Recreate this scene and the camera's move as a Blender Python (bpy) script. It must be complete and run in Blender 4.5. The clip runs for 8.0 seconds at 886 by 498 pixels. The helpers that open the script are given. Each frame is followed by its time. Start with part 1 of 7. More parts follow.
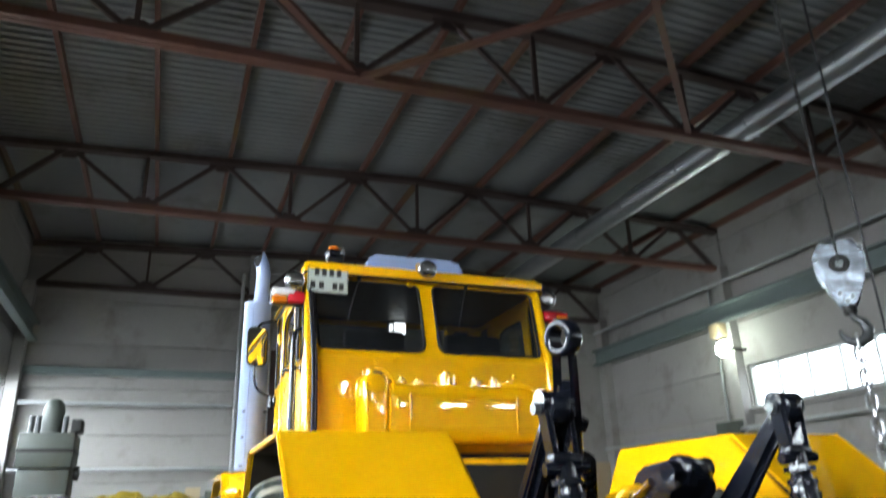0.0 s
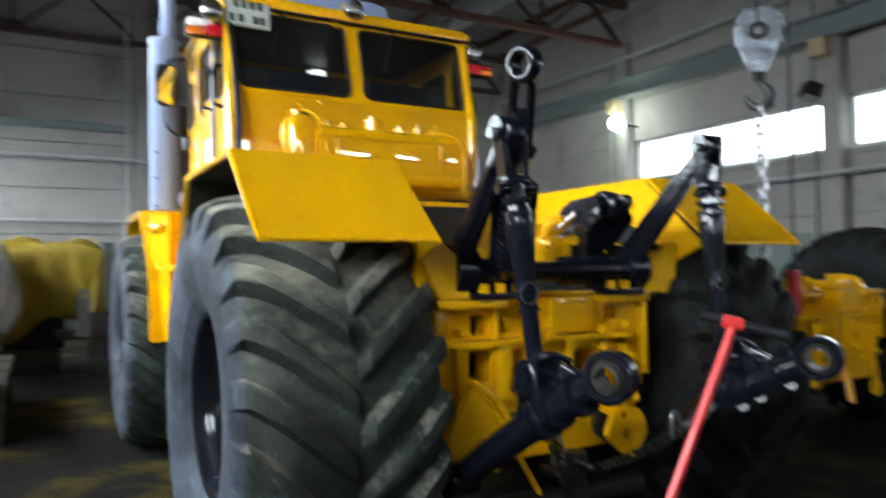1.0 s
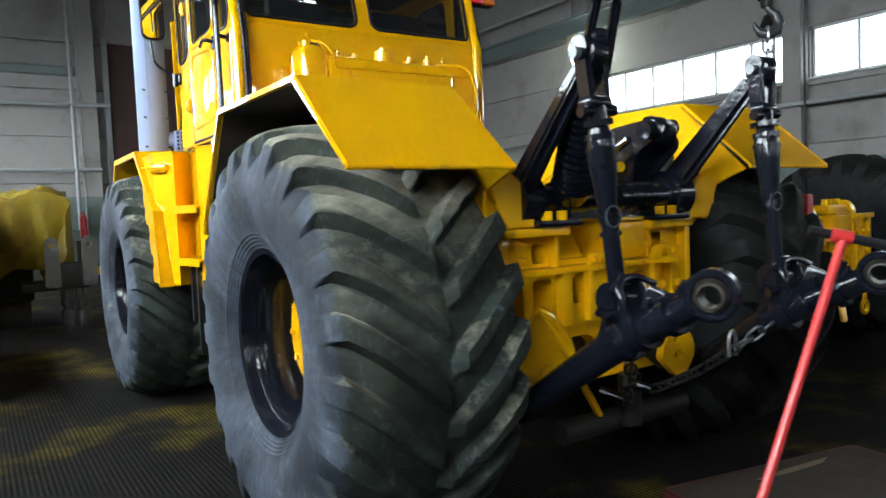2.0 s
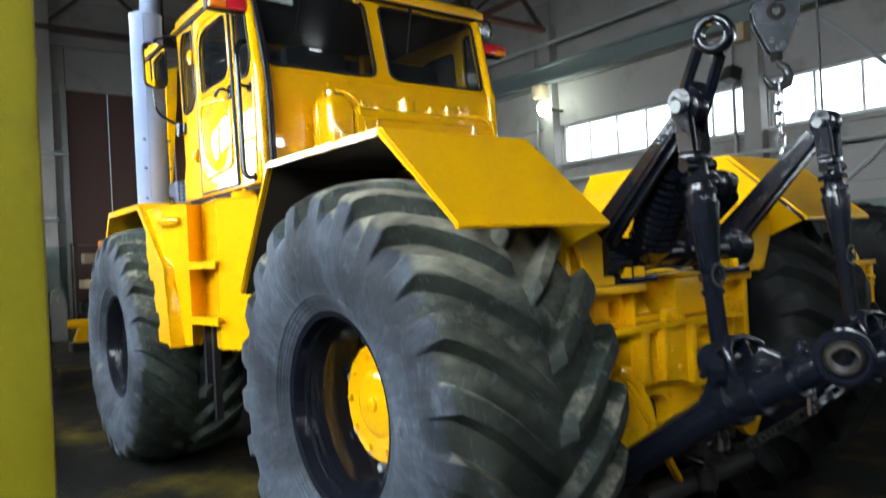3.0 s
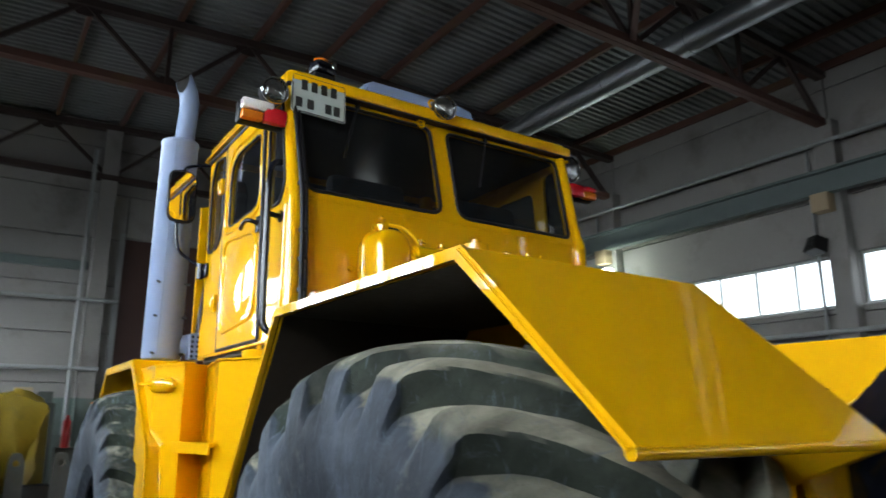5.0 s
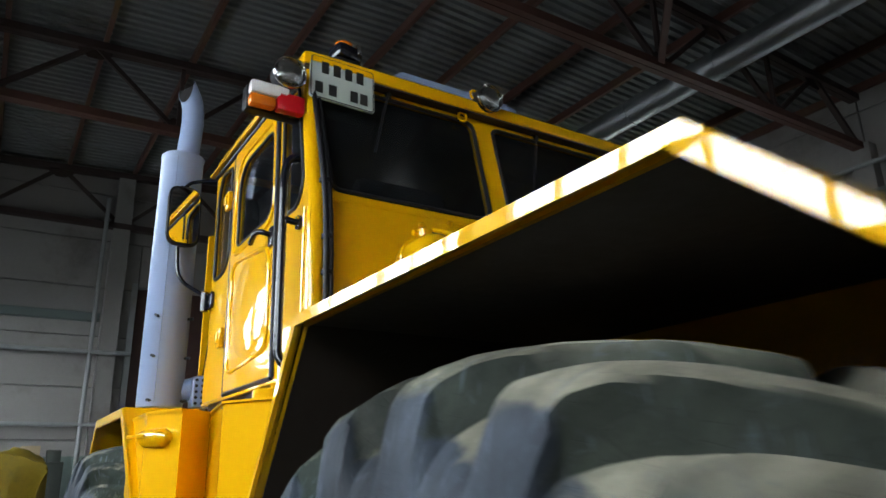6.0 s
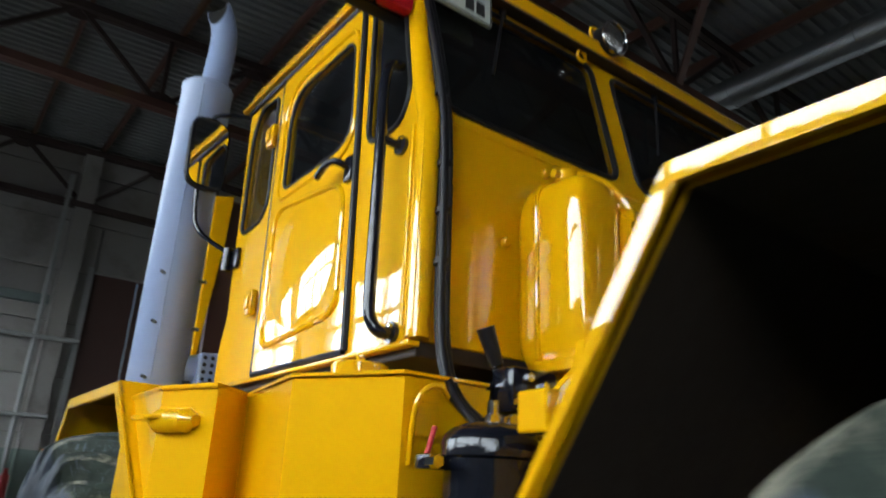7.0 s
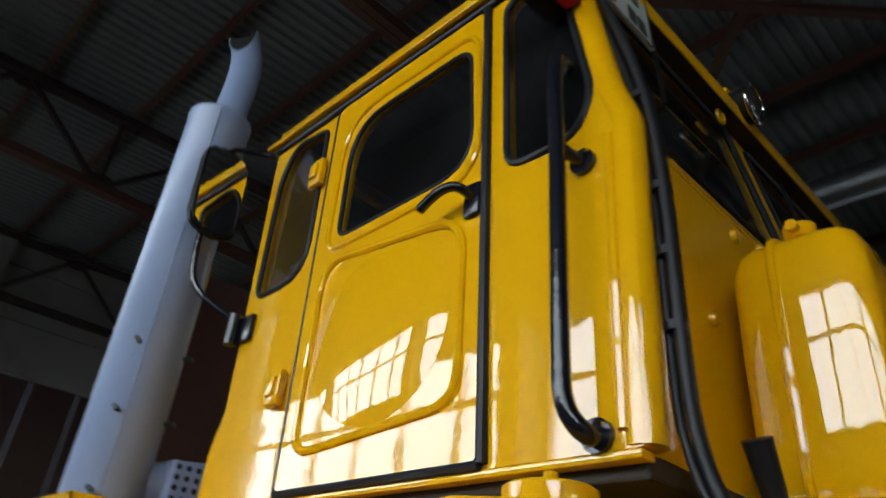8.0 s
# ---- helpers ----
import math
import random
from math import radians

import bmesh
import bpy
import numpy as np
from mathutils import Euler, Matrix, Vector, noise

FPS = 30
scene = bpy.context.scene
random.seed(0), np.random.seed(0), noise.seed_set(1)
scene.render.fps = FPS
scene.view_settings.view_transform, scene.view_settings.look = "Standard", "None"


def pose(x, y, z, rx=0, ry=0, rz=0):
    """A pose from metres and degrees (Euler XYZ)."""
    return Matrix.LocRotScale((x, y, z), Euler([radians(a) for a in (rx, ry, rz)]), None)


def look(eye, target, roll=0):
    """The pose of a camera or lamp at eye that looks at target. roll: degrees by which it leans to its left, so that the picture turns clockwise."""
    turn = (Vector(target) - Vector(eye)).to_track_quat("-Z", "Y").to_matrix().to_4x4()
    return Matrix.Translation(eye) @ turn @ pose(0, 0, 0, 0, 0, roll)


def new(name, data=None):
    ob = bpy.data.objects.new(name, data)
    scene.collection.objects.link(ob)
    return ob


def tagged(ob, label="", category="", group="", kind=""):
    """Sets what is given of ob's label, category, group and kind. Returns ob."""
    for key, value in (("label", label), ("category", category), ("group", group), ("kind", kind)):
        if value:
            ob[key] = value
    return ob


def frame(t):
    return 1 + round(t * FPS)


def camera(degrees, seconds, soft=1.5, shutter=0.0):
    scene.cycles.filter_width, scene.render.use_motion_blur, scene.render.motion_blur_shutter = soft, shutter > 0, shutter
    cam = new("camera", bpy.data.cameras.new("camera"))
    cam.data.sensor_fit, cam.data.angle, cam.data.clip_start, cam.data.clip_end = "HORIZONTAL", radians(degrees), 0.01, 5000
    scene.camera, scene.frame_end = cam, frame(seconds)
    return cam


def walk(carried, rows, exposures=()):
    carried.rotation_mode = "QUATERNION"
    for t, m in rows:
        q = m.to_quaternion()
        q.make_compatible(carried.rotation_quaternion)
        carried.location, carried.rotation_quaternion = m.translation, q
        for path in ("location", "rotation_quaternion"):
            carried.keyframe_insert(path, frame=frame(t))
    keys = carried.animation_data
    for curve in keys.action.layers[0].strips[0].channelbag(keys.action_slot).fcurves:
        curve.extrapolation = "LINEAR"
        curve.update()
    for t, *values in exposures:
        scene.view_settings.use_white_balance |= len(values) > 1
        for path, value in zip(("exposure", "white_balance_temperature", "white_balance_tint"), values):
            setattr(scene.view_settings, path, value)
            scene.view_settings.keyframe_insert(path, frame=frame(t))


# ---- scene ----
cam = camera(64.1, 8.0, soft=1.5, shutter=0.5)
PATH = [
    (0, (-1.739, -4.689, 1.56), (-1.052, -2.941, 2.247), -1.9),
    (0.3, (-1.692, -4.621, 1.522), (-1.017, -2.804, 2.018), -1.9),
    (0.5, (-1.715, -4.578, 1.458), (-1.011, -2.734, 1.778), -0.6),
    (0.8, (-1.811, -4.573, 1.430), (-1.024, -2.739, 1.568), -0.7),
    (1, (-1.94, -4.604, 1.401), (-0.954, -2.865, 1.454), -0.8),
    (1.2, (-2.054, -4.585, 1.393), (-0.965, -2.908, 1.373), -1.5),
    (1.5, (-2.171, -4.552, 1.373), (-1.089, -2.872, 1.298), -1.2),
    (1.7, (-2.216, -4.472, 1.361), (-1.138, -2.79, 1.262), -1.7),
    (2.8, (-2.57, -4.018, 1.404), (-1.371, -2.42, 1.312), -2.7),
    (3, (-2.601, -3.949, 1.43), (-1.381, -2.364, 1.438), -2.9),
    (3.2, (-2.580, -3.850, 1.441), (-1.351, -2.274, 1.500), -2.9),
    (3.5, (-2.518, -3.67, 1.446), (-1.273, -2.122, 1.679), -1.8),
    (3.7, (-2.493, -3.555, 1.453), (-1.221, -2.036, 1.730), -1.2),
    (4, (-2.462, -3.409, 1.465), (-1.079, -1.988, 1.727), -0.8),
    (4.2, (-2.423, -3.331, 1.468), (-1.007, -1.938, 1.702), -1.4),
    (4.5, (-2.313, -3.225, 1.48), (-0.911, -1.813, 1.684), -2.7),
    (4.7, (-2.204, -3.150, 1.508), (-0.919, -1.645, 1.798), -2.4),
    (5, (-2.054, -3.025, 1.541), (-0.974, -1.409, 2.011), 0.0),
    (5.2, (-1.999, -2.931, 1.529), (-0.965, -1.283, 1.993), -1.2),
    (6.3, (-1.796, -2.124, 1.564), (-0.791, -0.515, 2.199), -0.5),
    (6.5, (-1.826, -1.943, 1.548), (-0.853, -0.317, 2.188), 1.2),
    (6.7, (-1.854, -1.766, 1.542), (-0.832, -0.192, 2.231), 2.4),
    (7, (-1.866, -1.501, 1.541), (-0.755, 0.026, 2.2), 2.9),
    (7.2, (-1.841, -1.315, 1.555), (-0.671, 0.179, 2.186), 1.9),
    (7.5, (-1.795, -1.038, 1.591), (-0.665, 0.375, 2.444), -0.6),
    (7.7, (-1.804, -0.866, 1.602), (-0.752, 0.530, 2.574), 1.3),
    (8, (-1.84, -0.622, 1.605), (-0.679, 0.656, 2.613), 5.7),
]
EXPO = [(0.0, 0.72), (0.5, 0.56), (1.5, 0.40), (3.5, 0.24), (5.0, -0.35), (6.5, -0.62), (7.0, -0.78), (7.5, -1.13), (8.0, -1.43)]
walk(cam, [(t, look(eye, target, roll)) for t, eye, target, roll in PATH], EXPO)

# ---- light ----
world = bpy.data.worlds.new("sky")
scene.world = world
world.use_nodes = True
wn = world.node_tree.nodes
sky = wn.new("ShaderNodeTexSky")
sky.sky_type, sky.sun_disc = "NISHITA", False
sky.sun_elevation, sky.sun_rotation = radians(30), radians(250)
world.node_tree.links.new(sky.outputs[0], wn["Background"].inputs[0])
wn["Background"].inputs[1].default_value = 0.10

X0, X1, Y0, Y1 = -5.6, 12.4, -14.2, 16.2      # inner faces of the hall
SILL, HEAD = 3.76, 4.81                       # windows of the east wall
LSILL, LHEAD = 3.0, 4.95                      # windows of the west wall
BAYS = [-14.0, -8.0, -2.0, 4.0, 10.0]         # columns; a bay is 6 m


SKY_E, SKY_W, SKY_S = 6.0, 24.0, 24.0                    # brightness of the overcast sky in the windows


def sky_material(name, strength):
    m = bpy.data.materials.new(name)
    m.use_nodes = True
    n = m.node_tree.nodes
    n.remove(n["Principled BSDF"])
    e = n.new("ShaderNodeEmission")
    e.inputs[0].default_value, e.inputs[1].default_value = (0.86, 0.94, 1.0, 1), strength
    m.node_tree.links.new(e.outputs[0], n["Material Output"].inputs[0])
    return m


def sky_backdrop(x, face, y0, y1, z0, strength, name, low):
    """Overcast sky over a dimmer glowing strip for the ground, standing off outside a window band and leaning inwards
    at its head.
    """
    xa, xb = x + face * 4.0, x + face * 0.4
    # the added ground strip glows to send light up under the roof
    for label, zz, xx, k in (("overcast white sky outside the windows", (z0, z0 + 6.5), (xa, xb), 1.0), ("pale ground outside the windows", (z0 - 4.5, z0), (xa, xa), low)):
        me = bpy.data.meshes.new("backdrop")
        me.from_pydata([(xx[0], y0, zz[0]), (xx[0], y1, zz[0]), (xx[1], y1, zz[1]), (xx[1], y0, zz[1])], [], [(0, 1, 2, 3)])
        me.materials.append(sky_material(name, strength * k))
        tagged(new("backdrop", me), label, kind="structure")


E_BAYS, W_BAYS = BAYS[:-1], BAYS[1:]
sky_backdrop(X1 + 0.32, 1, -22.0, 34.0, 4.3, SKY_E, "overcast_sky_east", 0.35)
sky_backdrop(X0 - 0.32, -1, -22.0, 30.0, 3.9, SKY_W, "overcast_sky_west", 0.12)

SSILL, SHEAD = 4.50, 4.88                     # narrow windows of the south wall, behind the path
me = bpy.data.meshes.new("backdrop")
me.from_pydata([(X0 - 1, Y0 - 3.2, 4.6), (X1 + 1, Y0 - 3.2, 4.6), (X1 + 1, Y0 - 0.5, 9.5), (X0 - 1, Y0 - 0.5, 9.5)], [], [(0, 1, 2, 3)])
me.materials.append(sky_material("overcast_sky_south", SKY_S))
tagged(new("backdrop", me), "overcast white sky outside the windows", kind="structure")


# ---- materials ----
def node_mat(name):
    m = bpy.data.materials.new(name)
    m.use_nodes = True
    return m, m.node_tree.nodes, m.node_tree.links, m.node_tree.nodes["Principled BSDF"]


def paint(name, col, rough=0.3, metal=0.0, coat=0.0, var=0.12, scale=3.0, grain=60.0, bump=0.15, dirt=None, dirt_amount=0.0, dirt_scale=2.0, spread=0.0, spec=0.5, wavy=False, ior=1.5):
    """A surface with a base colour, two scales of variation, grain relief and, if given, dirt in patches."""
    m, n, l, b = node_mat(name)
    geo = n.new("ShaderNodeNewGeometry")
    big = n.new("ShaderNodeTexNoise")
    big.inputs["Scale"].default_value, big.inputs["Detail"].default_value = scale, 5
    fine = n.new("ShaderNodeTexNoise")
    fine.inputs["Scale"].default_value, fine.inputs["Detail"].default_value = grain, 4
    for t in (big, fine):
        l.new(geo.outputs["Position"], t.inputs["Vector"])
    mix = n.new("ShaderNodeMix")
    mix.data_type, mix.blend_type = "RGBA", "MIX"
    lo = tuple(max(0.0, c * (1 - var)) for c in col)
    hi = tuple(min(1.0, c * (1 + var)) for c in col)
    mix.inputs["A"].default_value, mix.inputs["B"].default_value = (*lo, 1), (*hi, 1)
    add = n.new("ShaderNodeMath")
    add.operation = "ADD"
    l.new(big.outputs["Fac"], add.inputs[0])
    scaled = n.new("ShaderNodeMath")
    scaled.operation, scaled.inputs[1].default_value = "MULTIPLY_ADD", 0.5
    scaled.inputs[2].default_value = -0.25
    l.new(fine.outputs["Fac"], scaled.inputs[0])
    l.new(scaled.outputs[0], add.inputs[1])
    l.new(add.outputs[0], mix.inputs["Factor"])
    out = mix.outputs["Result"]
    if spread:
        info = n.new("ShaderNodeObjectInfo")
        hsv = n.new("ShaderNodeHueSaturation")
        mr = n.new("ShaderNodeMapRange")
        mr.inputs["To Min"].default_value, mr.inputs["To Max"].default_value = 1 - spread, 1 + spread
        l.new(info.outputs["Random"], mr.inputs["Value"])
        l.new(mr.outputs[0], hsv.inputs["Value"])
        l.new(out, hsv.inputs["Color"])
        out = hsv.outputs["Color"]
    if dirt:
        dn = n.new("ShaderNodeTexNoise")
        dn.inputs["Scale"].default_value, dn.inputs["Detail"].default_value = dirt_scale, 8
        dn.inputs["Roughness"].default_value = 0.65
        l.new(geo.outputs["Position"], dn.inputs["Vector"])
        ramp = n.new("ShaderNodeMapRange")
        ramp.inputs["From Min"].default_value = 0.62 - dirt_amount * 0.3
        ramp.inputs["From Max"].default_value = 0.78 - dirt_amount * 0.2
        ramp.inputs["To Max"].default_value = min(1.0, 0.5 + dirt_amount)
        l.new(dn.outputs["Fac"], ramp.inputs["Value"])
        dm = n.new("ShaderNodeMix")
        dm.data_type = "RGBA"
        dm.inputs["B"].default_value = (*dirt, 1)
        l.new(ramp.outputs[0], dm.inputs["Factor"])
        l.new(out, dm.inputs["A"])
        out = dm.outputs["Result"]
    l.new(out, b.inputs["Base Color"])
    rr = n.new("ShaderNodeMapRange")
    rr.inputs["To Min"].default_value, rr.inputs["To Max"].default_value = max(0.02, rough * 0.75), min(1, rough * 1.3)
    l.new(add.outputs[0], rr.inputs["Value"])
    l.new(rr.outputs[0], b.inputs["Roughness"])
    b.inputs["Metallic"].default_value = metal
    b.inputs["Coat Weight"].default_value = coat
    b.inputs["Coat Roughness"].default_value = 0.025
    b.inputs["Coat IOR"].default_value = ior
    b.inputs["Specular IOR Level"].default_value = spec
    if bump:
        bp = n.new("ShaderNodeBump")
        bp.inputs["Strength"].default_value, bp.inputs["Distance"].default_value = bump, 0.01
        l.new((big if wavy else add).outputs[0], bp.inputs["Height"])
        l.new(bp.outputs[0], b.inputs["Normal"])
        if coat:
            l.new(bp.outputs[0], b.inputs["Coat Normal"])
    return m


YELLOW = paint("yellow_enamel", (0.80, 0.412, 0.001), 0.45, coat=1.0, var=0.05, scale=3.5, grain=24, bump=0.10, spec=0.02, wavy=True, ior=1.74)
YELLOW_FRAME = paint("yellow_enamel_on_castings", (0.80, 0.405, 0.002), 0.45, coat=0.9, var=0.10, scale=9, grain=50, bump=0.3, spec=0.03, wavy=True, dirt=(0.12, 0.05, 0.01), dirt_amount=0.12, dirt_scale=6)
OLD_YELLOW = paint("old_dull_yellow_paint", (0.36, 0.31, 0.008), 0.55, var=0.15, scale=6, grain=60, bump=0.2, dirt=(0.08, 0.06, 0.03), dirt_amount=0.3)
BLACK = paint("black_gloss_paint", (0.0045, 0.0058, 0.0105), 0.5, coat=0.9, var=0.2, scale=42, grain=60, bump=0.13, spec=0.05, wavy=True, ior=1.52)
REFLECTOR = paint("lamp_reflector", (0.42, 0.43, 0.44), 0.18, metal=1.0, var=0.05, grain=30, bump=0.03)
BLACK_MATT = paint("black_rubber", (0.009, 0.009, 0.011), 0.42, var=0.2, grain=90, bump=0.1, spec=0.3)
DARK = paint("dark_oily_iron", (0.014, 0.013, 0.012), 0.5, var=0.3, grain=40, bump=0.3, spec=0.3)
# near-black matt brown for undersides and inner plates
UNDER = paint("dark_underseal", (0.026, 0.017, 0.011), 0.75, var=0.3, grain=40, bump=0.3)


def tyre_material(name, side, tread, dust, dust_amount):
    """Grey dusty sidewall and darker earthy tread, told apart across the tyre's own width, with cracks and caked patches."""
    m = paint(name, side, 0.64, var=0.42, scale=6, grain=30, bump=0.4, spec=0.2, dirt=dust, dirt_amount=dust_amount, dirt_scale=4.0)
    n, l = m.node_tree.nodes, m.node_tree.links
    b = n["Principled BSDF"]
    src = b.inputs["Base Color"].links[0].from_socket
    co = n.new("ShaderNodeTexCoord")
    sep = n.new("ShaderNodeSeparateXYZ")
    l.new(co.outputs["Object"], sep.inputs[0])
    ab = n.new("ShaderNodeMath")
    ab.operation = "ABSOLUTE"
    l.new(sep.outputs["X"], ab.inputs[0])
    geo = n.new("ShaderNodeNewGeometry")
    nz = n.new("ShaderNodeTexNoise")
    nz.inputs["Scale"].default_value, nz.inputs["Detail"].default_value = 9, 9
    l.new(geo.outputs["Position"], nz.inputs["Vector"])
    wob = n.new("ShaderNodeMath")
    wob.operation = "MULTIPLY_ADD"
    wob.inputs[1].default_value = 0.09
    l.new(nz.outputs["Fac"], wob.inputs[0])
    l.new(ab.outputs[0], wob.inputs[2])
    rng = n.new("ShaderNodeMapRange")
    rng.inputs["From Min"].default_value, rng.inputs["From Max"].default_value = 0.402, 0.416
    l.new(wob.outputs[0], rng.inputs["Value"])
    flat = n.new("ShaderNodeVectorMath")
    flat.operation = "MULTIPLY"
    flat.inputs[1].default_value = (0, 1, 1)
    l.new(co.outputs["Object"], flat.inputs[0])
    rad = n.new("ShaderNodeVectorMath")
    rad.operation = "LENGTH"
    l.new(flat.outputs[0], rad.inputs[0])
    rw = n.new("ShaderNodeMath")
    rw.operation = "MULTIPLY_ADD"
    rw.inputs[1].default_value = 0.22
    l.new(nz.outputs["Fac"], rw.inputs[0])
    l.new(rad.outputs["Value"], rw.inputs[2])
    rr = n.new("ShaderNodeMapRange")
    rr.inputs["From Min"].default_value, rr.inputs["From Max"].default_value = 0.838, 0.822
    l.new(rw.outputs[0], rr.inputs["Value"])
    both = n.new("ShaderNodeMath")
    both.operation = "MAXIMUM"
    l.new(rng.outputs[0], both.inputs[0])
    l.new(rr.outputs[0], both.inputs[1])
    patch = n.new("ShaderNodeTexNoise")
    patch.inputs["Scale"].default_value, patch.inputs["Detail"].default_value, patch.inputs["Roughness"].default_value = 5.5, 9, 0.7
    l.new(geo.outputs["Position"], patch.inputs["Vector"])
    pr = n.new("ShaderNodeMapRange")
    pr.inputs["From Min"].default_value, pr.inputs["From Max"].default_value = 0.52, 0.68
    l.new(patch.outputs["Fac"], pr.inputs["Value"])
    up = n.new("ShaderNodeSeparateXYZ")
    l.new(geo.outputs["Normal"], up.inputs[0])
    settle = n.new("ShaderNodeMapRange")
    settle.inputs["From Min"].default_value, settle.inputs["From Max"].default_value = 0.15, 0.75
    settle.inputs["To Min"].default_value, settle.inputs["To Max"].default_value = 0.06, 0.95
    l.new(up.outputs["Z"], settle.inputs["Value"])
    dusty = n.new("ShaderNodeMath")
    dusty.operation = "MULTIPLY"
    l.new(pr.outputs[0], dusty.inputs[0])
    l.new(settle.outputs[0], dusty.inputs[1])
    # two places where dried mud is caked on thickly, with ragged edges
    cake = None
    for at_, reach in (((-1.05, -1.95, 1.66), 0.66), ((-1.33, -2.28, 0.95), 0.36)):
        dv, dr = n.new("ShaderNodeVectorMath"), n.new("ShaderNodeMapRange")
        dv.operation, dv.inputs[1].default_value = "DISTANCE", at_
        l.new(geo.outputs["Position"], dv.inputs[0])
        dr.inputs["From Min"].default_value, dr.inputs["From Max"].default_value = reach, reach * 0.45
        dr.inputs["To Max"].default_value = 0.9
        rag = n.new("ShaderNodeMath")
        rag.operation, rag.inputs[1].default_value = "MULTIPLY_ADD", 0.75
        sub = n.new("ShaderNodeMath")
        sub.operation, sub.inputs[1].default_value = "SUBTRACT", 0.36
        l.new(patch.outputs["Fac"], rag.inputs[0])
        l.new(dv.outputs["Value"], rag.inputs[2])
        l.new(rag.outputs[0], sub.inputs[0])
        l.new(sub.outputs[0], dr.inputs["Value"])
        if cake is None:
            cake = dr.outputs[0]
        else:
            mxm = n.new("ShaderNodeMath")
            mxm.operation = "MAXIMUM"
            l.new(cake, mxm.inputs[0])
            l.new(dr.outputs[0], mxm.inputs[1])
            cake = mxm.outputs[0]
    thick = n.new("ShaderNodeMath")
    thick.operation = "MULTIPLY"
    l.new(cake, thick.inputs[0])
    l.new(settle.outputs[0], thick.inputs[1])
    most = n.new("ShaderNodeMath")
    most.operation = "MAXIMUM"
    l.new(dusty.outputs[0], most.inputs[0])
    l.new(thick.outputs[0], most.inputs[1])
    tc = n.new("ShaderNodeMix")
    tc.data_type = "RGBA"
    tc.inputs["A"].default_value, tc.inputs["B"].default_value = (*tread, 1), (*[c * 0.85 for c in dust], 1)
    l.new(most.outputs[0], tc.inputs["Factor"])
    mix = n.new("ShaderNodeMix")
    mix.data_type = "RGBA"
    l.new(both.outputs[0], mix.inputs["Factor"])
    l.new(tc.outputs["Result"], mix.inputs["A"])
    l.new(src, mix.inputs["B"])
    l.new(mix.outputs["Result"], b.inputs["Base Color"])
    # pale scuffs and scratches
    sc = n.new("ShaderNodeTexNoise")
    sc.inputs["Scale"].default_value, sc.inputs["Detail"].default_value, sc.inputs["Roughness"].default_value, sc.inputs["Distortion"].default_value = 16, 10, 0.75, 1.2
    l.new(geo.outputs["Position"], sc.inputs["Vector"])
    sr = n.new("ShaderNodeMapRange")
    sr.inputs["From Min"].default_value, sr.inputs["From Max"].default_value, sr.inputs["To Max"].default_value = 0.56, 0.70, 0.45
    l.new(sc.outputs["Fac"], sr.inputs["Value"])
    scm = n.new("ShaderNodeMix")
    scm.data_type = "RGBA"
    scm.inputs["B"].default_value = (*[min(1, c * 2.6) for c in side], 1)
    l.new(sr.outputs[0], scm.inputs["Factor"])
    l.new(mix.outputs["Result"], scm.inputs["A"])
    # fine crossing scratches
    prev = scm.outputs["Result"]
    for turn_, size_ in (((0.6, 0.3, 0.2), (7, 150, 16)), ((1.5, 0.2, 0.9), (9, 120, 18)), ((0.2, 1.1, 0.4), (170, 9, 14))):
        mp, ln, lr, lm = (n.new("ShaderNode" + k) for k in ("Mapping", "TexNoise", "MapRange", "Mix"))
        mp.inputs["Rotation"].default_value, mp.inputs["Scale"].default_value = turn_, size_
        l.new(geo.outputs["Position"], mp.inputs["Vector"])
        ln.inputs["Scale"].default_value, ln.inputs["Detail"].default_value, ln.inputs["Roughness"].default_value = 0.7, 3, 0.5
        l.new(mp.outputs[0], ln.inputs["Vector"])
        lr.inputs["From Min"].default_value, lr.inputs["From Max"].default_value, lr.inputs["To Max"].default_value = 0.665, 0.70, 0.28
        l.new(ln.outputs["Fac"], lr.inputs["Value"])
        lm.data_type = "RGBA"
        lm.inputs["B"].default_value = (*[min(1, c * 3.0) for c in side], 1)
        l.new(lr.outputs[0], lm.inputs["Factor"])
        l.new(prev, lm.inputs["A"])
        prev = lm.outputs["Result"]
    # rubbed streaks that run out from the rim, pale and dark, over broad stains
    sx = n.new("ShaderNodeSeparateXYZ")
    l.new(co.outputs["Object"], sx.inputs[0])
    at = n.new("ShaderNodeMath")
    at.operation = "ARCTAN2"
    l.new(sx.outputs["Y"], at.inputs[0])
    l.new(sx.outputs["Z"], at.inputs[1])
    pol = n.new("ShaderNodeCombineXYZ")
    for src_, k, dst in ((at.outputs[0], 5.0, "X"), (rad.outputs["Value"], 2.4, "Y"), (sx.outputs["X"], 2.0, "Z")):
        mu = n.new("ShaderNodeMath")
        mu.operation, mu.inputs[1].default_value = "MULTIPLY", k
        l.new(src_, mu.inputs[0])
        l.new(mu.outputs[0], pol.inputs[dst])
    st = n.new("ShaderNodeTexNoise")
    st.inputs["Scale"].default_value, st.inputs["Detail"].default_value, st.inputs["Roughness"].default_value = 4.0, 7, 0.62
    l.new(pol.outputs[0], st.inputs["Vector"])
    broad = n.new("ShaderNodeTexNoise")
    broad.inputs["Scale"].default_value, broad.inputs["Detail"].default_value, broad.inputs["Distortion"].default_value = 2.6, 6, 0.8
    l.new(geo.outputs["Position"], broad.inputs["Vector"])
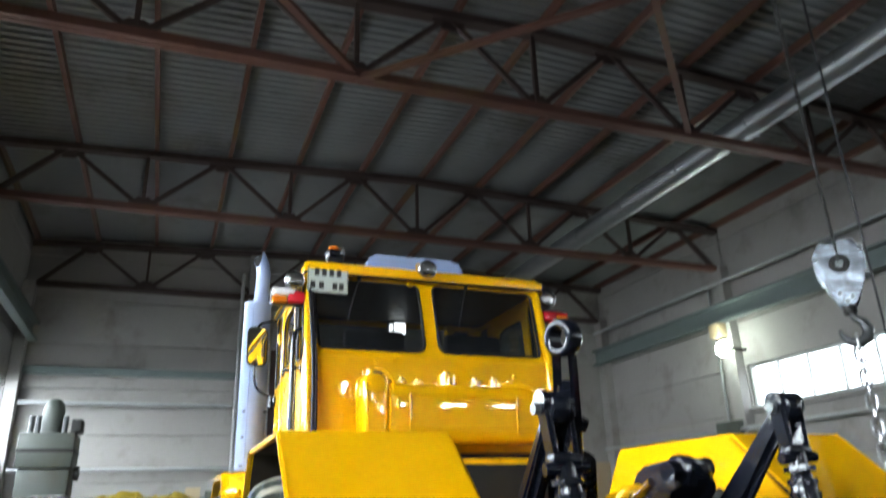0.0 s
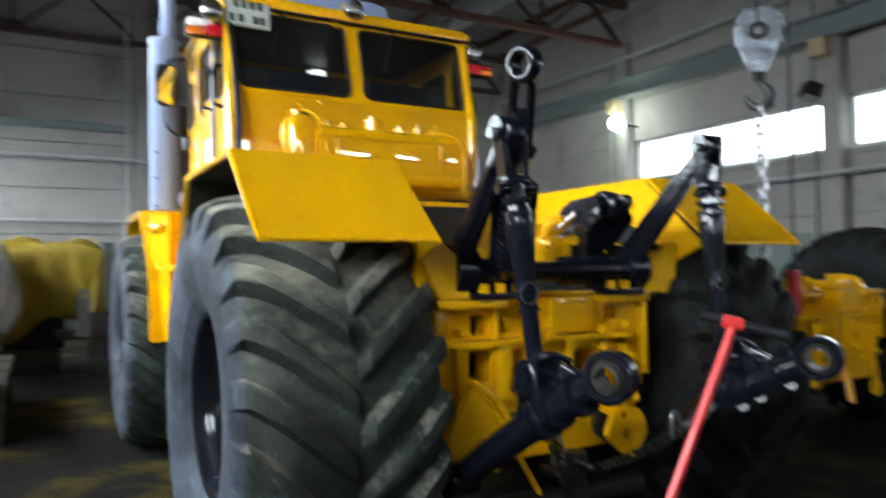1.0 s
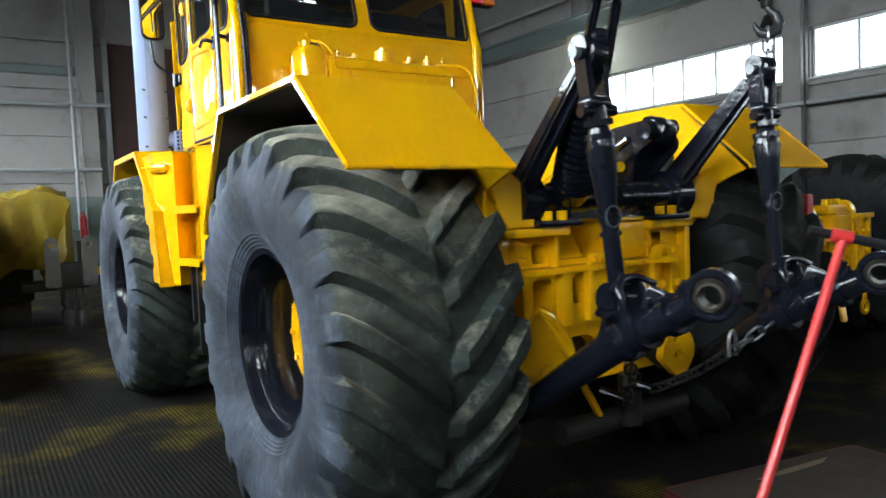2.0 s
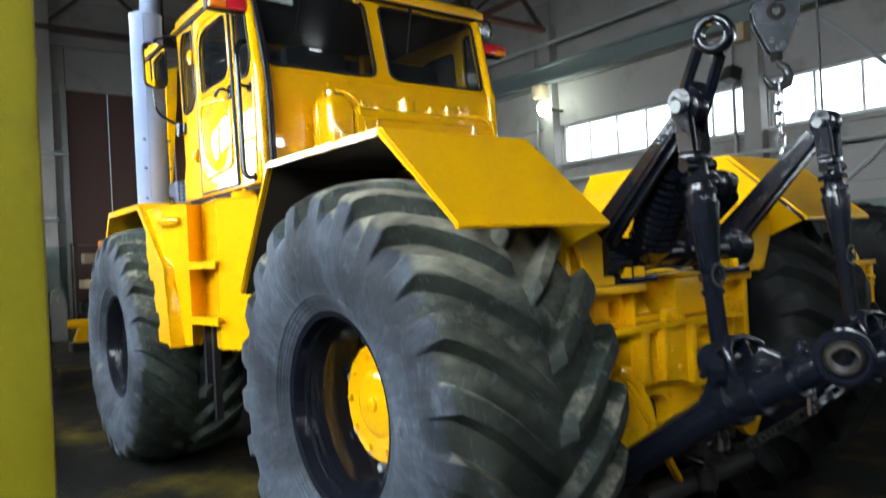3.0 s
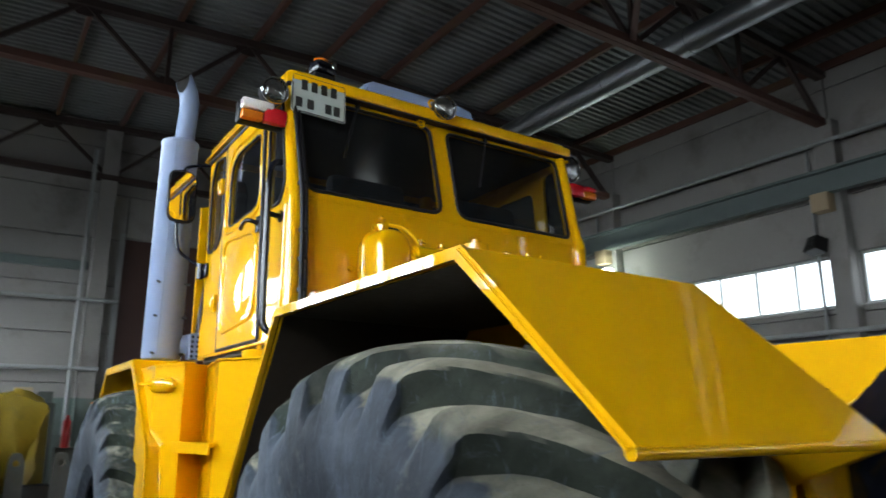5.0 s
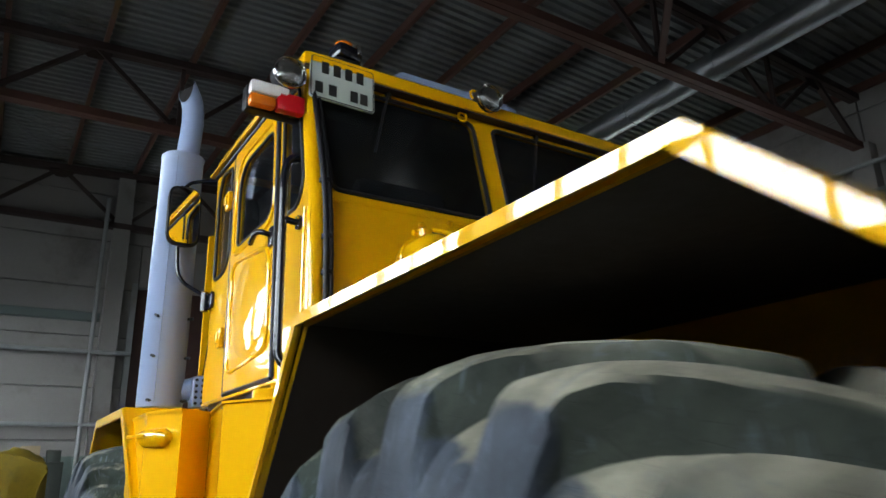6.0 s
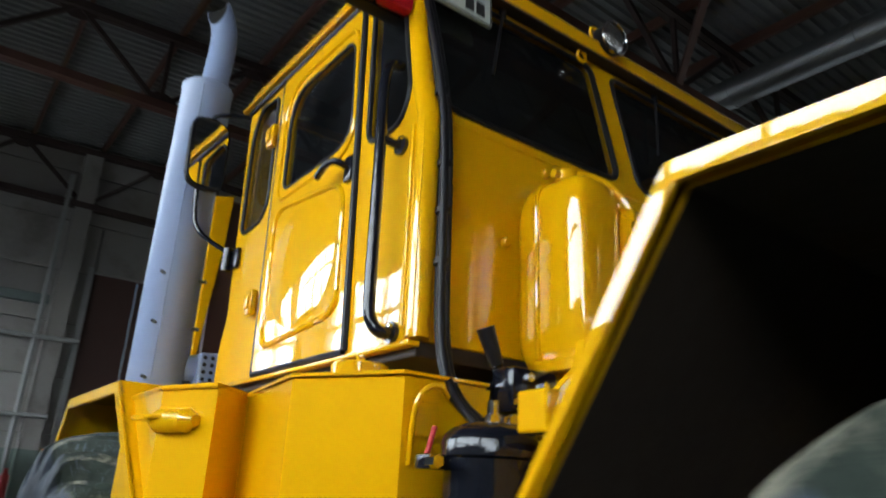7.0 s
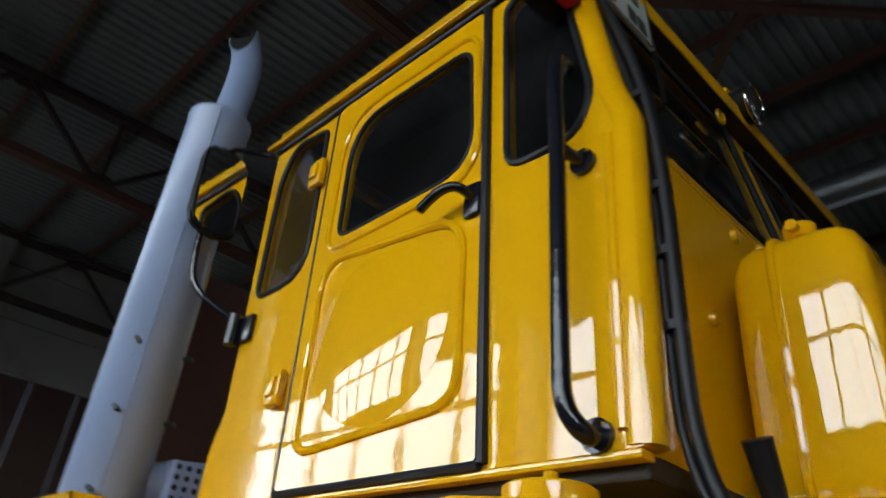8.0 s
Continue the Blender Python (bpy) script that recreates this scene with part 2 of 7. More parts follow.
    for tex, lo_, hi_, a_, b_ in ((st, 0.36, 0.64, 0.80, 1.22), (broad, 0.38, 0.62, 0.52, 1.45)):
        mr = n.new("ShaderNodeMapRange")
        mr.inputs["From Min"].default_value, mr.inputs["From Max"].default_value = lo_, hi_
        mr.inputs["To Min"].default_value, mr.inputs["To Max"].default_value = a_, b_
        l.new(tex.outputs["Fac"], mr.inputs["Value"])
        vm = n.new("ShaderNodeVectorMath")
        vm.operation = "SCALE"
        l.new(prev, vm.inputs[0])
        l.new(mr.outputs[0], vm.inputs["Scale"])
        prev = vm.outputs[0]
    # fine cracks, dark where they gape
    vor = n.new("ShaderNodeTexVoronoi")
    vor.feature = "DISTANCE_TO_EDGE"
    vor.inputs["Scale"].default_value = 34
    l.new(geo.outputs["Position"], vor.inputs["Vector"])
    cr = n.new("ShaderNodeMapRange")
    cr.inputs["From Max"].default_value = 0.03
    l.new(vor.outputs["Distance"], cr.inputs["Value"])
    where = n.new("ShaderNodeMapRange")
    where.inputs["From Min"].default_value, where.inputs["From Max"].default_value = 0.42, 0.60
    where.inputs["To Min"].default_value, where.inputs["To Max"].default_value = 0.0, 0.3
    l.new(patch.outputs["Fac"], where.inputs["Value"])
    inv = n.new("ShaderNodeMath")
    inv.operation = "SUBTRACT"
    inv.inputs[0].default_value = 1.0
    l.new(cr.outputs[0], inv.inputs[1])
    gape = n.new("ShaderNodeMath")
    gape.operation = "MULTIPLY"
    l.new(inv.outputs[0], gape.inputs[0])
    l.new(where.outputs[0], gape.inputs[1])
    ck = n.new("ShaderNodeMix")
    ck.data_type = "RGBA"
    ck.inputs["B"].default_value = (0.012, 0.012, 0.012, 1)
    l.new(gape.outputs[0], ck.inputs["Factor"])
    l.new(prev, ck.inputs["A"])
    l.new(ck.outputs["Result"], b.inputs["Base Color"])
    # long cracks that run out from the rim in the lower sidewall
    pol2 = n.new("ShaderNodeVectorMath")
    pol2.operation = "MULTIPLY"
    pol2.inputs[1].default_value = (3.2, 1.6, 0.0)
    l.new(pol.outputs[0], pol2.inputs[0])
    jit = n.new("ShaderNodeVectorMath")
    jit.operation = "MULTIPLY_ADD"
    jit.inputs[1].default_value = (0.35, 0.35, 0.0)
    l.new(nz.outputs["Color"], jit.inputs[0])
    l.new(pol2.outputs[0], jit.inputs[2])
    rv = n.new("ShaderNodeTexVoronoi")
    rv.feature = "DISTANCE_TO_EDGE"
    rv.inputs["Scale"].default_value = 1.0
    l.new(jit.outputs[0], rv.inputs["Vector"])
    thin = n.new("ShaderNodeMapRange")
    thin.inputs["From Max"].default_value, thin.inputs["To Min"].default_value, thin.inputs["To Max"].default_value = 0.022, 0.75, 0.0
    l.new(rv.outputs["Distance"], thin.inputs["Value"])
    belt = n.new("ShaderNodeMapRange")
    belt.inputs["From Min"].default_value, belt.inputs["From Max"].default_value = 0.60, 0.52
    l.new(rad.outputs["Value"], belt.inputs["Value"])
    rc = n.new("ShaderNodeMath")
    rc.operation = "MULTIPLY"
    l.new(thin.outputs[0], rc.inputs[0])
    l.new(belt.outputs[0], rc.inputs[1])
    ck2 = n.new("ShaderNodeMix")
    ck2.data_type = "RGBA"
    ck2.inputs["B"].default_value = (0.010, 0.010, 0.011, 1)
    l.new(rc.outputs[0], ck2.inputs["Factor"])
    l.new(ck.outputs["Result"], ck2.inputs["A"])
    l.new(ck2.outputs["Result"], b.inputs["Base Color"])
    bp = n.new("ShaderNodeBump")
    bp.inputs["Strength"].default_value, bp.inputs["Distance"].default_value = 0.15, 0.005
    l.new(cr.outputs[0], bp.inputs["Height"])
    l.new(b.inputs["Normal"].links[0].from_socket, bp.inputs["Normal"])
    l.new(bp.outputs[0], b.inputs["Normal"])
    return m


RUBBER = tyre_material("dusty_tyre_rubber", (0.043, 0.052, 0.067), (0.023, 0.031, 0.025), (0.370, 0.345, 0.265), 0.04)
# Less dusty, darker copy; shade on the far tyres is put into it.
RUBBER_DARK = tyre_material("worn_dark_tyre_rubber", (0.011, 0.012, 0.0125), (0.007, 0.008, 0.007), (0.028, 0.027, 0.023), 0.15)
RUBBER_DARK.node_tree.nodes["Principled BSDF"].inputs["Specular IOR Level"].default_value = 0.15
SOCKET = paint("worn_brown_steel", (0.06, 0.052, 0.044), 0.38, metal=0.5, var=0.3, scale=14, grain=50, bump=0.25)
HOOKPLATE = paint("scuffed_bright_steel", (0.13, 0.14, 0.155), 0.24, metal=1.0, var=0.25, scale=11, grain=40, bump=0.6, wavy=True)
CRANEBLUE = paint("dark_blue_crane_paint", (0.010, 0.030, 0.075), 0.45, var=0.2, scale=2, grain=30, bump=0.15)
SILVER = paint("light_grey_paint", (0.25, 0.32, 0.49), 0.36, coat=0.3, var=0.05, scale=5, grain=60, bump=0.05)
CHROME = paint("chrome", (0.75, 0.75, 0.76), 0.12, metal=1.0, var=0.05, grain=30, bump=0.03)
STEEL = paint("bare_steel", (0.45, 0.45, 0.46), 0.35, metal=1.0, var=0.15, grain=40, bump=0.15)
BROWN = paint("dark_brown_primer", (0.045, 0.018, 0.014), 0.6, var=0.2, scale=4, grain=40, bump=0.15)
OILSTEEL = paint("dark_oiled_steel", (0.045, 0.048, 0.05), 0.3, metal=0.4, var=0.3, scale=9, grain=40, bump=0.3)
CASTSTEEL = paint("grey_oily_steel", (0.13, 0.14, 0.14), 0.34, metal=0.5, var=0.25, scale=9, grain=40, bump=0.25)
WORNSTEEL = paint("worn_grey_steel", (0.30, 0.31, 0.31), 0.4, metal=0.3, var=0.2, grain=40, bump=0.1)
ZINC = paint("galvanised_sheet", (0.50, 0.52, 0.54), 0.45, metal=1.0, var=0.12, scale=6, grain=30, bump=0.12)
REDLENS = paint("red_lens", (0.55, 0.012, 0.02), 0.12, coat=0.8, var=0.15, grain=80, bump=0.3)
AMBER = paint("amber_lens", (0.75, 0.18, 0.01), 0.12, coat=0.8, var=0.15, grain=80, bump=0.3)
CLEAR = paint("clear_lens", (0.82, 0.80, 0.80), 0.15, coat=0.8, var=0.1, grain=80, bump=0.3)
CABLAMP = paint("lit_cab_lamp_diffuser", (0.8, 0.8, 0.8), 0.4, bump=0.02)
CABLAMP.node_tree.nodes["Principled BSDF"].inputs["Emission Color"].default_value = (0.93, 0.97, 1.0, 1)
CABLAMP.node_tree.nodes["Principled BSDF"].inputs["Emission Strength"].default_value = 3.0
LAMPGLASS = paint("pressed_lamp_glass", (0.50, 0.50, 0.49), 0.13, metal=0.95, coat=0.6, var=0.35, scale=22, grain=45, bump=0.7, wavy=True)
PLATE = paint("white_plate_enamel", (0.50, 0.56, 0.53), 0.35, var=0.04, grain=60, bump=0.04)
INK = paint("black_enamel", (0.02, 0.02, 0.02), 0.4, bump=0)
RED = paint("red_paint", (0.55, 0.03, 0.03), 0.38, coat=0.2, var=0.12, grain=50, bump=0.1)
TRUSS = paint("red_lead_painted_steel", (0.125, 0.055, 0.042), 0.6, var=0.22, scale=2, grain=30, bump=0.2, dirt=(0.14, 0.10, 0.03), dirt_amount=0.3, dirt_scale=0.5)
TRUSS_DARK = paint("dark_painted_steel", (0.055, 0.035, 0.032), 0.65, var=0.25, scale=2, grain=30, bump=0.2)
DECK = paint("galvanised_roof_deck", (0.205, 0.212, 0.218), 0.6, metal=0.0, var=0.2, scale=0.7, grain=20, bump=0.1, dirt=(0.08, 0.07, 0.06), dirt_amount=0.25, dirt_scale=0.6)
PIPE = paint("grey_painted_pipe", (0.30, 0.31, 0.31), 0.5, var=0.15, grain=30, bump=0.1)
BEAM = paint("green_grey_painted_beam", (0.13, 0.16, 0.155), 0.55, var=0.2, scale=2, grain=30, bump=0.15)
GATE = paint("brown_gate_paint", (0.06, 0.028, 0.022), 0.6, var=0.2, scale=2, grain=30, bump=0.2)
FRAMEW = paint("white_window_paint", (0.62, 0.63, 0.62), 0.5, var=0.1, grain=40, bump=0.1)
TARP = paint("yellow_tarpaulin", (0.27, 0.19, 0.012), 0.55, var=0.25, scale=3, grain=30, bump=0.3, dirt=(0.10, 0.08, 0.04), dirt_amount=0.3)
SHEET = paint("clear_plastic_sheet", (0.20, 0.20, 0.195), 0.22, coat=0.3, var=0.45, scale=8, grain=25, bump=1.0)
SHEET.node_tree.nodes["Principled BSDF"].inputs["Alpha"].default_value = 0.42
MACHINE = paint("grey_green_machine_paint", (0.055, 0.064, 0.054), 0.5, var=0.25, scale=3, grain=30, bump=0.2, dirt=(0.05, 0.045, 0.035), dirt_amount=0.4)
BOARD = paint("dirty_bench_board", (0.012, 0.010, 0.006), 0.75, var=0.3, scale=4, grain=40, bump=0.4, dirt=(0.16, 0.12, 0.012), dirt_amount=0.25)
WOOD = paint("dirty_wood", (0.20, 0.15, 0.09), 0.7, var=0.3, scale=4, grain=40, bump=0.4, dirt=(0.05, 0.04, 0.03), dirt_amount=0.4)
REDOLD = paint("worn_dark_red_paint", (0.075, 0.012, 0.010), 0.6, var=0.35, scale=7, grain=40, bump=0.3, dirt=(0.04, 0.03, 0.02), dirt_amount=0.4)
RUST = paint("rusty_plate", (0.036, 0.027, 0.018), 0.75, var=0.3, scale=4, grain=30, bump=0.4, dirt=(0.10, 0.085, 0.04), dirt_amount=0.15)
SEAT = paint("black_seat_vinyl", (0.025, 0.025, 0.028), 0.5, var=0.2, grain=60, bump=0.2)
BEIGE = paint("beige_lining", (0.45, 0.40, 0.32), 0.7, var=0.12, grain=50, bump=0.1)
CARD = paint("cardboard", (0.42, 0.32, 0.20), 0.8, var=0.12, grain=30, bump=0.2)


def wall_material():
    """Precast concrete, whitewashed, with a green dado painted along its foot."""
    m = paint("whitewashed_concrete", (0.29, 0.275, 0.262), 0.85, var=0.13, scale=0.9, grain=14, bump=0.35, dirt=(0.17, 0.155, 0.145), dirt_amount=0.3, dirt_scale=0.8, spread=0.05)
    n, l = m.node_tree.nodes, m.node_tree.links
    b = n["Principled BSDF"]
    src = b.inputs["Base Color"].links[0].from_socket
    geo = n.new("ShaderNodeNewGeometry")
    sep = n.new("ShaderNodeSeparateXYZ")
    l.new(geo.outputs["Position"], sep.inputs[0])
    wob = n.new("ShaderNodeTexNoise")
    wob.inputs["Scale"].default_value = 3
    l.new(geo.outputs["Position"], wob.inputs["Vector"])
    edge = n.new("ShaderNodeMath")
    edge.operation = "MULTIPLY_ADD"
    edge.inputs[1].default_value, edge.inputs[2].default_value = 0.06, 2.02
    l.new(wob.outputs["Fac"], edge.inputs[0])
    less = n.new("ShaderNodeMath")
    less.operation = "LESS_THAN"
    l.new(sep.outputs["Z"], less.inputs[0])
    l.new(edge.outputs[0], less.inputs[1])
    mix = n.new("ShaderNodeMix")
    mix.data_type = "RGBA"
    mul = n.new("ShaderNodeMix")
    mul.data_type, mul.blend_type = "RGBA", "MULTIPLY"
    mul.inputs["Factor"].default_value = 1
    mul.inputs["B"].default_value = (0.52, 0.70, 0.66, 1)
    l.new(src, mul.inputs["A"])
    l.new(less.outputs[0], mix.inputs["Factor"])
    l.new(src, mix.inputs["A"])
    l.new(mul.outputs["Result"], mix.inputs["B"])
    l.new(mix.outputs["Result"], b.inputs["Base Color"])
    return m


def floor_material():
    """Dark ribbed steel floor plates with worn yellow paint and dust."""
    m = paint("ribbed_floor_plate", (0.010, 0.0095, 0.009), 0.75, spec=0.06, var=0.35, scale=1.3, grain=18, bump=0.2, dirt=(0.22, 0.165, 0.014), dirt_amount=0.34, dirt_scale=0.9)
    n, l = m.node_tree.nodes, m.node_tree.links
    b = n["Principled BSDF"]
    geo = n.new("ShaderNodeNewGeometry")
    wave = n.new("ShaderNodeTexWave")
    wave.wave_type, wave.bands_direction = "BANDS", "X"
    wave.inputs["Scale"].default_value = 11.5
    wave.inputs["Distortion"].default_value = 0.3
    l.new(geo.outputs["Position"], wave.inputs["Vector"])
    # paint is worn off the ribs' flanks
    dm = b.inputs["Base Color"].links[0].from_node
    ramp = dm.inputs["Factor"].links[0].from_socket
    wm = n.new("ShaderNodeMath")
    wm.operation = "MULTIPLY"
    wr = n.new("ShaderNodeMapRange")
    wr.inputs["To Min"].default_value, wr.inputs["To Max"].default_value = 0.15, 1.0
    l.new(wave.outputs["Fac"], wr.inputs["Value"])
    l.new(ramp, wm.inputs[0])
    l.new(wr.outputs[0], wm.inputs[1])
    l.new(wm.outputs[0], dm.inputs["Factor"])
    old = b.inputs["Normal"].links[0].from_socket
    bp = n.new("ShaderNodeBump")
    bp.inputs["Strength"].default_value, bp.inputs["Distance"].default_value = 0.35, 0.007
    l.new(wave.outputs["Fac"], bp.inputs["Height"])
    l.new(old, bp.inputs["Normal"])
    l.new(bp.outputs[0], b.inputs["Normal"])
    return m


def glass_material(name, tint, gloss=0.9, film=0.0):
    """Thin pane: clear straight through, tinted, with a mirror gloss by Fresnel and an uneven bluish film, part dust,
    part painted haze.
    """
    m = bpy.data.materials.new(name)
    m.use_nodes = True
    n, l = m.node_tree.nodes, m.node_tree.links
    n.remove(n["Principled BSDF"])
    tr, gl, mx, lw = (n.new("ShaderNode" + k) for k in ("BsdfTransparent", "BsdfGlossy", "MixShader", "LayerWeight"))
    tr.inputs[0].default_value = (*tint, 1)
    gl.inputs["Color"].default_value = (gloss, gloss, gloss, 1)
    gl.inputs["Roughness"].default_value = 0.015
    lw.inputs["Blend"].default_value = 0.5
    p5, ma = n.new("ShaderNodeMath"), n.new("ShaderNodeMath")
    p5.operation, p5.inputs[1].default_value = "POWER", 5.0
    ma.operation, ma.inputs[1].default_value, ma.inputs[2].default_value = "MULTIPLY_ADD", 0.96, 0.04
    l.new(lw.outputs["Facing"], p5.inputs[0])
    l.new(p5.outputs[0], ma.inputs[0])
    l.new(ma.outputs[0], mx.inputs[0])
    l.new(tr.outputs[0], mx.inputs[1])
    l.new(gl.outputs[0], mx.inputs[2])
    out = mx.outputs[0]
    # the film puts some reflected haze into the pane's colour, besides dust
    if film:
        df, fm, nz, mr, geo = (n.new("ShaderNode" + k) for k in ("BsdfDiffuse", "MixShader", "TexNoise", "MapRange", "NewGeometry"))
        df.inputs[0].default_value = (0.62, 0.66, 0.74, 1)
        nz.inputs["Scale"].default_value, nz.inputs["Detail"].default_value, nz.inputs["Distortion"].default_value = 3.0, 7, 0.7
        l.new(geo.outputs["Position"], nz.inputs["Vector"])
        mr.inputs["From Min"].default_value, mr.inputs["From Max"].default_value = 0.3, 0.72
        mr.inputs["To Min"].default_value, mr.inputs["To Max"].default_value = film * 0.35, film * 1.5
        l.new(nz.outputs["Fac"], mr.inputs["Value"])
        l.new(mr.outputs[0], fm.inputs[0])
        l.new(out, fm.inputs[1])
        l.new(df.outputs[0], fm.inputs[2])
        out = fm.outputs[0]
    l.new(out, n["Material Output"].inputs[0])
    return m


CONCRETE = wall_material()
FLOOR = floor_material()
GLASS = glass_material("tinted_cab_glass", (0.68, 0.70, 0.70), 0.9, 0.006)
PANE = glass_material("window_glass", (0.93, 0.95, 0.96))
MIRROR = paint("mirror_silver", (0.85, 0.86, 0.86), 0.02, metal=1.0, var=0.01, bump=0)
GLOW = bpy.data.materials.new("lit_lamp")
GLOW.use_nodes = True
gb = GLOW.node_tree.nodes["Principled BSDF"]
gb.inputs["Emission Color"].default_value = (0.85, 1.0, 0.88, 1)
gb.inputs["Emission Strength"].default_value = 45.0


# ---- shape helpers ----
def part(name, bm, mat, parent=None, label="", smooth=True, angle=40):
    me = bpy.data.meshes.new(name)
    bmesh.ops.recalc_face_normals(bm, faces=bm.faces)
    if smooth:
        for f in bm.faces:
            f.smooth = True
        lim = radians(angle)
        for e in bm.edges:
            if len(e.link_faces) == 2 and e.calc_face_angle(0) > lim:
                e.smooth = False
    bm.to_mesh(me)
    bm.free()
    me.materials.append(mat)
    ob = new(name, me)
    if parent:
        ob.parent = parent
    if label:
        tagged(ob, label)
    return ob


def base(name, x=0, y=0, z=0, rz=0):
    ob = new(name)
    ob.matrix_world = pose(x, y, z, 0, 0, rz)
    return ob


def B():
    return bmesh.new()


def box(bm, x0, x1, y0, y1, z0, z1, bevel=0.0, seg=2):
    r = bmesh.ops.create_cube(bm, size=1)
    vs = r["verts"]
    for v in vs:
        v.co = Vector((x0 + (v.co.x + 0.5) * (x1 - x0), y0 + (v.co.y + 0.5) * (y1 - y0), z0 + (v.co.z + 0.5) * (z1 - z0)))
    if bevel:
        es = list({e for v in vs for e in v.link_edges})
        bmesh.ops.bevel(bm, geom=es, offset=bevel, segments=seg, affect="EDGES", profile=0.5)
    return bm


def obox(bm, centre, size, rot=(0, 0, 0), bevel=0.0):
    """A box of a size, turned, about a centre."""
    tmp = bmesh.new()
    box(tmp, -size[0] / 2, size[0] / 2, -size[1] / 2, size[1] / 2, -size[2] / 2, size[2] / 2, bevel)
    bmesh.ops.transform(tmp, matrix=pose(*centre, *rot), verts=tmp.verts)
    me = bpy.data.meshes.new("t")
    tmp.to_mesh(me)
    tmp.free()
    bm.from_mesh(me)
    bpy.data.meshes.remove(me)
    return bm


def rod(bm, a, b, r0, r1=None, seg=16, caps=True):
    a, b = Vector(a), Vector(b)
    r1 = r0 if r1 is None else r1
    m = Matrix.Translation((a + b) / 2) @ (b - a).to_track_quat("Z", "Y").to_matrix().to_4x4()
    bmesh.ops.create_cone(bm, cap_ends=caps, segments=seg, radius1=r0, radius2=r1, depth=(b - a).length, matrix=m)
    return bm


def beam(bm, a, b, w, h, bevel=0.0, w1=None, h1=None, up=(0, 0, 1)):
    """A bar of rectangular section between two points; w across, h along up; it may taper to w1, h1."""
    a, b = Vector(a), Vector(b)
    d = (b - a).normalized()
    side = d.cross(Vector(up))
    if side.length < 1e-4:
        side = d.cross(Vector((0, 1, 0)))
    side.normalize()
    u = side.cross(d).normalized()
    w1, h1 = (w if w1 is None else w1), (h if h1 is None else h1)
    vs = []
    for p, ww, hh in ((a, w, h), (b, w1, h1)):
        for sx, sz in ((-1, -1), (1, -1), (1, 1), (-1, 1)):
            vs.append(bm.verts.new(p + side * sx * ww / 2 + u * sz * hh / 2))
    for f in ((0, 1, 2, 3), (7, 6, 5, 4), (0, 4, 5, 1), (1, 5, 6, 2), (2, 6, 7, 3), (3, 7, 4, 0)):
        bm.faces.new([vs[i] for i in f])
    if bevel:
        es = list({e for v in vs for e in v.link_edges})
        bmesh.ops.bevel(bm, geom=es, offset=bevel, segments=2, affect="EDGES")
    return bm


def tube(bm, pts, r, seg=10, closed=False, round_=0, radii=None):
    """A pipe along a line of points; corners rounded by round_ passes of corner cutting."""
    pts = [Vector(p) for p in pts]
    for _ in range(round_):
        q = [pts[0]] if not closed else []
        for i in range(len(pts) if closed else len(pts) - 1):
            a, b = pts[i], pts[(i + 1) % len(pts)]
            q += [a.lerp(b, 0.25), a.lerp(b, 0.75)]
        if not closed:
            q.append(pts[-1])
            q[1:2] = []
            q[-2:-1] = []
        pts = q
    n = len(pts)
    rings = []
    up = None
    for i, p in enumerate(pts):
        t = (pts[(i + 1) % n] - pts[i - 1]) if closed else (pts[min(i + 1, n - 1)] - pts[max(i - 1, 0)])
        t.normalize()
        if up is None:
            up = t.orthogonal().normalized()
        up = (up - t * up.dot(t)).normalized()
        s = t.cross(up)
        rr = radii[i] if radii else r
        rings.append([bm.verts.new(p + (up * math.cos(k * 2 * math.pi / seg) + s * math.sin(k * 2 * math.pi / seg)) * rr) for k in range(seg)])
    for i in range(n if closed else n - 1):
        a, b = rings[i], rings[(i + 1) % n]
        for k in range(seg):
            bm.faces.new((a[k], a[(k + 1) % seg], b[(k + 1) % seg], b[k]))
    if not closed:
        bm.faces.new(rings[0][::-1])
        bm.faces.new(rings[-1])
    return bm


def prism(bm, poly, axis, lo, hi, bevel=0.0):
    """A flat polygon in the plane across axis ('x': poly in y,z; 'y': x,z; 'z': x,y), drawn out from lo to hi."""
    def at(p, c):
        return {"x": (c, p[0], p[1]), "y": (p[0], c, p[1]), "z": (p[0], p[1], c)}[axis]
    a = [bm.verts.new(at(p, lo)) for p in poly]
    b = [bm.verts.new(at(p, hi)) for p in poly]
    n = len(poly)
    fs = [bm.faces.new(a[::-1]), bm.faces.new(b)]
    for i in range(n):
        fs.append(bm.faces.new((a[i], a[(i + 1) % n], b[(i + 1) % n], b[i])))
    if bevel:
        es = list({e for f in fs[:2] for e in f.edges})
        bmesh.ops.bevel(bm, geom=es, offset=bevel, segments=2, affect="EDGES")
    return bm


def rounded(poly, r, n=4):
    """A polygon with its corners rounded; r may be one radius or one for each corner."""
    out = []
    m = len(poly)
    for i in range(m):
        p, a, b = Vector(poly[i]), Vector(poly[i - 1]), Vector(poly[(i + 1) % m])
        rr = r[i] if isinstance(r, (list, tuple)) else r
        u, v = (a - p), (b - p)
        rr = min(rr, u.length * 0.48, v.length * 0.48)
        if rr < 1e-4:
            out.append(tuple(p))
            continue
        s, e = p + u.normalized() * rr, p + v.normalized() * rr
        for k in range(n + 1):
            t = k / n
            out.append(tuple(s * (1 - t) ** 2 + p * 2 * t * (1 - t) + e * t * t))
    return out


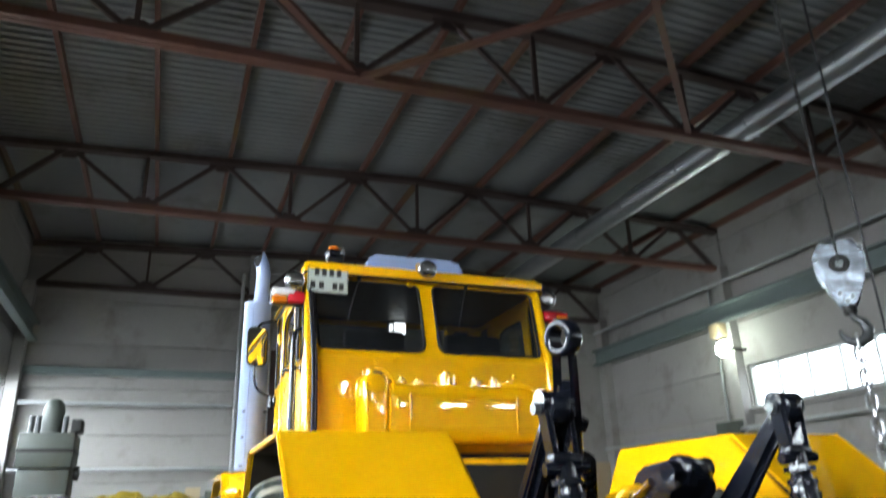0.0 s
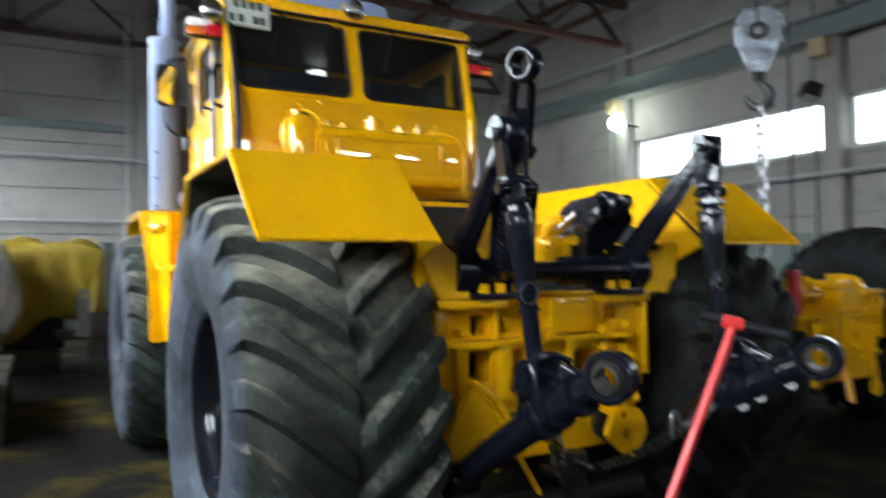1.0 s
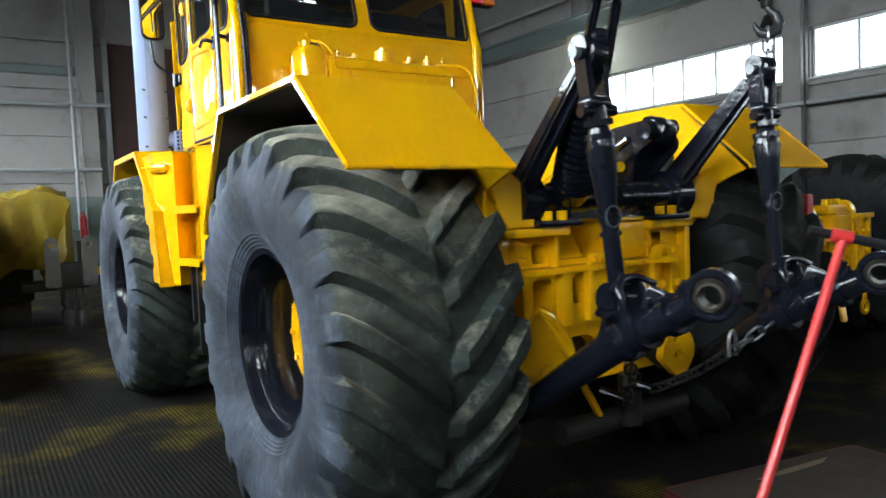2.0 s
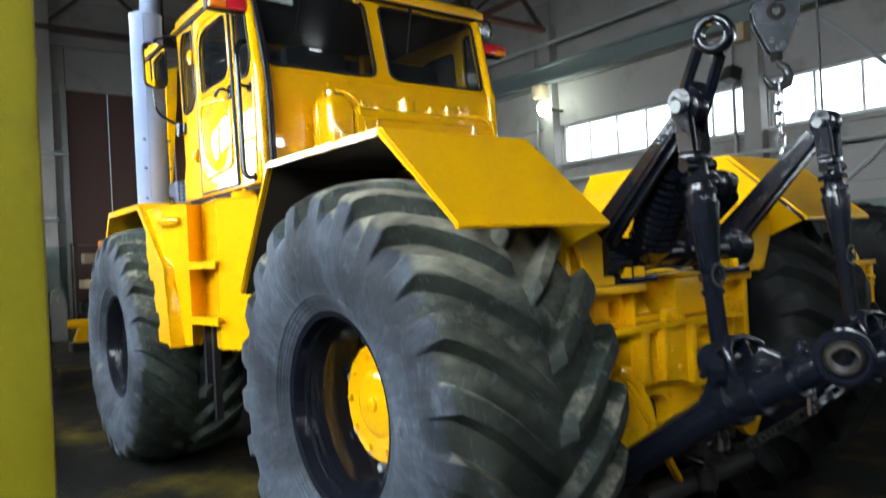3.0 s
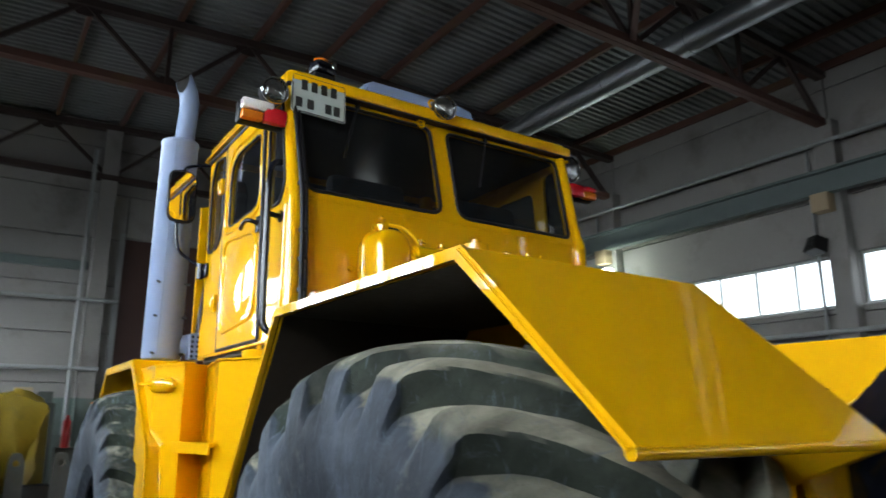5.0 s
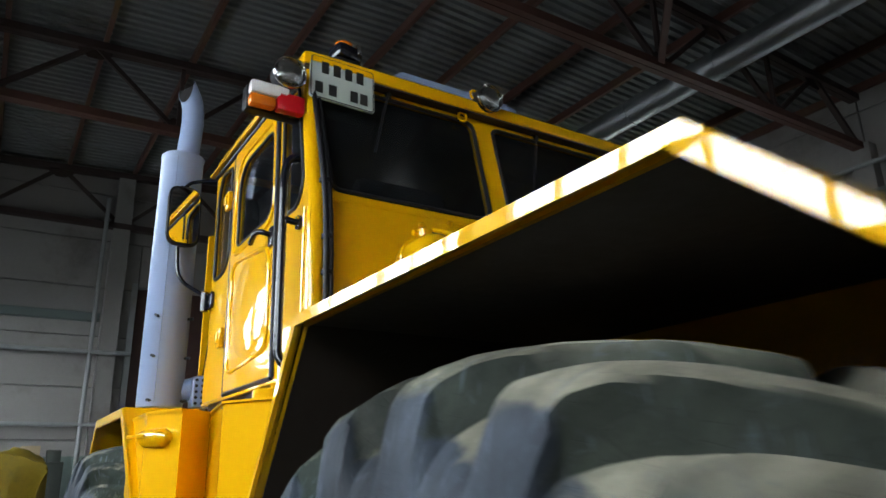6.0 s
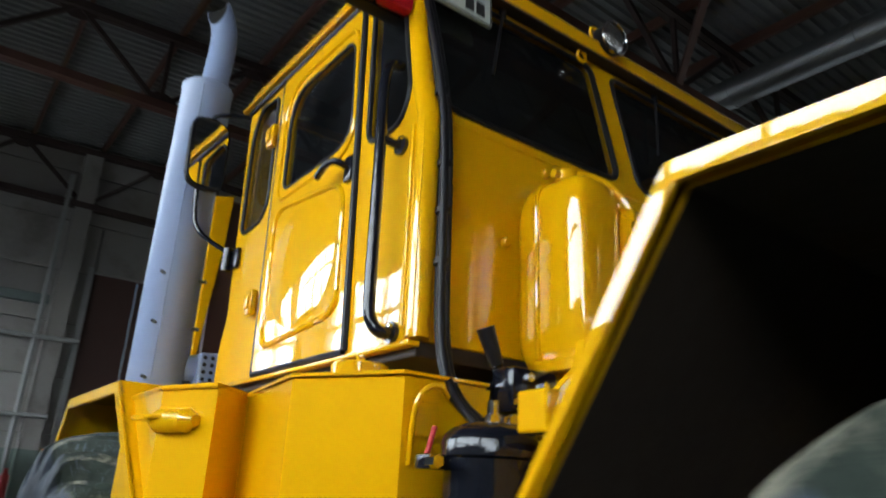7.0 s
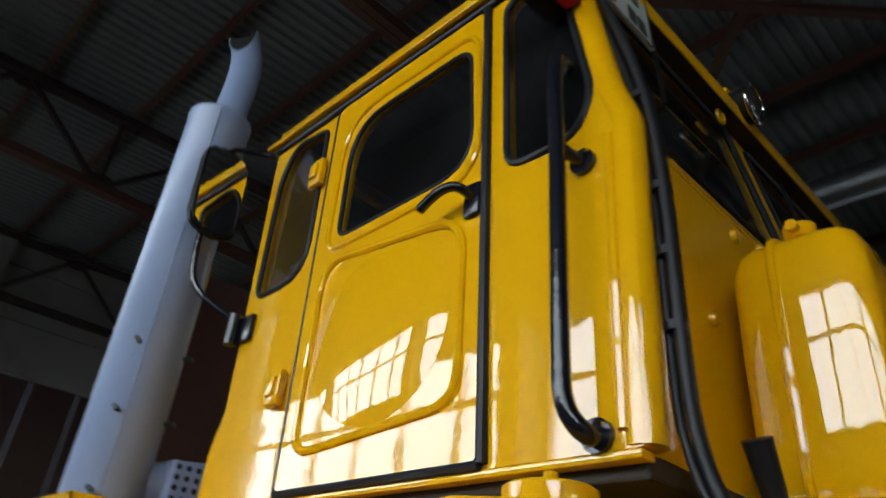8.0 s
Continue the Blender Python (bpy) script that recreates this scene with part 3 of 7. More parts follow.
def ring_plate(bm, outer, inner, axis, lo, hi):
    """A plate with one opening: outer and inner polygons of the same number of points."""
    def at(p, c):
        return {"x": (c, p[0], p[1]), "y": (p[0], c, p[1]), "z": (p[0], p[1], c)}[axis]
    n = len(outer)
    v = [[bm.verts.new(at(p, c)) for p in poly] for poly in (outer, inner) for c in (lo, hi)]
    oa, ob_, ia, ib = v
    for i in range(n):
        j = (i + 1) % n
        bm.faces.new((oa[i], oa[j], ia[j], ia[i]))
        bm.faces.new((ob_[i], ib[i], ib[j], ob_[j]))
        bm.faces.new((oa[i], ob_[i], ob_[j], oa[j]))
        bm.faces.new((ia[i], ia[j], ib[j], ib[i]))
    return bm


def holed(bm, outline, holes, axis, lo, hi):
    """A plate with any number of openings, filled by triangles between the outlines."""
    def at(p, c):
        return {"x": (c, p[0], p[1]), "y": (p[0], c, p[1]), "z": (p[0], p[1], c)}[axis]
    loops = [outline] + list(holes)
    sides = []
    for c in (lo, hi):
        es, vv = [], []
        for lp in loops:
            vs = [bm.verts.new(at(p, c)) for p in lp]
            vv.append(vs)
            es += [bm.edges.new((vs[i], vs[(i + 1) % len(vs)])) for i in range(len(vs))]
        bmesh.ops.triangle_fill(bm, use_beauty=True, use_dissolve=False, edges=es)
        sides.append(vv)
    for a, b in zip(*sides):
        for i in range(len(a)):
            j = (i + 1) % len(a)
            bm.faces.new((a[i], a[j], b[j], b[i]))
    return bm


def lathe(bm, profile, axis="x", at=(0, 0, 0), seg=32):
    """Turns a profile of (distance along the axis, radius) about an axis through at."""
    at = Vector(at)
    rings = []
    for d, r in profile:
        ring = []
        for k in range(seg):
            c, s = math.cos(2 * math.pi * k / seg) * r, math.sin(2 * math.pi * k / seg) * r
            ring.append(bm.verts.new(at + Vector({"x": (d, c, s), "y": (c, d, s), "z": (c, s, d)}[axis])))
        rings.append(ring)
    for a, b in zip(rings, rings[1:]):
        for k in range(seg):
            bm.faces.new((a[k], a[(k + 1) % seg], b[(k + 1) % seg], b[k]))
    if profile[0][1] > 1e-5:
        bm.faces.new(rings[0][::-1])
    if profile[-1][1] > 1e-5:
        bm.faces.new(rings[-1])
    bmesh.ops.remove_doubles(bm, verts=bm.verts, dist=1e-5)
    return bm


def rect(x0, x1, z0, z1):
    return [(x0, z0), (x1, z0), (x1, z1), (x0, z1)]


# ---- the hall ----
def slab(name, x0, x1, y0, y1, z0, z1, mat, label):
    return tagged(part(name, box(B(), x0, x1, y0, y1, z0, z1), mat, smooth=False), label, kind="structure")


slab("floor", X0 - 0.4, X1 + 0.4, Y0 - 0.4, Y1 + 0.4, -0.2, 0.0, FLOOR, "dark ribbed steel floor with worn yellow paint and dust")

wall_east = tagged(new("wall_east"), "whitewashed precast concrete panel wall with a window band", kind="structure")
wall_west = tagged(new("wall_west"), "whitewashed precast concrete panel wall with tall windows", kind="structure")
wall_north = tagged(new("wall_north"), "whitewashed precast concrete panel wall with a brown gate", kind="structure")
wall_south = tagged(new("wall_south"), "whitewashed precast concrete panel wall", kind="structure")


def panel_mesh(length, height, along):
    bm = B()
    if along == "y":
        box(bm, -0.15, 0.15, 0.012, length - 0.012, 0.010, height - 0.010, 0.012, 1)
    else:
        box(bm, 0.012, length - 0.012, -0.15, 0.15, 0.010, height - 0.010, 0.012, 1)
    me = bpy.data.meshes.new("wall_panel")
    bmesh.ops.recalc_face_normals(bm, faces=bm.faces)
    bm.to_mesh(me)
    bm.free()
    me.materials.append(CONCRETE)
    return me


PANELS = {}


def wall_panel(parent, x, y, z, length, height, along):
    key = (round(length, 2), round(height, 2), along)
    if key not in PANELS:
        PANELS[key] = panel_mesh(*key)
    ob = new("wall_panel", PANELS[key])
    ob.location, ob.parent = (x, y, z), parent
    return ob


ROWS_Z = [0.0, 1.2, 2.4, 3.6, 4.8, 6.0, 7.2, 8.4, 9.6]


def long_wall(parent, x, sill, head, bays, pier=0.24):
    for yb in BAYS:
        for z0, z1 in zip(ROWS_Z, ROWS_Z[1:]):
            if yb in bays and z1 > sill and z0 < head:
                for a, b in ((z0, sill), (head, z1)):
                    if b - a > 0.03 and a >= z0 - 0.001 and b <= z1 + 0.001:
                        wall_panel(parent, x, yb, a, 6.0, b - a, "y")
                lo, hi = max(z0, sill), min(z1, head)
                wall_panel(parent, x, yb, lo, pier, hi - lo, "y")
                wall_panel(parent, x, yb + 6 - pier, lo, pier, hi - lo, "y")
            else:
                wall_panel(parent, x, yb, z0, 6.0, z1 - z0, "y")


long_wall(wall_east, X1 + 0.15, SILL, HEAD, E_BAYS)
long_wall(wall_west, X0 - 0.15, LSILL, LHEAD, W_BAYS, 0.18)
GX0, GX1, GZ = 0.95, 5.0, 6.1
for xb in (X0, X0 + 6, X0 + 12):
    for z0, z1 in zip(ROWS_Z, ROWS_Z[1:]):
        if xb == X0 + 6 and z0 < GZ:
            wall_panel(wall_north, xb, Y1 + 0.15, z0, GX0 - xb, min(z1, 9) - z0, "x")
            wall_panel(wall_north, GX1, Y1 + 0.15, z0, xb + 6 - GX1, z1 - z0, "x")
            if z1 > GZ:
                wall_panel(wall_north, GX0, Y1 + 0.15, GZ, GX1 - GX0, z1 - GZ, "x")
        else:
            wall_panel(wall_north, xb, Y1 + 0.15, z0, 6.0, z1 - z0, "x")
        if z1 > SSILL and z0 < SHEAD:
            for a, c in ((z0, min(z1, SSILL)), (max(z0, SHEAD), z1)):
                if c - a > 0.03:
                    wall_panel(wall_south, xb, Y0 - 0.15, a, 6.0, c - a, "x")
            for xx in (xb, xb + 5.62):
                wall_panel(wall_south, xx, Y0 - 0.15, max(z0, SSILL), 0.38, min(z1, SHEAD) - max(z0, SSILL), "x")
        else:
            wall_panel(wall_south, xb, Y0 - 0.15, z0, 6.0, z1 - z0, "x")
# mortar behind the joints closes the walls
for nm, par, args in (("joint_filling", wall_north, (X0, GX0, Y1 + 0.1, Y1 + 0.28, 0, 9.6)), ("joint_filling", wall_north, (GX1, X1, Y1 + 0.1, Y1 + 0.28, 0, 9.6)),
                      ("joint_filling", wall_north, (GX0, GX1, Y1 + 0.1, Y1 + 0.28, GZ, 9.6)), ("joint_filling", wall_south, (X0, X1, Y0 - 0.28, Y0 - 0.1, 0, SSILL - 0.02)), ("joint_filling", wall_south, (X0, X1, Y0 - 0.28, Y0 - 0.1, SHEAD + 0.02, 9.6)),
                      ("joint_filling", wall_east, (X1 + 0.1, X1 + 0.28, 10.0, Y1, SILL - 0.02, HEAD + 0.02)), ("joint_filling", wall_east, (X1 + 0.1, X1 + 0.28, Y0, Y1, 0, SILL - 0.02)), ("joint_filling", wall_east, (X1 + 0.1, X1 + 0.28, Y0, Y1, HEAD + 0.02, 9.6)),
                      ("joint_filling", wall_west, (X0 - 0.28, X0 - 0.1, Y0, W_BAYS[0], LSILL - 0.02, LHEAD + 0.02)), ("joint_filling", wall_west, (X0 - 0.28, X0 - 0.1, Y0, Y1, 0, LSILL - 0.02)), ("joint_filling", wall_west, (X0 - 0.28, X0 - 0.1, Y0, Y1, LHEAD + 0.02, 9.6))):
    part(nm, box(B(), *args), CONCRETE, par, smooth=False)

# windows: frame, mullions and panes in each bay
wcount = 0


def window_strip(x, face, yb, sill, head, panes, pier=0.24, transom=0.0):
    global wcount
    wcount += 1
    w = tagged(new("window_%d" % wcount), "white-painted steel window strip, bright with daylight", kind="structure")
    y0, y1 = yb + pier, yb + 6 - pier
    part("window_frame", ring_plate(B(), rect(y0, y1, sill, head), rect(y0 + 0.05, y1 - 0.05, sill + 0.05, head - 0.05), "x", x - 0.04, x + 0.04), FRAMEW, w, smooth=False)
    step = (y1 - y0) / panes
    if transom:
        part("transom", box(B(), x - 0.03, x + 0.03, y0 + 0.05, y1 - 0.05, transom - 0.03, transom + 0.03), FRAMEW, w, smooth=False)
    for i in range(1, panes):
        part("mullion", box(B(), x - 0.035, x + 0.035, y0 + i * step - 0.025, y0 + i * step + 0.025, sill + 0.05, head - 0.05), FRAMEW, w, smooth=False)
    for i in range(panes):
        p = part("pane", box(B(), x - 0.004, x + 0.004, y0 + i * step + 0.025, y0 + (i + 1) * step - 0.025, sill + 0.05, head - 0.05), PANE, w, smooth=False)
        p.visible_shadow = False
    part("window_sill", box(B(), x - face * 0.16 - 0.08, x - face * 0.16 + 0.08, y0, y1, sill - 0.045, sill - 0.004, 0.008, 1), FRAMEW, w, smooth=False)


for yb in E_BAYS:
    window_strip(X1 + 0.14, 1, yb, SILL, HEAD, 6)
for yb in W_BAYS:
    window_strip(X0 - 0.14, -1, yb, LSILL, LHEAD, 6, 0.18, 4.25)

for xb in (X0, X0 + 6, X0 + 12):
    wcount += 1
    w = tagged(new("window_%d" % wcount), "narrow white-painted steel windows, bright with daylight", kind="structure")
    part("window_frame", ring_plate(B(), rect(xb + 0.38, xb + 5.62, SSILL, SHEAD), rect(xb + 0.43, xb + 5.57, SSILL + 0.05, SHEAD - 0.05), "y", Y0 - 0.18, Y0 - 0.10), FRAMEW, w, smooth=False)
    for i in range(1, 4):
        xm = xb + 0.38 + i * 1.31
        part("pier", box(B(), xm - 0.50, xm + 0.50, Y0 - 0.27, Y0 - 0.02, SSILL + 0.05, SHEAD - 0.05), CONCRETE, w, smooth=False)

# columns
for x, face in ((X1, -1), (X0, 1)):
    for yc in BAYS[1:] + [16.0]:
        bm = B()
        a, b = sorted((x, x + face * 0.30))
        cw = 0.2 if x > 0 else 0.15
        box(bm, a + 0.004, b, yc - cw, yc + cw if yc < 15 else yc + 0.19, 0, 7.6, 0.012, 1)
        tagged(part("column", bm, CONCRETE, smooth=False), "square concrete column against the panel wall", "column", "columns of the hall", "structure")
for xc in (X0 + 6, X0 + 12):
    bm = box(B(), xc - 0.2, xc + 0.2, Y1 - 0.28, Y1 - 0.004, 0, 9.0, 0.012, 1)
    tagged(part("column", bm, CONCRETE, smooth=False), "square concrete column against the panel wall", "column", "columns of the hall", "structure")

# gate in the north wall
gate = tagged(new("door_1"), "tall brown-painted sheet-metal gate, closed", kind="structure")
for k in range(4):
    w = (GX1 - GX0) / 4
    part("gate_leaf", box(B(), GX0 + k * w + 0.01, GX0 + (k + 1) * w - 0.01, Y1 + 0.08, Y1 + 0.13, 0.02, GZ - 0.02, 0.006, 1), GATE, gate, smooth=False)
part("gate_frame", box(B(), GX0 - 0.14, GX0 + 0.004, Y1 - 0.03, Y1 + 0.2, 0, GZ + 0.1, 0.006, 1), PIPE, gate, smooth=False)

# roof: low double pitch, trusses every 6 m, purlins every 1.5 m, corrugated deck
XM = (X0 + X1) / 2


def roof_z(x):
    return 9.02 - abs(x - XM) * 0.038


def truss(yc, dark):
    t = tagged(new("roof_truss"), "riveted steel roof truss in red-brown paint", "roof truss", "trusses under the roof", "structure")
    zb = 7.55
    # bottom chords are lighter than the other members, except on a dark truss
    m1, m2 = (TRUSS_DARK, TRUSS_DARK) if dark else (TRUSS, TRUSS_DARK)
    for sy in (-0.055, 0.055):
        part("bottom_chord", box(B(), X0 + 0.3, X1 - 0.3, yc + sy - 0.05, yc + sy + 0.05, zb - 0.07, zb + 0.07), m1, t, smooth=False)
        for a, b in ((X0 + 0.05, XM), (XM, X1 - 0.05)):
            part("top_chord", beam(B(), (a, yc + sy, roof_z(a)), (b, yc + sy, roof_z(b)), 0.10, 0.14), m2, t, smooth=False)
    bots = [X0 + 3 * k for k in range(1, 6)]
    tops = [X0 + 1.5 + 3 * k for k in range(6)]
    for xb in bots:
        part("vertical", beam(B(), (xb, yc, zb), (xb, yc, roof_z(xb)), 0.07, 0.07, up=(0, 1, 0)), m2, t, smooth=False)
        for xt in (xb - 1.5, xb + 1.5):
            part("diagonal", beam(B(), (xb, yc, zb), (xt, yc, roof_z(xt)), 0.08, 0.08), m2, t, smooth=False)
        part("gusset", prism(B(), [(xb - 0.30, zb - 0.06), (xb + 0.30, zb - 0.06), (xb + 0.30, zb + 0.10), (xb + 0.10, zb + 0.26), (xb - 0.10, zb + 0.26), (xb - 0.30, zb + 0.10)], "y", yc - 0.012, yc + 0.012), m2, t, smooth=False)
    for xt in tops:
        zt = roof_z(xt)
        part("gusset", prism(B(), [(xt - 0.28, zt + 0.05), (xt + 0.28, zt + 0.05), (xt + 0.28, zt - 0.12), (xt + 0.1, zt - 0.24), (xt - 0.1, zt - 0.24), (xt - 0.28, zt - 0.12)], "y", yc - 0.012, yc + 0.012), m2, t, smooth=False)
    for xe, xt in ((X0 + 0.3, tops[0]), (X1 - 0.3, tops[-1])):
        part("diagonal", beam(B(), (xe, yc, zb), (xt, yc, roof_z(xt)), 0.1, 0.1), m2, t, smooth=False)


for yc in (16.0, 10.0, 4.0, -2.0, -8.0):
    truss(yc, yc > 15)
for k in range(13):
    xp = X0 + 0.15 + k * 1.5 - (0.1 if k == 12 else 0)
    bm = B()
    xp = min(xp, X1 - 0.1)
    box(bm, xp - 0.04, xp + 0.04, Y0, Y1, roof_z(xp) + 0.074, roof_z(xp) + 0.245)
    tagged(part("purlin", bm, TRUSS, smooth=False), "red-brown steel channel purlin carrying the roof deck", "purlin", "purlins under the roof", "structure")


def deck():
    """Trapezoid sheet: ribs run across the hall, along x."""
    verts, faces = [], []
    pitch, depth = 0.19, 0.055
    prof = []
    y = Y0 - 0.3
    while y < Y1 + 0.3:
        prof += [(y, 0.0), (y + 0.07, 0.0), (y + 0.10, depth), (y + 0.16, depth)]
        y += pitch
    xs = (X0 - 0.3, XM, X1 + 0.3)
    for x in xs:
        for yy, dz in prof:
            verts.append((x, yy, roof_z(x) + 0.25 + dz))
    n = len(prof)
    for i in range(len(xs) - 1):
        for j in range(n - 1):
            faces.append((i * n + j, i * n + j + 1, (i + 1) * n + j + 1, (i + 1) * n + j))
    me = bpy.data.meshes.new("ceiling")
    me.from_pydata(verts, [], faces)
    me.materials.append(DECK)
    ob = new("ceiling", me)
    sol = ob.modifiers.new("thickness", "SOLIDIFY")
    sol.thickness, sol.offset = 0.004, 1
    return tagged(ob, "corrugated galvanised steel roof deck over the purlins", kind="structure")


deck()
tagged(part("roof_insulation", box(B(), X0 - 0.4, X1 + 0.4, Y0 - 0.4, Y1 + 0.4, 9.5, 9.7), DARK, smooth=False), "dark roofing over the corrugated deck", kind="structure")
for a, b, c, d in ((0.4, 4, 6.4, -2), (6.4, 4, 0.4, -2), (0.4, 4, -5.4, -2), (-5.4, 4, 0.4, -2)):
    dz = 0.0 if a < c else 0.09
    tagged(part("roof_brace", beam(B(), (a, b, 7.50 + dz), (c, d, 7.50 + dz), 0.10, 0.08), TRUSS, smooth=False), "red-brown steel angle brace between two trusses", "brace", "braces between the trusses", "structure")

# duct, pipes and beams of the walls
duct = tagged(base("ventilation_duct", 7.95, 0, 8.12), "round galvanised ventilation duct running through the trusses", "duct")
for k in range(15):
    y0 = Y0 + 0.1 if k == 0 else -14 + k * 2
    part("duct_section", rod(B(), (0, y0, 0), (0, -12.0 + k * 2 if k < 14 else Y1 - 0.01, 0), 0.25, seg=28), ZINC, duct)
    part("duct_band", rod(B(), (0, -12.03 + k * 2, 0), (0, -11.97 + k * 2, 0), 0.265, seg=28), ZINC, duct)
bm = B()
box(bm, X1 - 0.36, X1 - 0.305, Y0 + 0.01, Y1 - 0.01, 6.02, 6.50)
box(bm, X1 - 0.50, X1 - 0.305, Y0 + 0.01, Y1 - 0.01, 6.46, 6.52)
box(bm, X1 - 0.50, X1 - 0.305, Y0 + 0.01, Y1 - 0.01, 6.00, 6.06)
tagged(part("crane_rail_beam", bm, BEAM, smooth=False), "grey-green steel channel beam along the wall columns", "beam", kind="structure")
bm = B()
box(bm, X0 + 0.305, X0 + 0.36, Y0 + 0.01, Y1 - 0.01, 6.02, 6.50)
box(bm, X0 + 0.305, X0 + 0.50, Y0 + 0.01, Y1 - 0.01, 6.46, 6.52)
box(bm, X0 + 0.305, X0 + 0.50, Y0 + 0.01, Y1 - 0.01, 6.00, 6.06)
tagged(part("crane_rail_beam", bm, BEAM, smooth=False), "grey-green steel channel beam along the wall columns", "beam", kind="structure")


def wall_pipe(a, b, r, label="grey-painted heating pipe fixed along the concrete wall"):
    tagged(part("wall_pipe", rod(B(), a, b, r, seg=12), PIPE), label, "pipe", "pipes on the walls")


wall_pipe((X1 - 0.36, Y0 + 0.05, 7.12), (X1 - 0.36, Y1 - 0.05, 7.12), 0.045)
wall_pipe((X1 - 0.36, Y0 + 0.05, 3.22), (X1 - 0.36, Y1 - 0.05, 3.22), 0.05)
wall_pipe((X1 - 0.10, 10.6, 0.2), (X1 - 0.10, 10.6, 7.12), 0.04)
wall_pipe((X1 - 0.10, 4.5, 0.2), (X1 - 0.10, 4.5, 7.12), 0.04)
wall_pipe((X0 + 0.35, Y1 - 0.34, 4.38), (0.9, Y1 - 0.34, 4.38), 0.05)
wall_pipe((X0 + 0.35, Y1 - 0.34, 2.73), (0.62, Y1 - 0.34, 2.73), 0.05)
wall_pipe((X1 - 0.045, 2.63, 5.84), (X1 - 0.045, 1.30, 4.43), 0.05)
wall_pipe((X1 - 0.045, 2.27, 2.43), (X1 - 0.045, 1.42, 3.15), 0.05)
wall_pipe((0.02, Y1 - 0.34, 1.2), (0.02, Y1 - 0.34, 8.2), 0.05)
bm = box(B(), X0 + 0.05, 0.15, Y1 - 0.2, Y1 - 0.01, 5.14, 5.34, 0.01, 1)
tagged(part("wall_ledge", bm, BEAM, smooth=False), "dark steel ledge beam across the concrete wall", "beam", kind="structure")
bm = box(B(), X0 + 0.05, X1 - 0.05, Y1 - 0.12, Y1 - 0.005, 7.52, 7.66, 0.01, 1)
tagged(part("wall_ledge", bm, TRUSS_DARK, smooth=False), "dark steel ledge beam across the concrete wall", "beam", kind="structure")

# lit work lamp on the east wall, and the lamps and boxes beside it
lampw = base("wall_lamp", X1 - 0.70, 9.68, 5.23)
tagged(lampw, "lit round work lamp with a greenish-white glow on the wall", "lamp")
part("reflector", lathe(B(), [(0.0, 0.03), (0.03, 0.10), (0.14, 0.17), (0.15, 0.17), (0.14, 0.16), (0.04, 0.09)], "x", (0, 0, 0), 24), STEEL, lampw).matrix_local = pose(0.1, 0, 0, 0, 20, 180)
# bulb made larger than life, so its halo of glow is in the shape
lb = B()
bmesh.ops.create_uvsphere(lb, u_segments=20, v_segments=12, radius=0.19)
part("bulb", lb, GLOW, lampw).matrix_local = pose(-0.06, 0, 0)
part("bracket", box(B(), 0.08, 0.69, -0.03, 0.03, -0.03, 0.03), DARK, lampw)
pl = bpy.data.lights.new("work_lamp_light", "POINT")
pl.energy, pl.color, pl.shadow_soft_size = 22, (0.85, 1.0, 0.85), 0.16
new("work_lamp_light", pl).location = (X1 - 1.05, 9.62, 5.23)


def floodlight(y, z):
    f = base("floodlight", X1 - 0.34, y, z, -25)
    tagged(f, "unlit dark floodlight with a square glass on the column", "floodlight")
    part("housing", prism(B(), [(-0.20, -0.16), (0.20, -0.16), (0.14, 0.16), (-0.14, 0.16)], "y", -0.14, 0.14, 0.015), DARK, f).matrix_local = pose(-0.1, 0, 0, 20, 0, 90)
    part("glass", box(B(), -0.13, 0.13, -0.012, 0.012, -0.10, 0.10, 0.01), PANE, f).matrix_local = pose(-0.245, 0, 0.04, 20, 0, 90)
    part("bracket", box(B(), 0.0, 0.3, -0.02, 0.02, -0.02, 0.02), DARK, f)


floodlight(4.3, 4.98)
for y, z in ((4.1, 5.82), (10.1, 5.82)):
    j = tagged(part("junction_box", box(B(), X1 - 0.60, X1 - 0.302, y - 0.18, y + 0.18, z - 0.2, z + 0.178, 0.02), CARD), "ochre-brown cable junction box under the rail beam", "box")
for z in (2.9,):
    f = base("switch_cabinet", X1 - 0.15, 10.35, z)
    tagged(f, "dark grey electric cabinet hung on the wall", "cabinet")
    part("body", box(B(), -0.25, 0.14, -0.45, 0.45, -0.55, 0.55, 0.02), MACHINE, f)
    part("door", box(B(), -0.275, -0.252, -0.42, 0.42, -0.52, 0.52, 0.008), MACHINE, f)

for nm, x0, x1 in (("corner_fill", X0 - 0.30, X0 - 0.002), ("corner_fill", X1 + 0.002, X1 + 0.30)):
    tagged(part(nm, box(B(), x0, x1, 15.99, Y1 + 0.32, 0.0, 9.6), CONCRETE, smooth=False), "concrete fill at the corner of the hall", kind="structure")


# ---- the tractor ----
tractor = base("tractor")
tagged(tractor, "large yellow four-wheel tractor with a black rear hitch, freshly painted", "tractor")


def P(name, bm, mat, label="", parent=None, **kw):
    return part(name, bm, mat, parent or tractor, label, **kw)


N_LUG = 23
# half profiles of the tyre from the middle of the tread outwards, as (distance from the middle plane, radius):
# over the lugs, and over the floor between them
LUG_TOP = [(0.0, 0.862), (0.05, 0.862), (0.10, 0.861), (0.15, 0.857), (0.20, 0.851), (0.245, 0.843), (0.285, 0.833), (0.320, 0.819), (0.349, 0.802), (0.365, 0.782), (0.375, 0.748), (0.384, 0.704), (0.390, 0.652)]
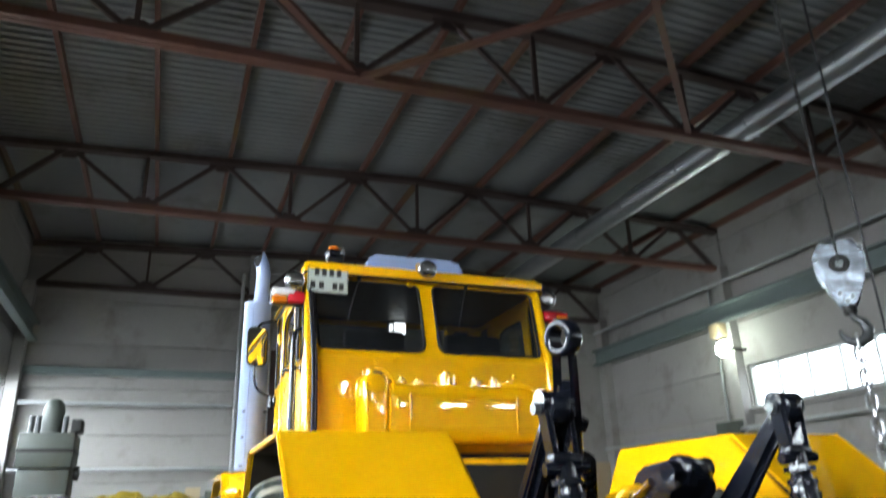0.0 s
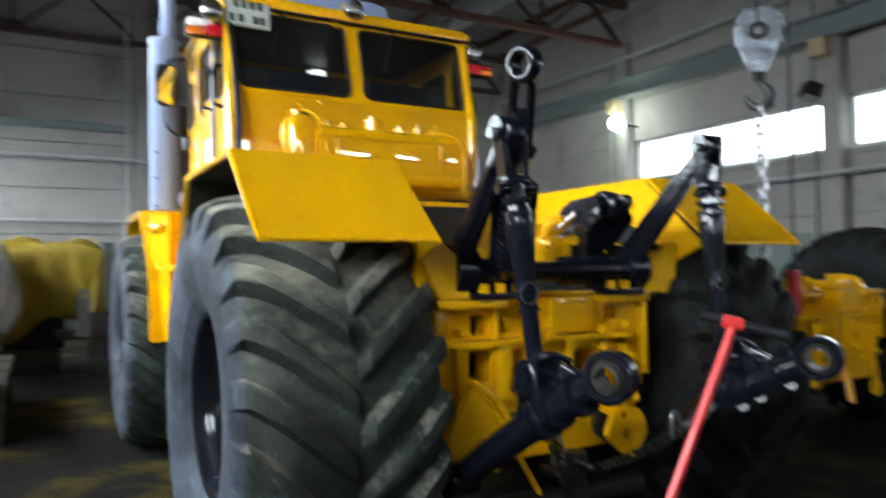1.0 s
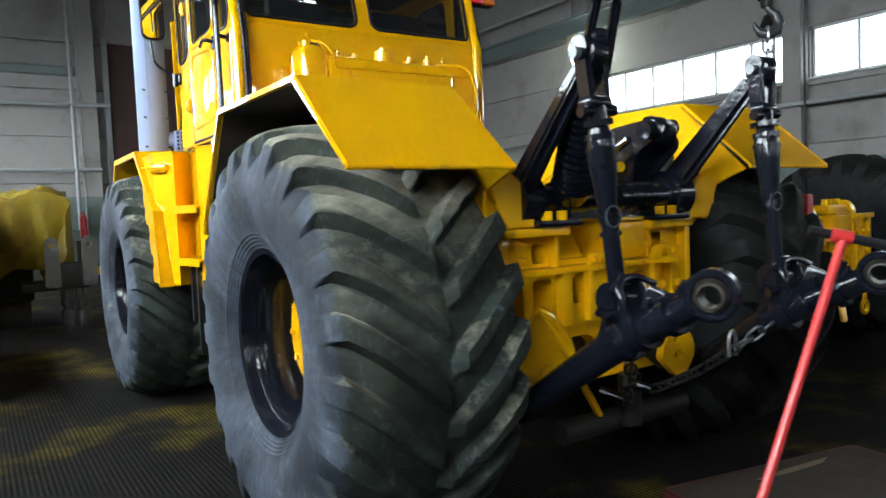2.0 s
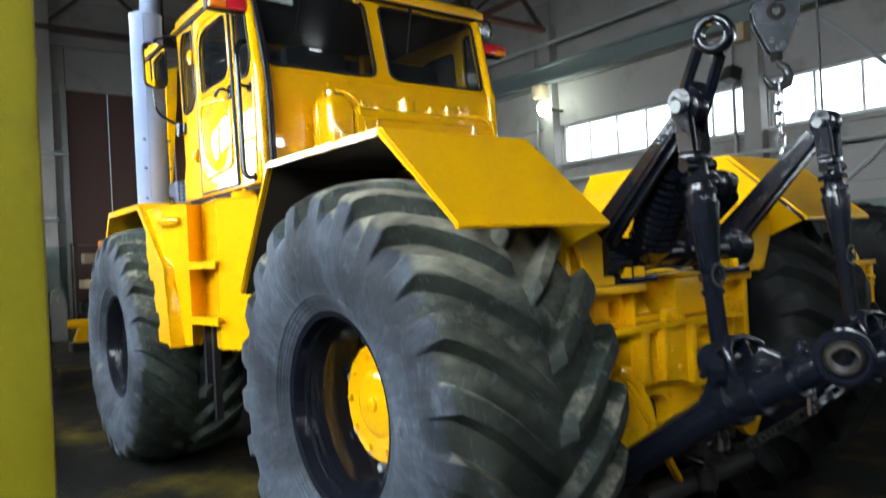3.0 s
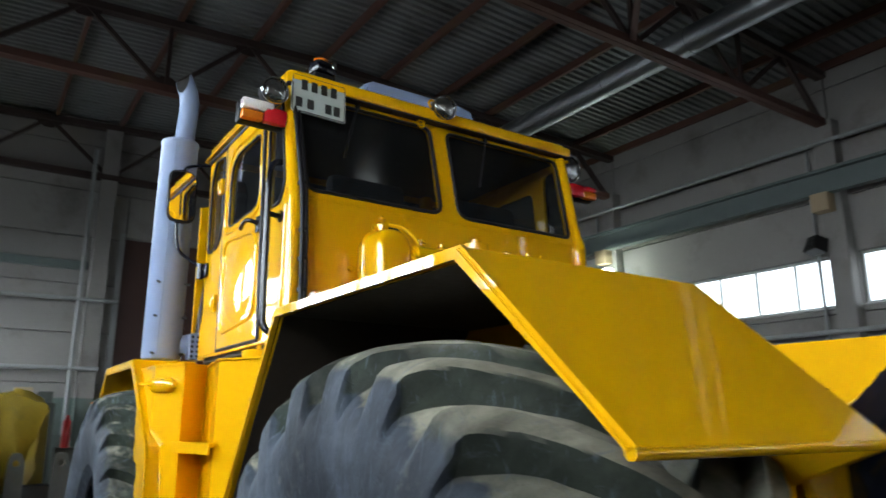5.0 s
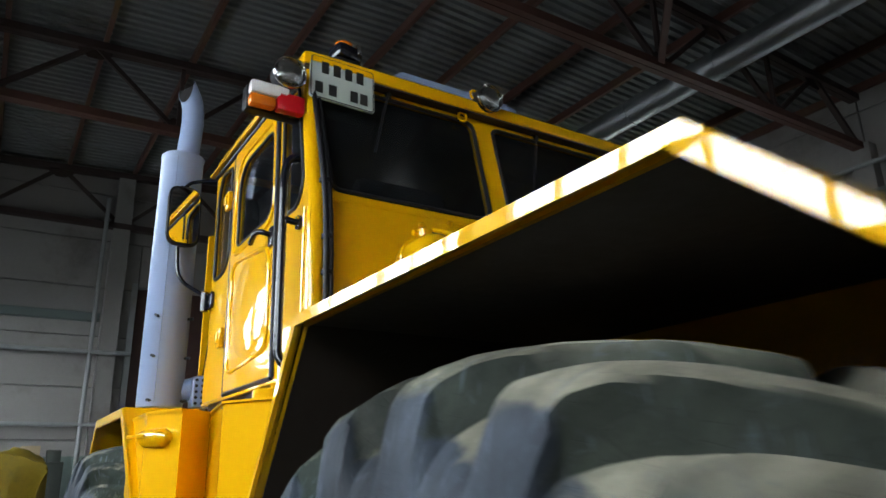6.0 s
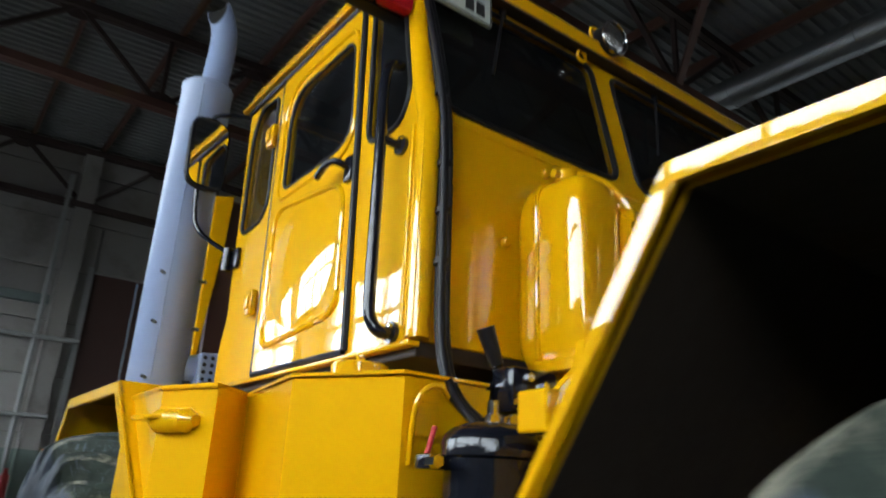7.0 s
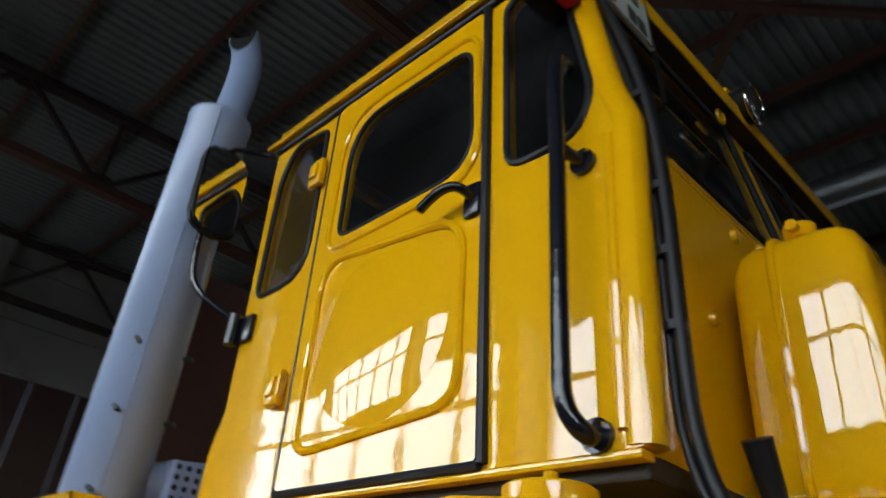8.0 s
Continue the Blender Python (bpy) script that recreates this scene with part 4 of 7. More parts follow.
LUG_FLOOR = [(0.0, 0.814), (0.05, 0.814), (0.10, 0.812), (0.15, 0.807), (0.20, 0.799), (0.245, 0.787), (0.285, 0.770), (0.318, 0.749), (0.345, 0.729), (0.366, 0.706), (0.377, 0.688), (0.385, 0.671), (0.390, 0.648)]
SIDEWALL = [(0.3905, 0.630), (0.3905, 0.610), (0.390, 0.588), (0.3885, 0.566), (0.386, 0.545), (0.383, 0.523), (0.378, 0.500), (0.370, 0.468)]


def fine_profile(pts, n):
    """Extra points between the given ones, n to a step."""
    out = []
    for a, b in zip(pts, pts[1:]):
        out += [(a[0] + (b[0] - a[0]) * k / n, a[1] + (b[1] - a[1]) * k / n) for k in range(n)]
    return out + [pts[-1]]


def step(a, b, x):
    t = max(0.0, min(1.0, (x - a) / (b - a)))
    return t * t * (3 - 2 * t)


def lug_line(x):
    """The angle by which a lug trails behind its foot, at a distance from the middle plane."""
    return 0.40 * max(0.0, (0.352 - x) / 0.387) ** 1.05


def lug_cover(x, ang, side):
    """How far (0 to 1) the lugs of one side cover a place of the tread: curved bars, wide at the shoulder, with a blunt worn nose past the middle."""
    u = (0.390 - side * x) / 0.425
    if u > 1.05:
        return 0.0
    u = max(0.0, u)
    line = lug_line(side * x)
    pitch = 2 * math.pi / N_LUG
    off = (ang - line - (pitch / 2 if side > 0 else 0.0)) % pitch
    off = (off - pitch if off > pitch / 2 else off) * 0.83
    wear = 0.009 * noise.noise(Vector((x * 9, math.sin(ang) * 8, math.cos(ang) * 8)))
    half = 0.033 + 0.013 * max(0.0, 1 - u) ** 1.2 + wear
    # the leading flank is steeper than the trailing one
    flank = (0.016 if off < 0 else 0.010) + 0.008 * u
    soft = 0.004 + 0.017 * min(1.0, 1.4 * u)
    half -= 0.012 * step(0.80, 0.92, u) - 0.4 * soft
    return (1 - step(half - soft, half + flank, abs(off))) * (1 - step(0.83, 0.925, u))


def tyre_mesh():
    """One moulded tyre about x: smooth bulging sidewall, and 23 worn lugs a side that run flush into the shoulder."""
    top, low = fine_profile(LUG_TOP, 3), fine_profile(LUG_FLOOR, 3)
    side = []
    for k in range(5):
        r = 0.440 - 0.014 * k
        x = 0.358 - 0.038 * (0.440 - r) / 0.07
        side += [(x, r), (x, r - 0.007)]
    side = SIDEWALL + side + [(0.312, 0.362), (0.27, 0.336)]
    half = [(a, b) for a, b in zip(top, low)] + [(p, p) for p in side]
    prof = [((-a[0], a[1]), (-b[0], b[1])) for a, b in half[:0:-1]] + half
    seg = N_LUG * 28
    verts, faces = [], []
    for k in range(seg):
        for a, b in prof:
            x, r = a
            ang = 2 * math.pi * k / seg + lug_line(abs(b[0]))      # rows of the mesh follow the lugs
            c, sn = math.cos(ang), math.sin(ang)
            if a != b:
                m = max(lug_cover(b[0], ang, -1), lug_cover(b[0], ang, 1))
                x, r = b[0] + (a[0] - b[0]) * m, b[1] + (a[1] - b[1]) * m
                r += 0.0035 * noise.noise(Vector((x * 14, sn * 13, c * 13))) + 0.005 * m * noise.noise(Vector((x * 4, sn * 5, c * 5)))
            elif r > 0.46:
                x += (0.0022 if x > 0 else -0.0022) * noise.noise(Vector((x * 3, sn * r * 9, c * r * 9)))
            verts.append((x, -sn * r, c * r))
    n = len(prof)
    for k in range(seg):
        a, b = k * n, ((k + 1) % seg) * n
        for q in range(n - 1):
            faces.append((a + q, a + q + 1, b + q + 1, b + q))
    bm = B()
    me = bpy.data.meshes.new("t")
    me.from_pydata(verts, [], faces)
    bm.from_mesh(me)
    bpy.data.meshes.remove(me)
    return bm


def rim_mesh(side):
    """Well of the rim, dished; side is -1 where the outer face looks to -x."""
    bm = B()
    s = side
    lathe(bm, [(s * 0.305, 0.385), (s * 0.325, 0.375), (s * 0.318, 0.352), (s * 0.27, 0.338), (s * 0.23, 0.318), (s * 0.19, 0.312), (s * 0.05, 0.300), (-s * 0.1, 0.290), (-s * 0.29, 0.335), (-s * 0.30, 0.36)], "x", (0, 0, 0), 48)
    # the two end discs made by the turning are not wanted
    for f in [f for f in bm.faces if len(f.verts) > 4]:
        bm.faces.remove(f)
    for d, r in ((0.245, 0.330), (0.265, 0.340)):
        tube(bm, [(s * d, math.cos(a) * r, math.sin(a) * r) for a in [2 * math.pi * k / 40 for k in range(40)]], 0.012, 6, closed=True)
    return bm


CARCASS = None


def wheel(parent, wx, wy, mat, hub_mat, turn, zc=0.862):
    """Rim with hub and bolts, and a tyre, as parts of a machine."""
    global CARCASS
    s = -1 if wx < 0 else 1
    w = part("wheel", rim_mesh(s), BLACK, parent, "black-painted wheel rim with a yellow hub")
    w.location = (wx, wy, zc)
    if CARCASS is None:
        t = part("tyre", tyre_mesh(), mat, parent, angle=31)
        CARCASS = t.data
    else:
        t = new("tyre", CARCASS)
        t.parent = parent
    tagged(t, "dusty worn tractor tyre with deep chevron lugs")
    t.matrix_local = pose(wx, wy, zc, turn, 0, 0)
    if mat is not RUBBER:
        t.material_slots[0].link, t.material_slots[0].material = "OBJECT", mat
    bm = lathe(B(), [(s * -0.02, 0.0), (s * -0.02, 0.295), (s * 0.0, 0.300), (s * 0.012, 0.285), (s * 0.012, 0.20), (s * 0.0, 0.0)], "x", (0, 0, 0), 36)
    part("wheel_disc", bm, BLACK, w)
    bm = lathe(B(), [(s * 0.008, 0.0), (s * 0.008, 0.250), (s * 0.05, 0.250), (s * 0.055, 0.236), (s * 0.13, 0.230), (s * 0.142, 0.218), (s * 0.142, 0.130), (s * 0.150, 0.122), (s * 0.158, 0.095), (s * 0.158, 0.0)], "x", (0, 0, 0), 36)
    part("hub", bm, hub_mat, w, "yellow-painted wheel hub")
    for k in range(8):
        a = 2 * math.pi * (k + 0.3) / 8
        c, sn = math.cos(a) * 0.275, math.sin(a) * 0.275
        bm = rod(B(), (s * 0.01, c, sn), (s * 0.105, c, sn), 0.017, seg=8)
        rod(bm, (s * 0.01, c, sn), (s * 0.075, c, sn), 0.029, seg=6)
        part("wheel_bolt", bm, WORNSTEEL, w, "bright zinc-plated wheel bolt")
    for k in range(10):
        a = 2 * math.pi * k / 10
        c, sn = math.cos(a) * 0.185, math.sin(a) * 0.185
        part("hub_bolt", rod(B(), (s * 0.138, c, sn), (s * 0.158, c, sn), 0.013, seg=6), hub_mat, w)
    part("hub_plug", lathe(B(), [(s * 0.156, 0.0), (s * 0.156, 0.030), (s * 0.172, 0.028), (s * 0.176, 0.020), (s * 0.176, 0.0)], "x", (0, 0, 0), 16), hub_mat, w)
    return t


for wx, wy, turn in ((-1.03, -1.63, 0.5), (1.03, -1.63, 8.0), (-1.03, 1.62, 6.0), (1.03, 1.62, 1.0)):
    # right-hand tyres take the darker rubber, their shade put into the colour
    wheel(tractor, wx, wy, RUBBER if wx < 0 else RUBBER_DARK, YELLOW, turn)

# axles
for wy in (-1.63, 1.62):
    bm = rod(B(), (-0.9, wy, 0.862), (0.9, wy, 0.862), 0.14, seg=20)
    bmesh.ops.create_uvsphere(bm, u_segments=20, v_segments=12, radius=0.30, matrix=Matrix.Translation((0, wy, 0.862)))
    P("axle", bm, DARK, "dark oily drive axle casing")

# rear fenders: folded sheet with a thick lip along the outer edge, closed by an inner plate
FP = [(-2.403, 1.508), (-2.032, 1.840), (-1.142, 1.842), (-0.782, 1.288)]


def sheet_profile(pts, t):
    """The folded line offset inwards by t, as a closed polygon."""
    inner = []
    n = len(pts)
    for i, p in enumerate(pts):
        p = Vector(p)
        ds = []
        if i > 0:
            ds.append((p - Vector(pts[i - 1])).normalized())
        if i < n - 1:
            ds.append((Vector(pts[i + 1]) - p).normalized())
        ns = [Vector((d.y, -d.x)) for d in ds]
        m = sum(ns, Vector((0, 0))).normalized()
        inner.append(tuple(p + m * t / max(0.5, m.dot(ns[0]))))
    return list(pts) + inner[::-1]


for s in (-1, 1):
    xo, xi = s * 1.358, s * 0.70
    f = P("rear_fender", prism(B(), sheet_profile(FP, 0.012), "x", *sorted((xo, xi)), 0.003), YELLOW, "yellow folded sheet-metal fender over the rear wheel", smooth=False)
    lip = sheet_profile([(-2.406, 1.510), (-2.033, 1.8425), (-1.141, 1.8445), (-0.779, 1.288)], 0.018)
    part("fender_lip", prism(B(), lip, "x", *sorted((xo + s * 0.004, xo - s * 0.022)), 0.008), YELLOW, f)
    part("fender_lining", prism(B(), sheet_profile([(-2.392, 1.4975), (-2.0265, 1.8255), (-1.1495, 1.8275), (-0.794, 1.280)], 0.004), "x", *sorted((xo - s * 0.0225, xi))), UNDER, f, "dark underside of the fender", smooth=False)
    part("rear_fold", rod(B(), (xo - s * 0.003, -2.397, 1.500), (xi, -2.397, 1.500), 0.0095, seg=14), YELLOW, f)
    inner = [(-2.385, 1.49), (-2.025, 1.825), (-1.15, 1.827), (-0.805, 1.29), (-0.805, 1.12), (-2.2, 1.265), (-2.2, 1.42)]
    part("inner_plate", prism(B(), inner, "x", *sorted((xi, xi - s * 0.02)), 0.004), YELLOW, f, smooth=False)
    part("rear_gusset", prism(B(), [(s * 0.70, 1.465), (s * 0.612, 1.275), (s * 0.475, 1.275), (s * 0.475, 1.40), (s * 0.60, 1.50), (s * 0.70, 1.50)], "y", -2.235, -2.215, 0.004), YELLOW, f, smooth=False)
    part("gusset_web", beam(B(), (s * 0.55, -2.21, 1.29), (s * 0.68, -2.05, 1.48), 0.012, 0.11, 0.003), YELLOW, f, smooth=False)
    part("inner_flare", prism(B(), [(-2.20, 1.265), (-2.0, 1.27), (-1.7, 1.34), (-1.7, 1.55), (-2.2, 1.46)], "x", *sorted((xi - s * 0.022, s * 0.60)), 0.004), YELLOW, f, smooth=False)

# rear frame: a cast crosspiece in two layers, with pockets, flanges, columns and brackets
bm = B()
outline = rounded([(-0.61, 1.25), (-0.60, 0.90), (-0.56, 0.72), (-0.46, 0.60), (0.38, 0.60), (0.46, 0.76), (0.51, 0.90), (0.515, 1.25), (0.20, 1.25), (0.20, 1.13), (-0.29, 1.13), (-0.29, 1.25)], 0.012, 2)
POCKETS = [rounded(rect(-0.432, -0.363, 1.123, 1.205), 0.014, 2), rounded(rect(0.277, 0.352, 1.135, 1.215), 0.014, 2),
           rounded(rect(-0.470, -0.367, 0.942, 1.063), 0.022, 3), rounded(rect(-0.255, -0.200, 0.950, 1.060), 0.018, 3)]
OPENING = rounded([(0.065, 1.03), (0.06, 0.93), (0.085, 0.86), (0.16, 0.835), (0.20, 0.87), (0.185, 0.94), (0.205, 1.04), (0.14, 1.06)], 0.02, 3)
ARCH = rounded([(-0.31, 0.655), (-0.30, 0.755), (-0.24, 0.80), (-0.12, 0.80), (-0.06, 0.745), (-0.05, 0.655)], 0.03, 3)
holed(bm, outline, POCKETS + [OPENING, ARCH], "y", -2.16, -2.08)
rear_frame = P("rear_frame", bm, YELLOW_FRAME, "cast yellow rear frame with square pockets", smooth=False)
# lower box of the casting, standing out in front of the plate, its foot rounded off
bm = B()
holed(bm, rounded([(-0.525, 1.085), (-0.52, 0.90), (-0.45, 0.865), (-0.26, 0.855), (-0.13, 0.865), (0.02, 0.83), (0.06, 0.80), (0.24, 0.80), (0.26, 1.085)], 0.02, 3), POCKETS[2:] + [OPENING], "y", -2.205, -2.155)
part("casting_front", bm, YELLOW_FRAME, rear_frame, smooth=False)
for x0, x1, z0, z1, dp in ((-0.63, -0.295, 1.236, 1.272, 0.085), (0.20, 0.50, 1.236, 1.278, 0.075), (-0.345, -0.325, 1.10, 1.236, 0.05), (-0.62, -0.575, 0.92, 1.236, 0.035), (0.215, 0.245, 1.10, 1.236, 0.04), (0.47, 0.512, 0.90, 1.236, 0.045), (-0.345, -0.29, 0.865, 1.085, 0.085), (-0.19, -0.155, 0.87, 1.085, 0.075), (0.005, 0.04, 0.83, 1.085, 0.075), (0.215, 0.25, 0.80, 1.085, 0.07), (0.36, 0.39, 0.72, 1.08, 0.05)):
    part("rib", box(B(), x0, x1, -2.16 - dp, -2.15, z0, z1, 0.010), YELLOW_FRAME, rear_frame)
# cross flange with a wavy front edge
edge = [(-0.56, -2.155), (-0.56, -2.20), (-0.47, -2.245), (-0.33, -2.255), (-0.20, -2.235), (-0.12, -2.265), (-0.04, -2.235), (0.06, -2.255), (0.18, -2.235), (0.26, -2.285), (0.335, -2.285), (0.36, -2.22), (0.36, -2.155)]
part("cross_flange", prism(B(), rounded(edge, 0.022, 3), "z", 1.083, 1.108, 0.005), YELLOW_FRAME, rear_frame)
part("flange_lug", prism(B(), rounded([(-0.20, 1.10), (-0.19, 1.155), (-0.10, 1.155), (-0.05, 1.10)], 0.02, 3), "y", -2.25, -2.22, 0.005), YELLOW_FRAME, rear_frame)
part("flange_lug", prism(B(), rounded([(0.16, 1.10), (0.20, 1.165), (0.31, 1.17), (0.35, 1.10)], 0.025, 3), "y", -2.27, -2.24, 0.005), YELLOW_FRAME, rear_frame)
for x, y, z in ((-0.165, -2.25, 1.128), (0.235, -2.27, 1.135), (0.305, -2.27, 1.14), (-0.115, -2.25, 1.122)):
    bm = rod(B(), (x, y - 0.018, z), (x, y, z), 0.020, seg=6)
    rod(bm, (x, y - 0.026, z), (x, y, z), 0.011, seg=10)
    part("frame_bolt", bm, YELLOW_FRAME, rear_frame)
for x, z, r in ((-0.10, 0.99, 0.020), (-0.05, 0.90, 0.016), (0.30, 0.98, 0.024), (0.42, 0.98, 0.018), (0.42, 0.80, 0.022), (0.31, 0.74, 0.02), (-0.50, 1.14, 0.015), (-0.33, 0.99, 0.012)):
    bm = lathe(B(), [(-2.215, 0.0), (-2.215, r * 0.7), (-2.205, r), (-2.15, r * 1.15)], "y", (x, 0, z), 14)
    part("boss", bm, YELLOW_FRAME, rear_frame)
# housings that fill the top between the columns: a leaning one and an upright block, with a dark slit between
bm = B()
prism(bm, [(-2.13, 1.085), (-1.96, 1.37), (-1.86, 1.37), (-1.86, 1.085)], "x", -0.238, -0.075, 0.018)
part("valve_housing", bm, YELLOW_FRAME, rear_frame, "smooth yellow housing between the columns")
part("pump_block", box(B(), -0.055, 0.195, -2.205, -1.95, 1.112, 1.275, 0.014), YELLOW_FRAME, rear_frame, "square yellow block on the cross flange")
part("pump_block_lid", box(B(), -0.045, 0.185, -2.212, -2.0, 1.277, 1.292, 0.005), YELLOW_FRAME, rear_frame)
# link bracket: a cheek plate with a curved bead round it that runs out into a loose strap
arc = [(-0.56 + math.cos(math.radians(a)) * 0.27, 0.69 + math.sin(math.radians(a)) * 0.27) for a in range(-8, 73, 8)]
bm = prism(B(), arc + [(-0.505, 0.90), (-0.58, 0.74), (-0.57, 0.60), (-0.35, 0.58)], "y", -2.225, -2.165, 0.006)
bracket = part("link_bracket", bm, YELLOW_FRAME, rear_frame, "cast yellow bracket of the lower link", smooth=False)
part("bracket_bead", tube(B(), [(x, -2.225, z) for x, z in arc], 0.020, 8), YELLOW_FRAME, bracket)
# no bore is cut; a dark plug carries its shade as colour
part("bracket_hole", rod(B(), (-0.43, -2.229, 0.68), (-0.43, -2.20, 0.68), 0.030, seg=14), DARK, bracket)
part("bracket_rim", lathe(B(), [(-2.235, 0.032), (-2.24, 0.040), (-2.225, 0.046)], "y", (-0.43, 0, 0.68), 16), YELLOW_FRAME, bracket)
part("bracket_web", beam(B(), (-0.46, -2.20, 0.955), (-0.30, -2.235, 0.72), 0.05, 0.03, 0.008), YELLOW_FRAME, bracket)
for s in (-1, 1):
    P("frame_rail", box(B(), *sorted((s * 0.52, s * 0.44)), -2.10, 0.9, 0.72, 1.16, 0.01), YELLOW_FRAME, "yellow longitudinal frame rail", smooth=False)
P("frame_deck", box(B(), -0.66, 0.66, -1.95, -0.85, 1.16, 1.20, 0.008), YELLOW_FRAME, "yellow deck plate between the fenders", smooth=False)
# dark backing puts the shade inside the pockets into the colour
bm = box(B(), -0.50, 0.42, -2.06, -1.2, 0.62, 1.155)
box(bm, -0.50, -0.30, -2.06, -1.96, 1.157, 1.23)
box(bm, 0.21, 0.42, -2.06, -1.96, 1.157, 1.23)
P("frame_core", bm, UNDER, "dark core standing in for the shade inside the rear frame", smooth=False)
# drawbar clevis and hanging strap
RING12 = [(math.cos(2 * math.pi * k / 12), math.sin(2 * math.pi * k / 12)) for k in range(12)]
bm = holed(B(), rounded([(0.20, 0.795), (0.32, 0.785), (0.362, 0.715), (0.355, 0.66), (0.285, 0.575), (0.235, 0.585), (0.135, 0.675), (0.15, 0.72)], 0.03, 3), [[(0.252 + c * 0.028, 0.675 + sn * 0.028) for c, sn in RING12], [(0.228 + c * 0.016, 0.755 + sn * 0.016) for c, sn in RING12]], "y", -2.33, -2.295)
clevis = P("drawbar_clevis", bm, YELLOW_FRAME, "yellow cast drawbar clevis with a pin hole", smooth=False)
part("clevis_arm", beam(B(), (0.25, -2.30, 0.77), (0.20, -2.14, 0.80), 0.10, 0.05, 0.01), YELLOW_FRAME, clevis)
part("clevis_cheek", prism(B(), rounded([(0.18, 0.78), (0.31, 0.77), (0.34, 0.68), (0.27, 0.585), (0.15, 0.68)], 0.03, 3), "y", -2.235, -2.205, 0.006), UNDER, clevis)
P("hanging_strap", beam(B(), (-0.27, -2.24, 0.65), (-0.175, -2.26, 0.475), 0.045, 0.020, 0.006), YELLOW_FRAME, "loose yellow flat strap")
# dark gear under the machine
for a, b, r in (((-0.35, -2.2, 0.42), (0.42, -2.2, 0.42), 0.05), ((0.02, -2.25, 0.40), (0.02, -2.25, 0.62), 0.05), ((-0.3, -1.6, 0.7), (0.3, -1.6, 0.7), 0.16)):
    P("pivot_shaft", rod(B(), a, b, r), DARK, "dark oily shaft under the frame")

# hydraulic hitch
SH = (-2.18, 1.38)
bm = rod(B(), (-0.50, *SH), (0.44, *SH), 0.045, seg=20)
for a, b, r in ((-0.47, -0.33, 0.058), (-0.30, -0.16, 0.055), (0.02, 0.36, 0.062), (-0.34, -0.28, 0.07), (0.33, 0.42, 0.07)):
    rod(bm, (a, *SH), (b, *SH), r, seg=20)
for k in range(9):
    rod(bm, (0.06 + k * 0.022, *SH), (0.068 + k * 0.022, *SH), 0.066, seg=20)
P("lift_shaft", bm, BLACK, "gloss black hitch rocker shaft")
for x0, x1 in ((-0.47, -0.24), (0.20, 0.44)):
    bm = box(B(), x0, x1, -2.26, -2.06, 1.272, 1.30, 0.006)
    box(bm, x0 + 0.02, x1 - 0.02, -2.22, -2.10, 1.30, 1.36, 0.01)
    p = P("shaft_bearing", bm, BLACK, "black shaft bearing bolted on the frame")
    for x in (x0 + 0.05, x0 + 0.13):
        bm = rod(B(), (x, -2.245, 1.298), (x, -2.245, 1.335), 0.022, seg=6)
        part("bolt_head", bm, YELLOW_FRAME, p, "yellow-painted bolt head")
TIP = {-1: (-0.565, -2.64, 1.85), 1: (0.435, -2.62, 1.875)}
LOW = {-1: (-0.475, -2.655, 1.03), 1: (0.40, -2.70, 1.03)}
BALL = {-1: (-0.508, -3.05, 1.077), 1: (0.456, -3.069, 1.062)}
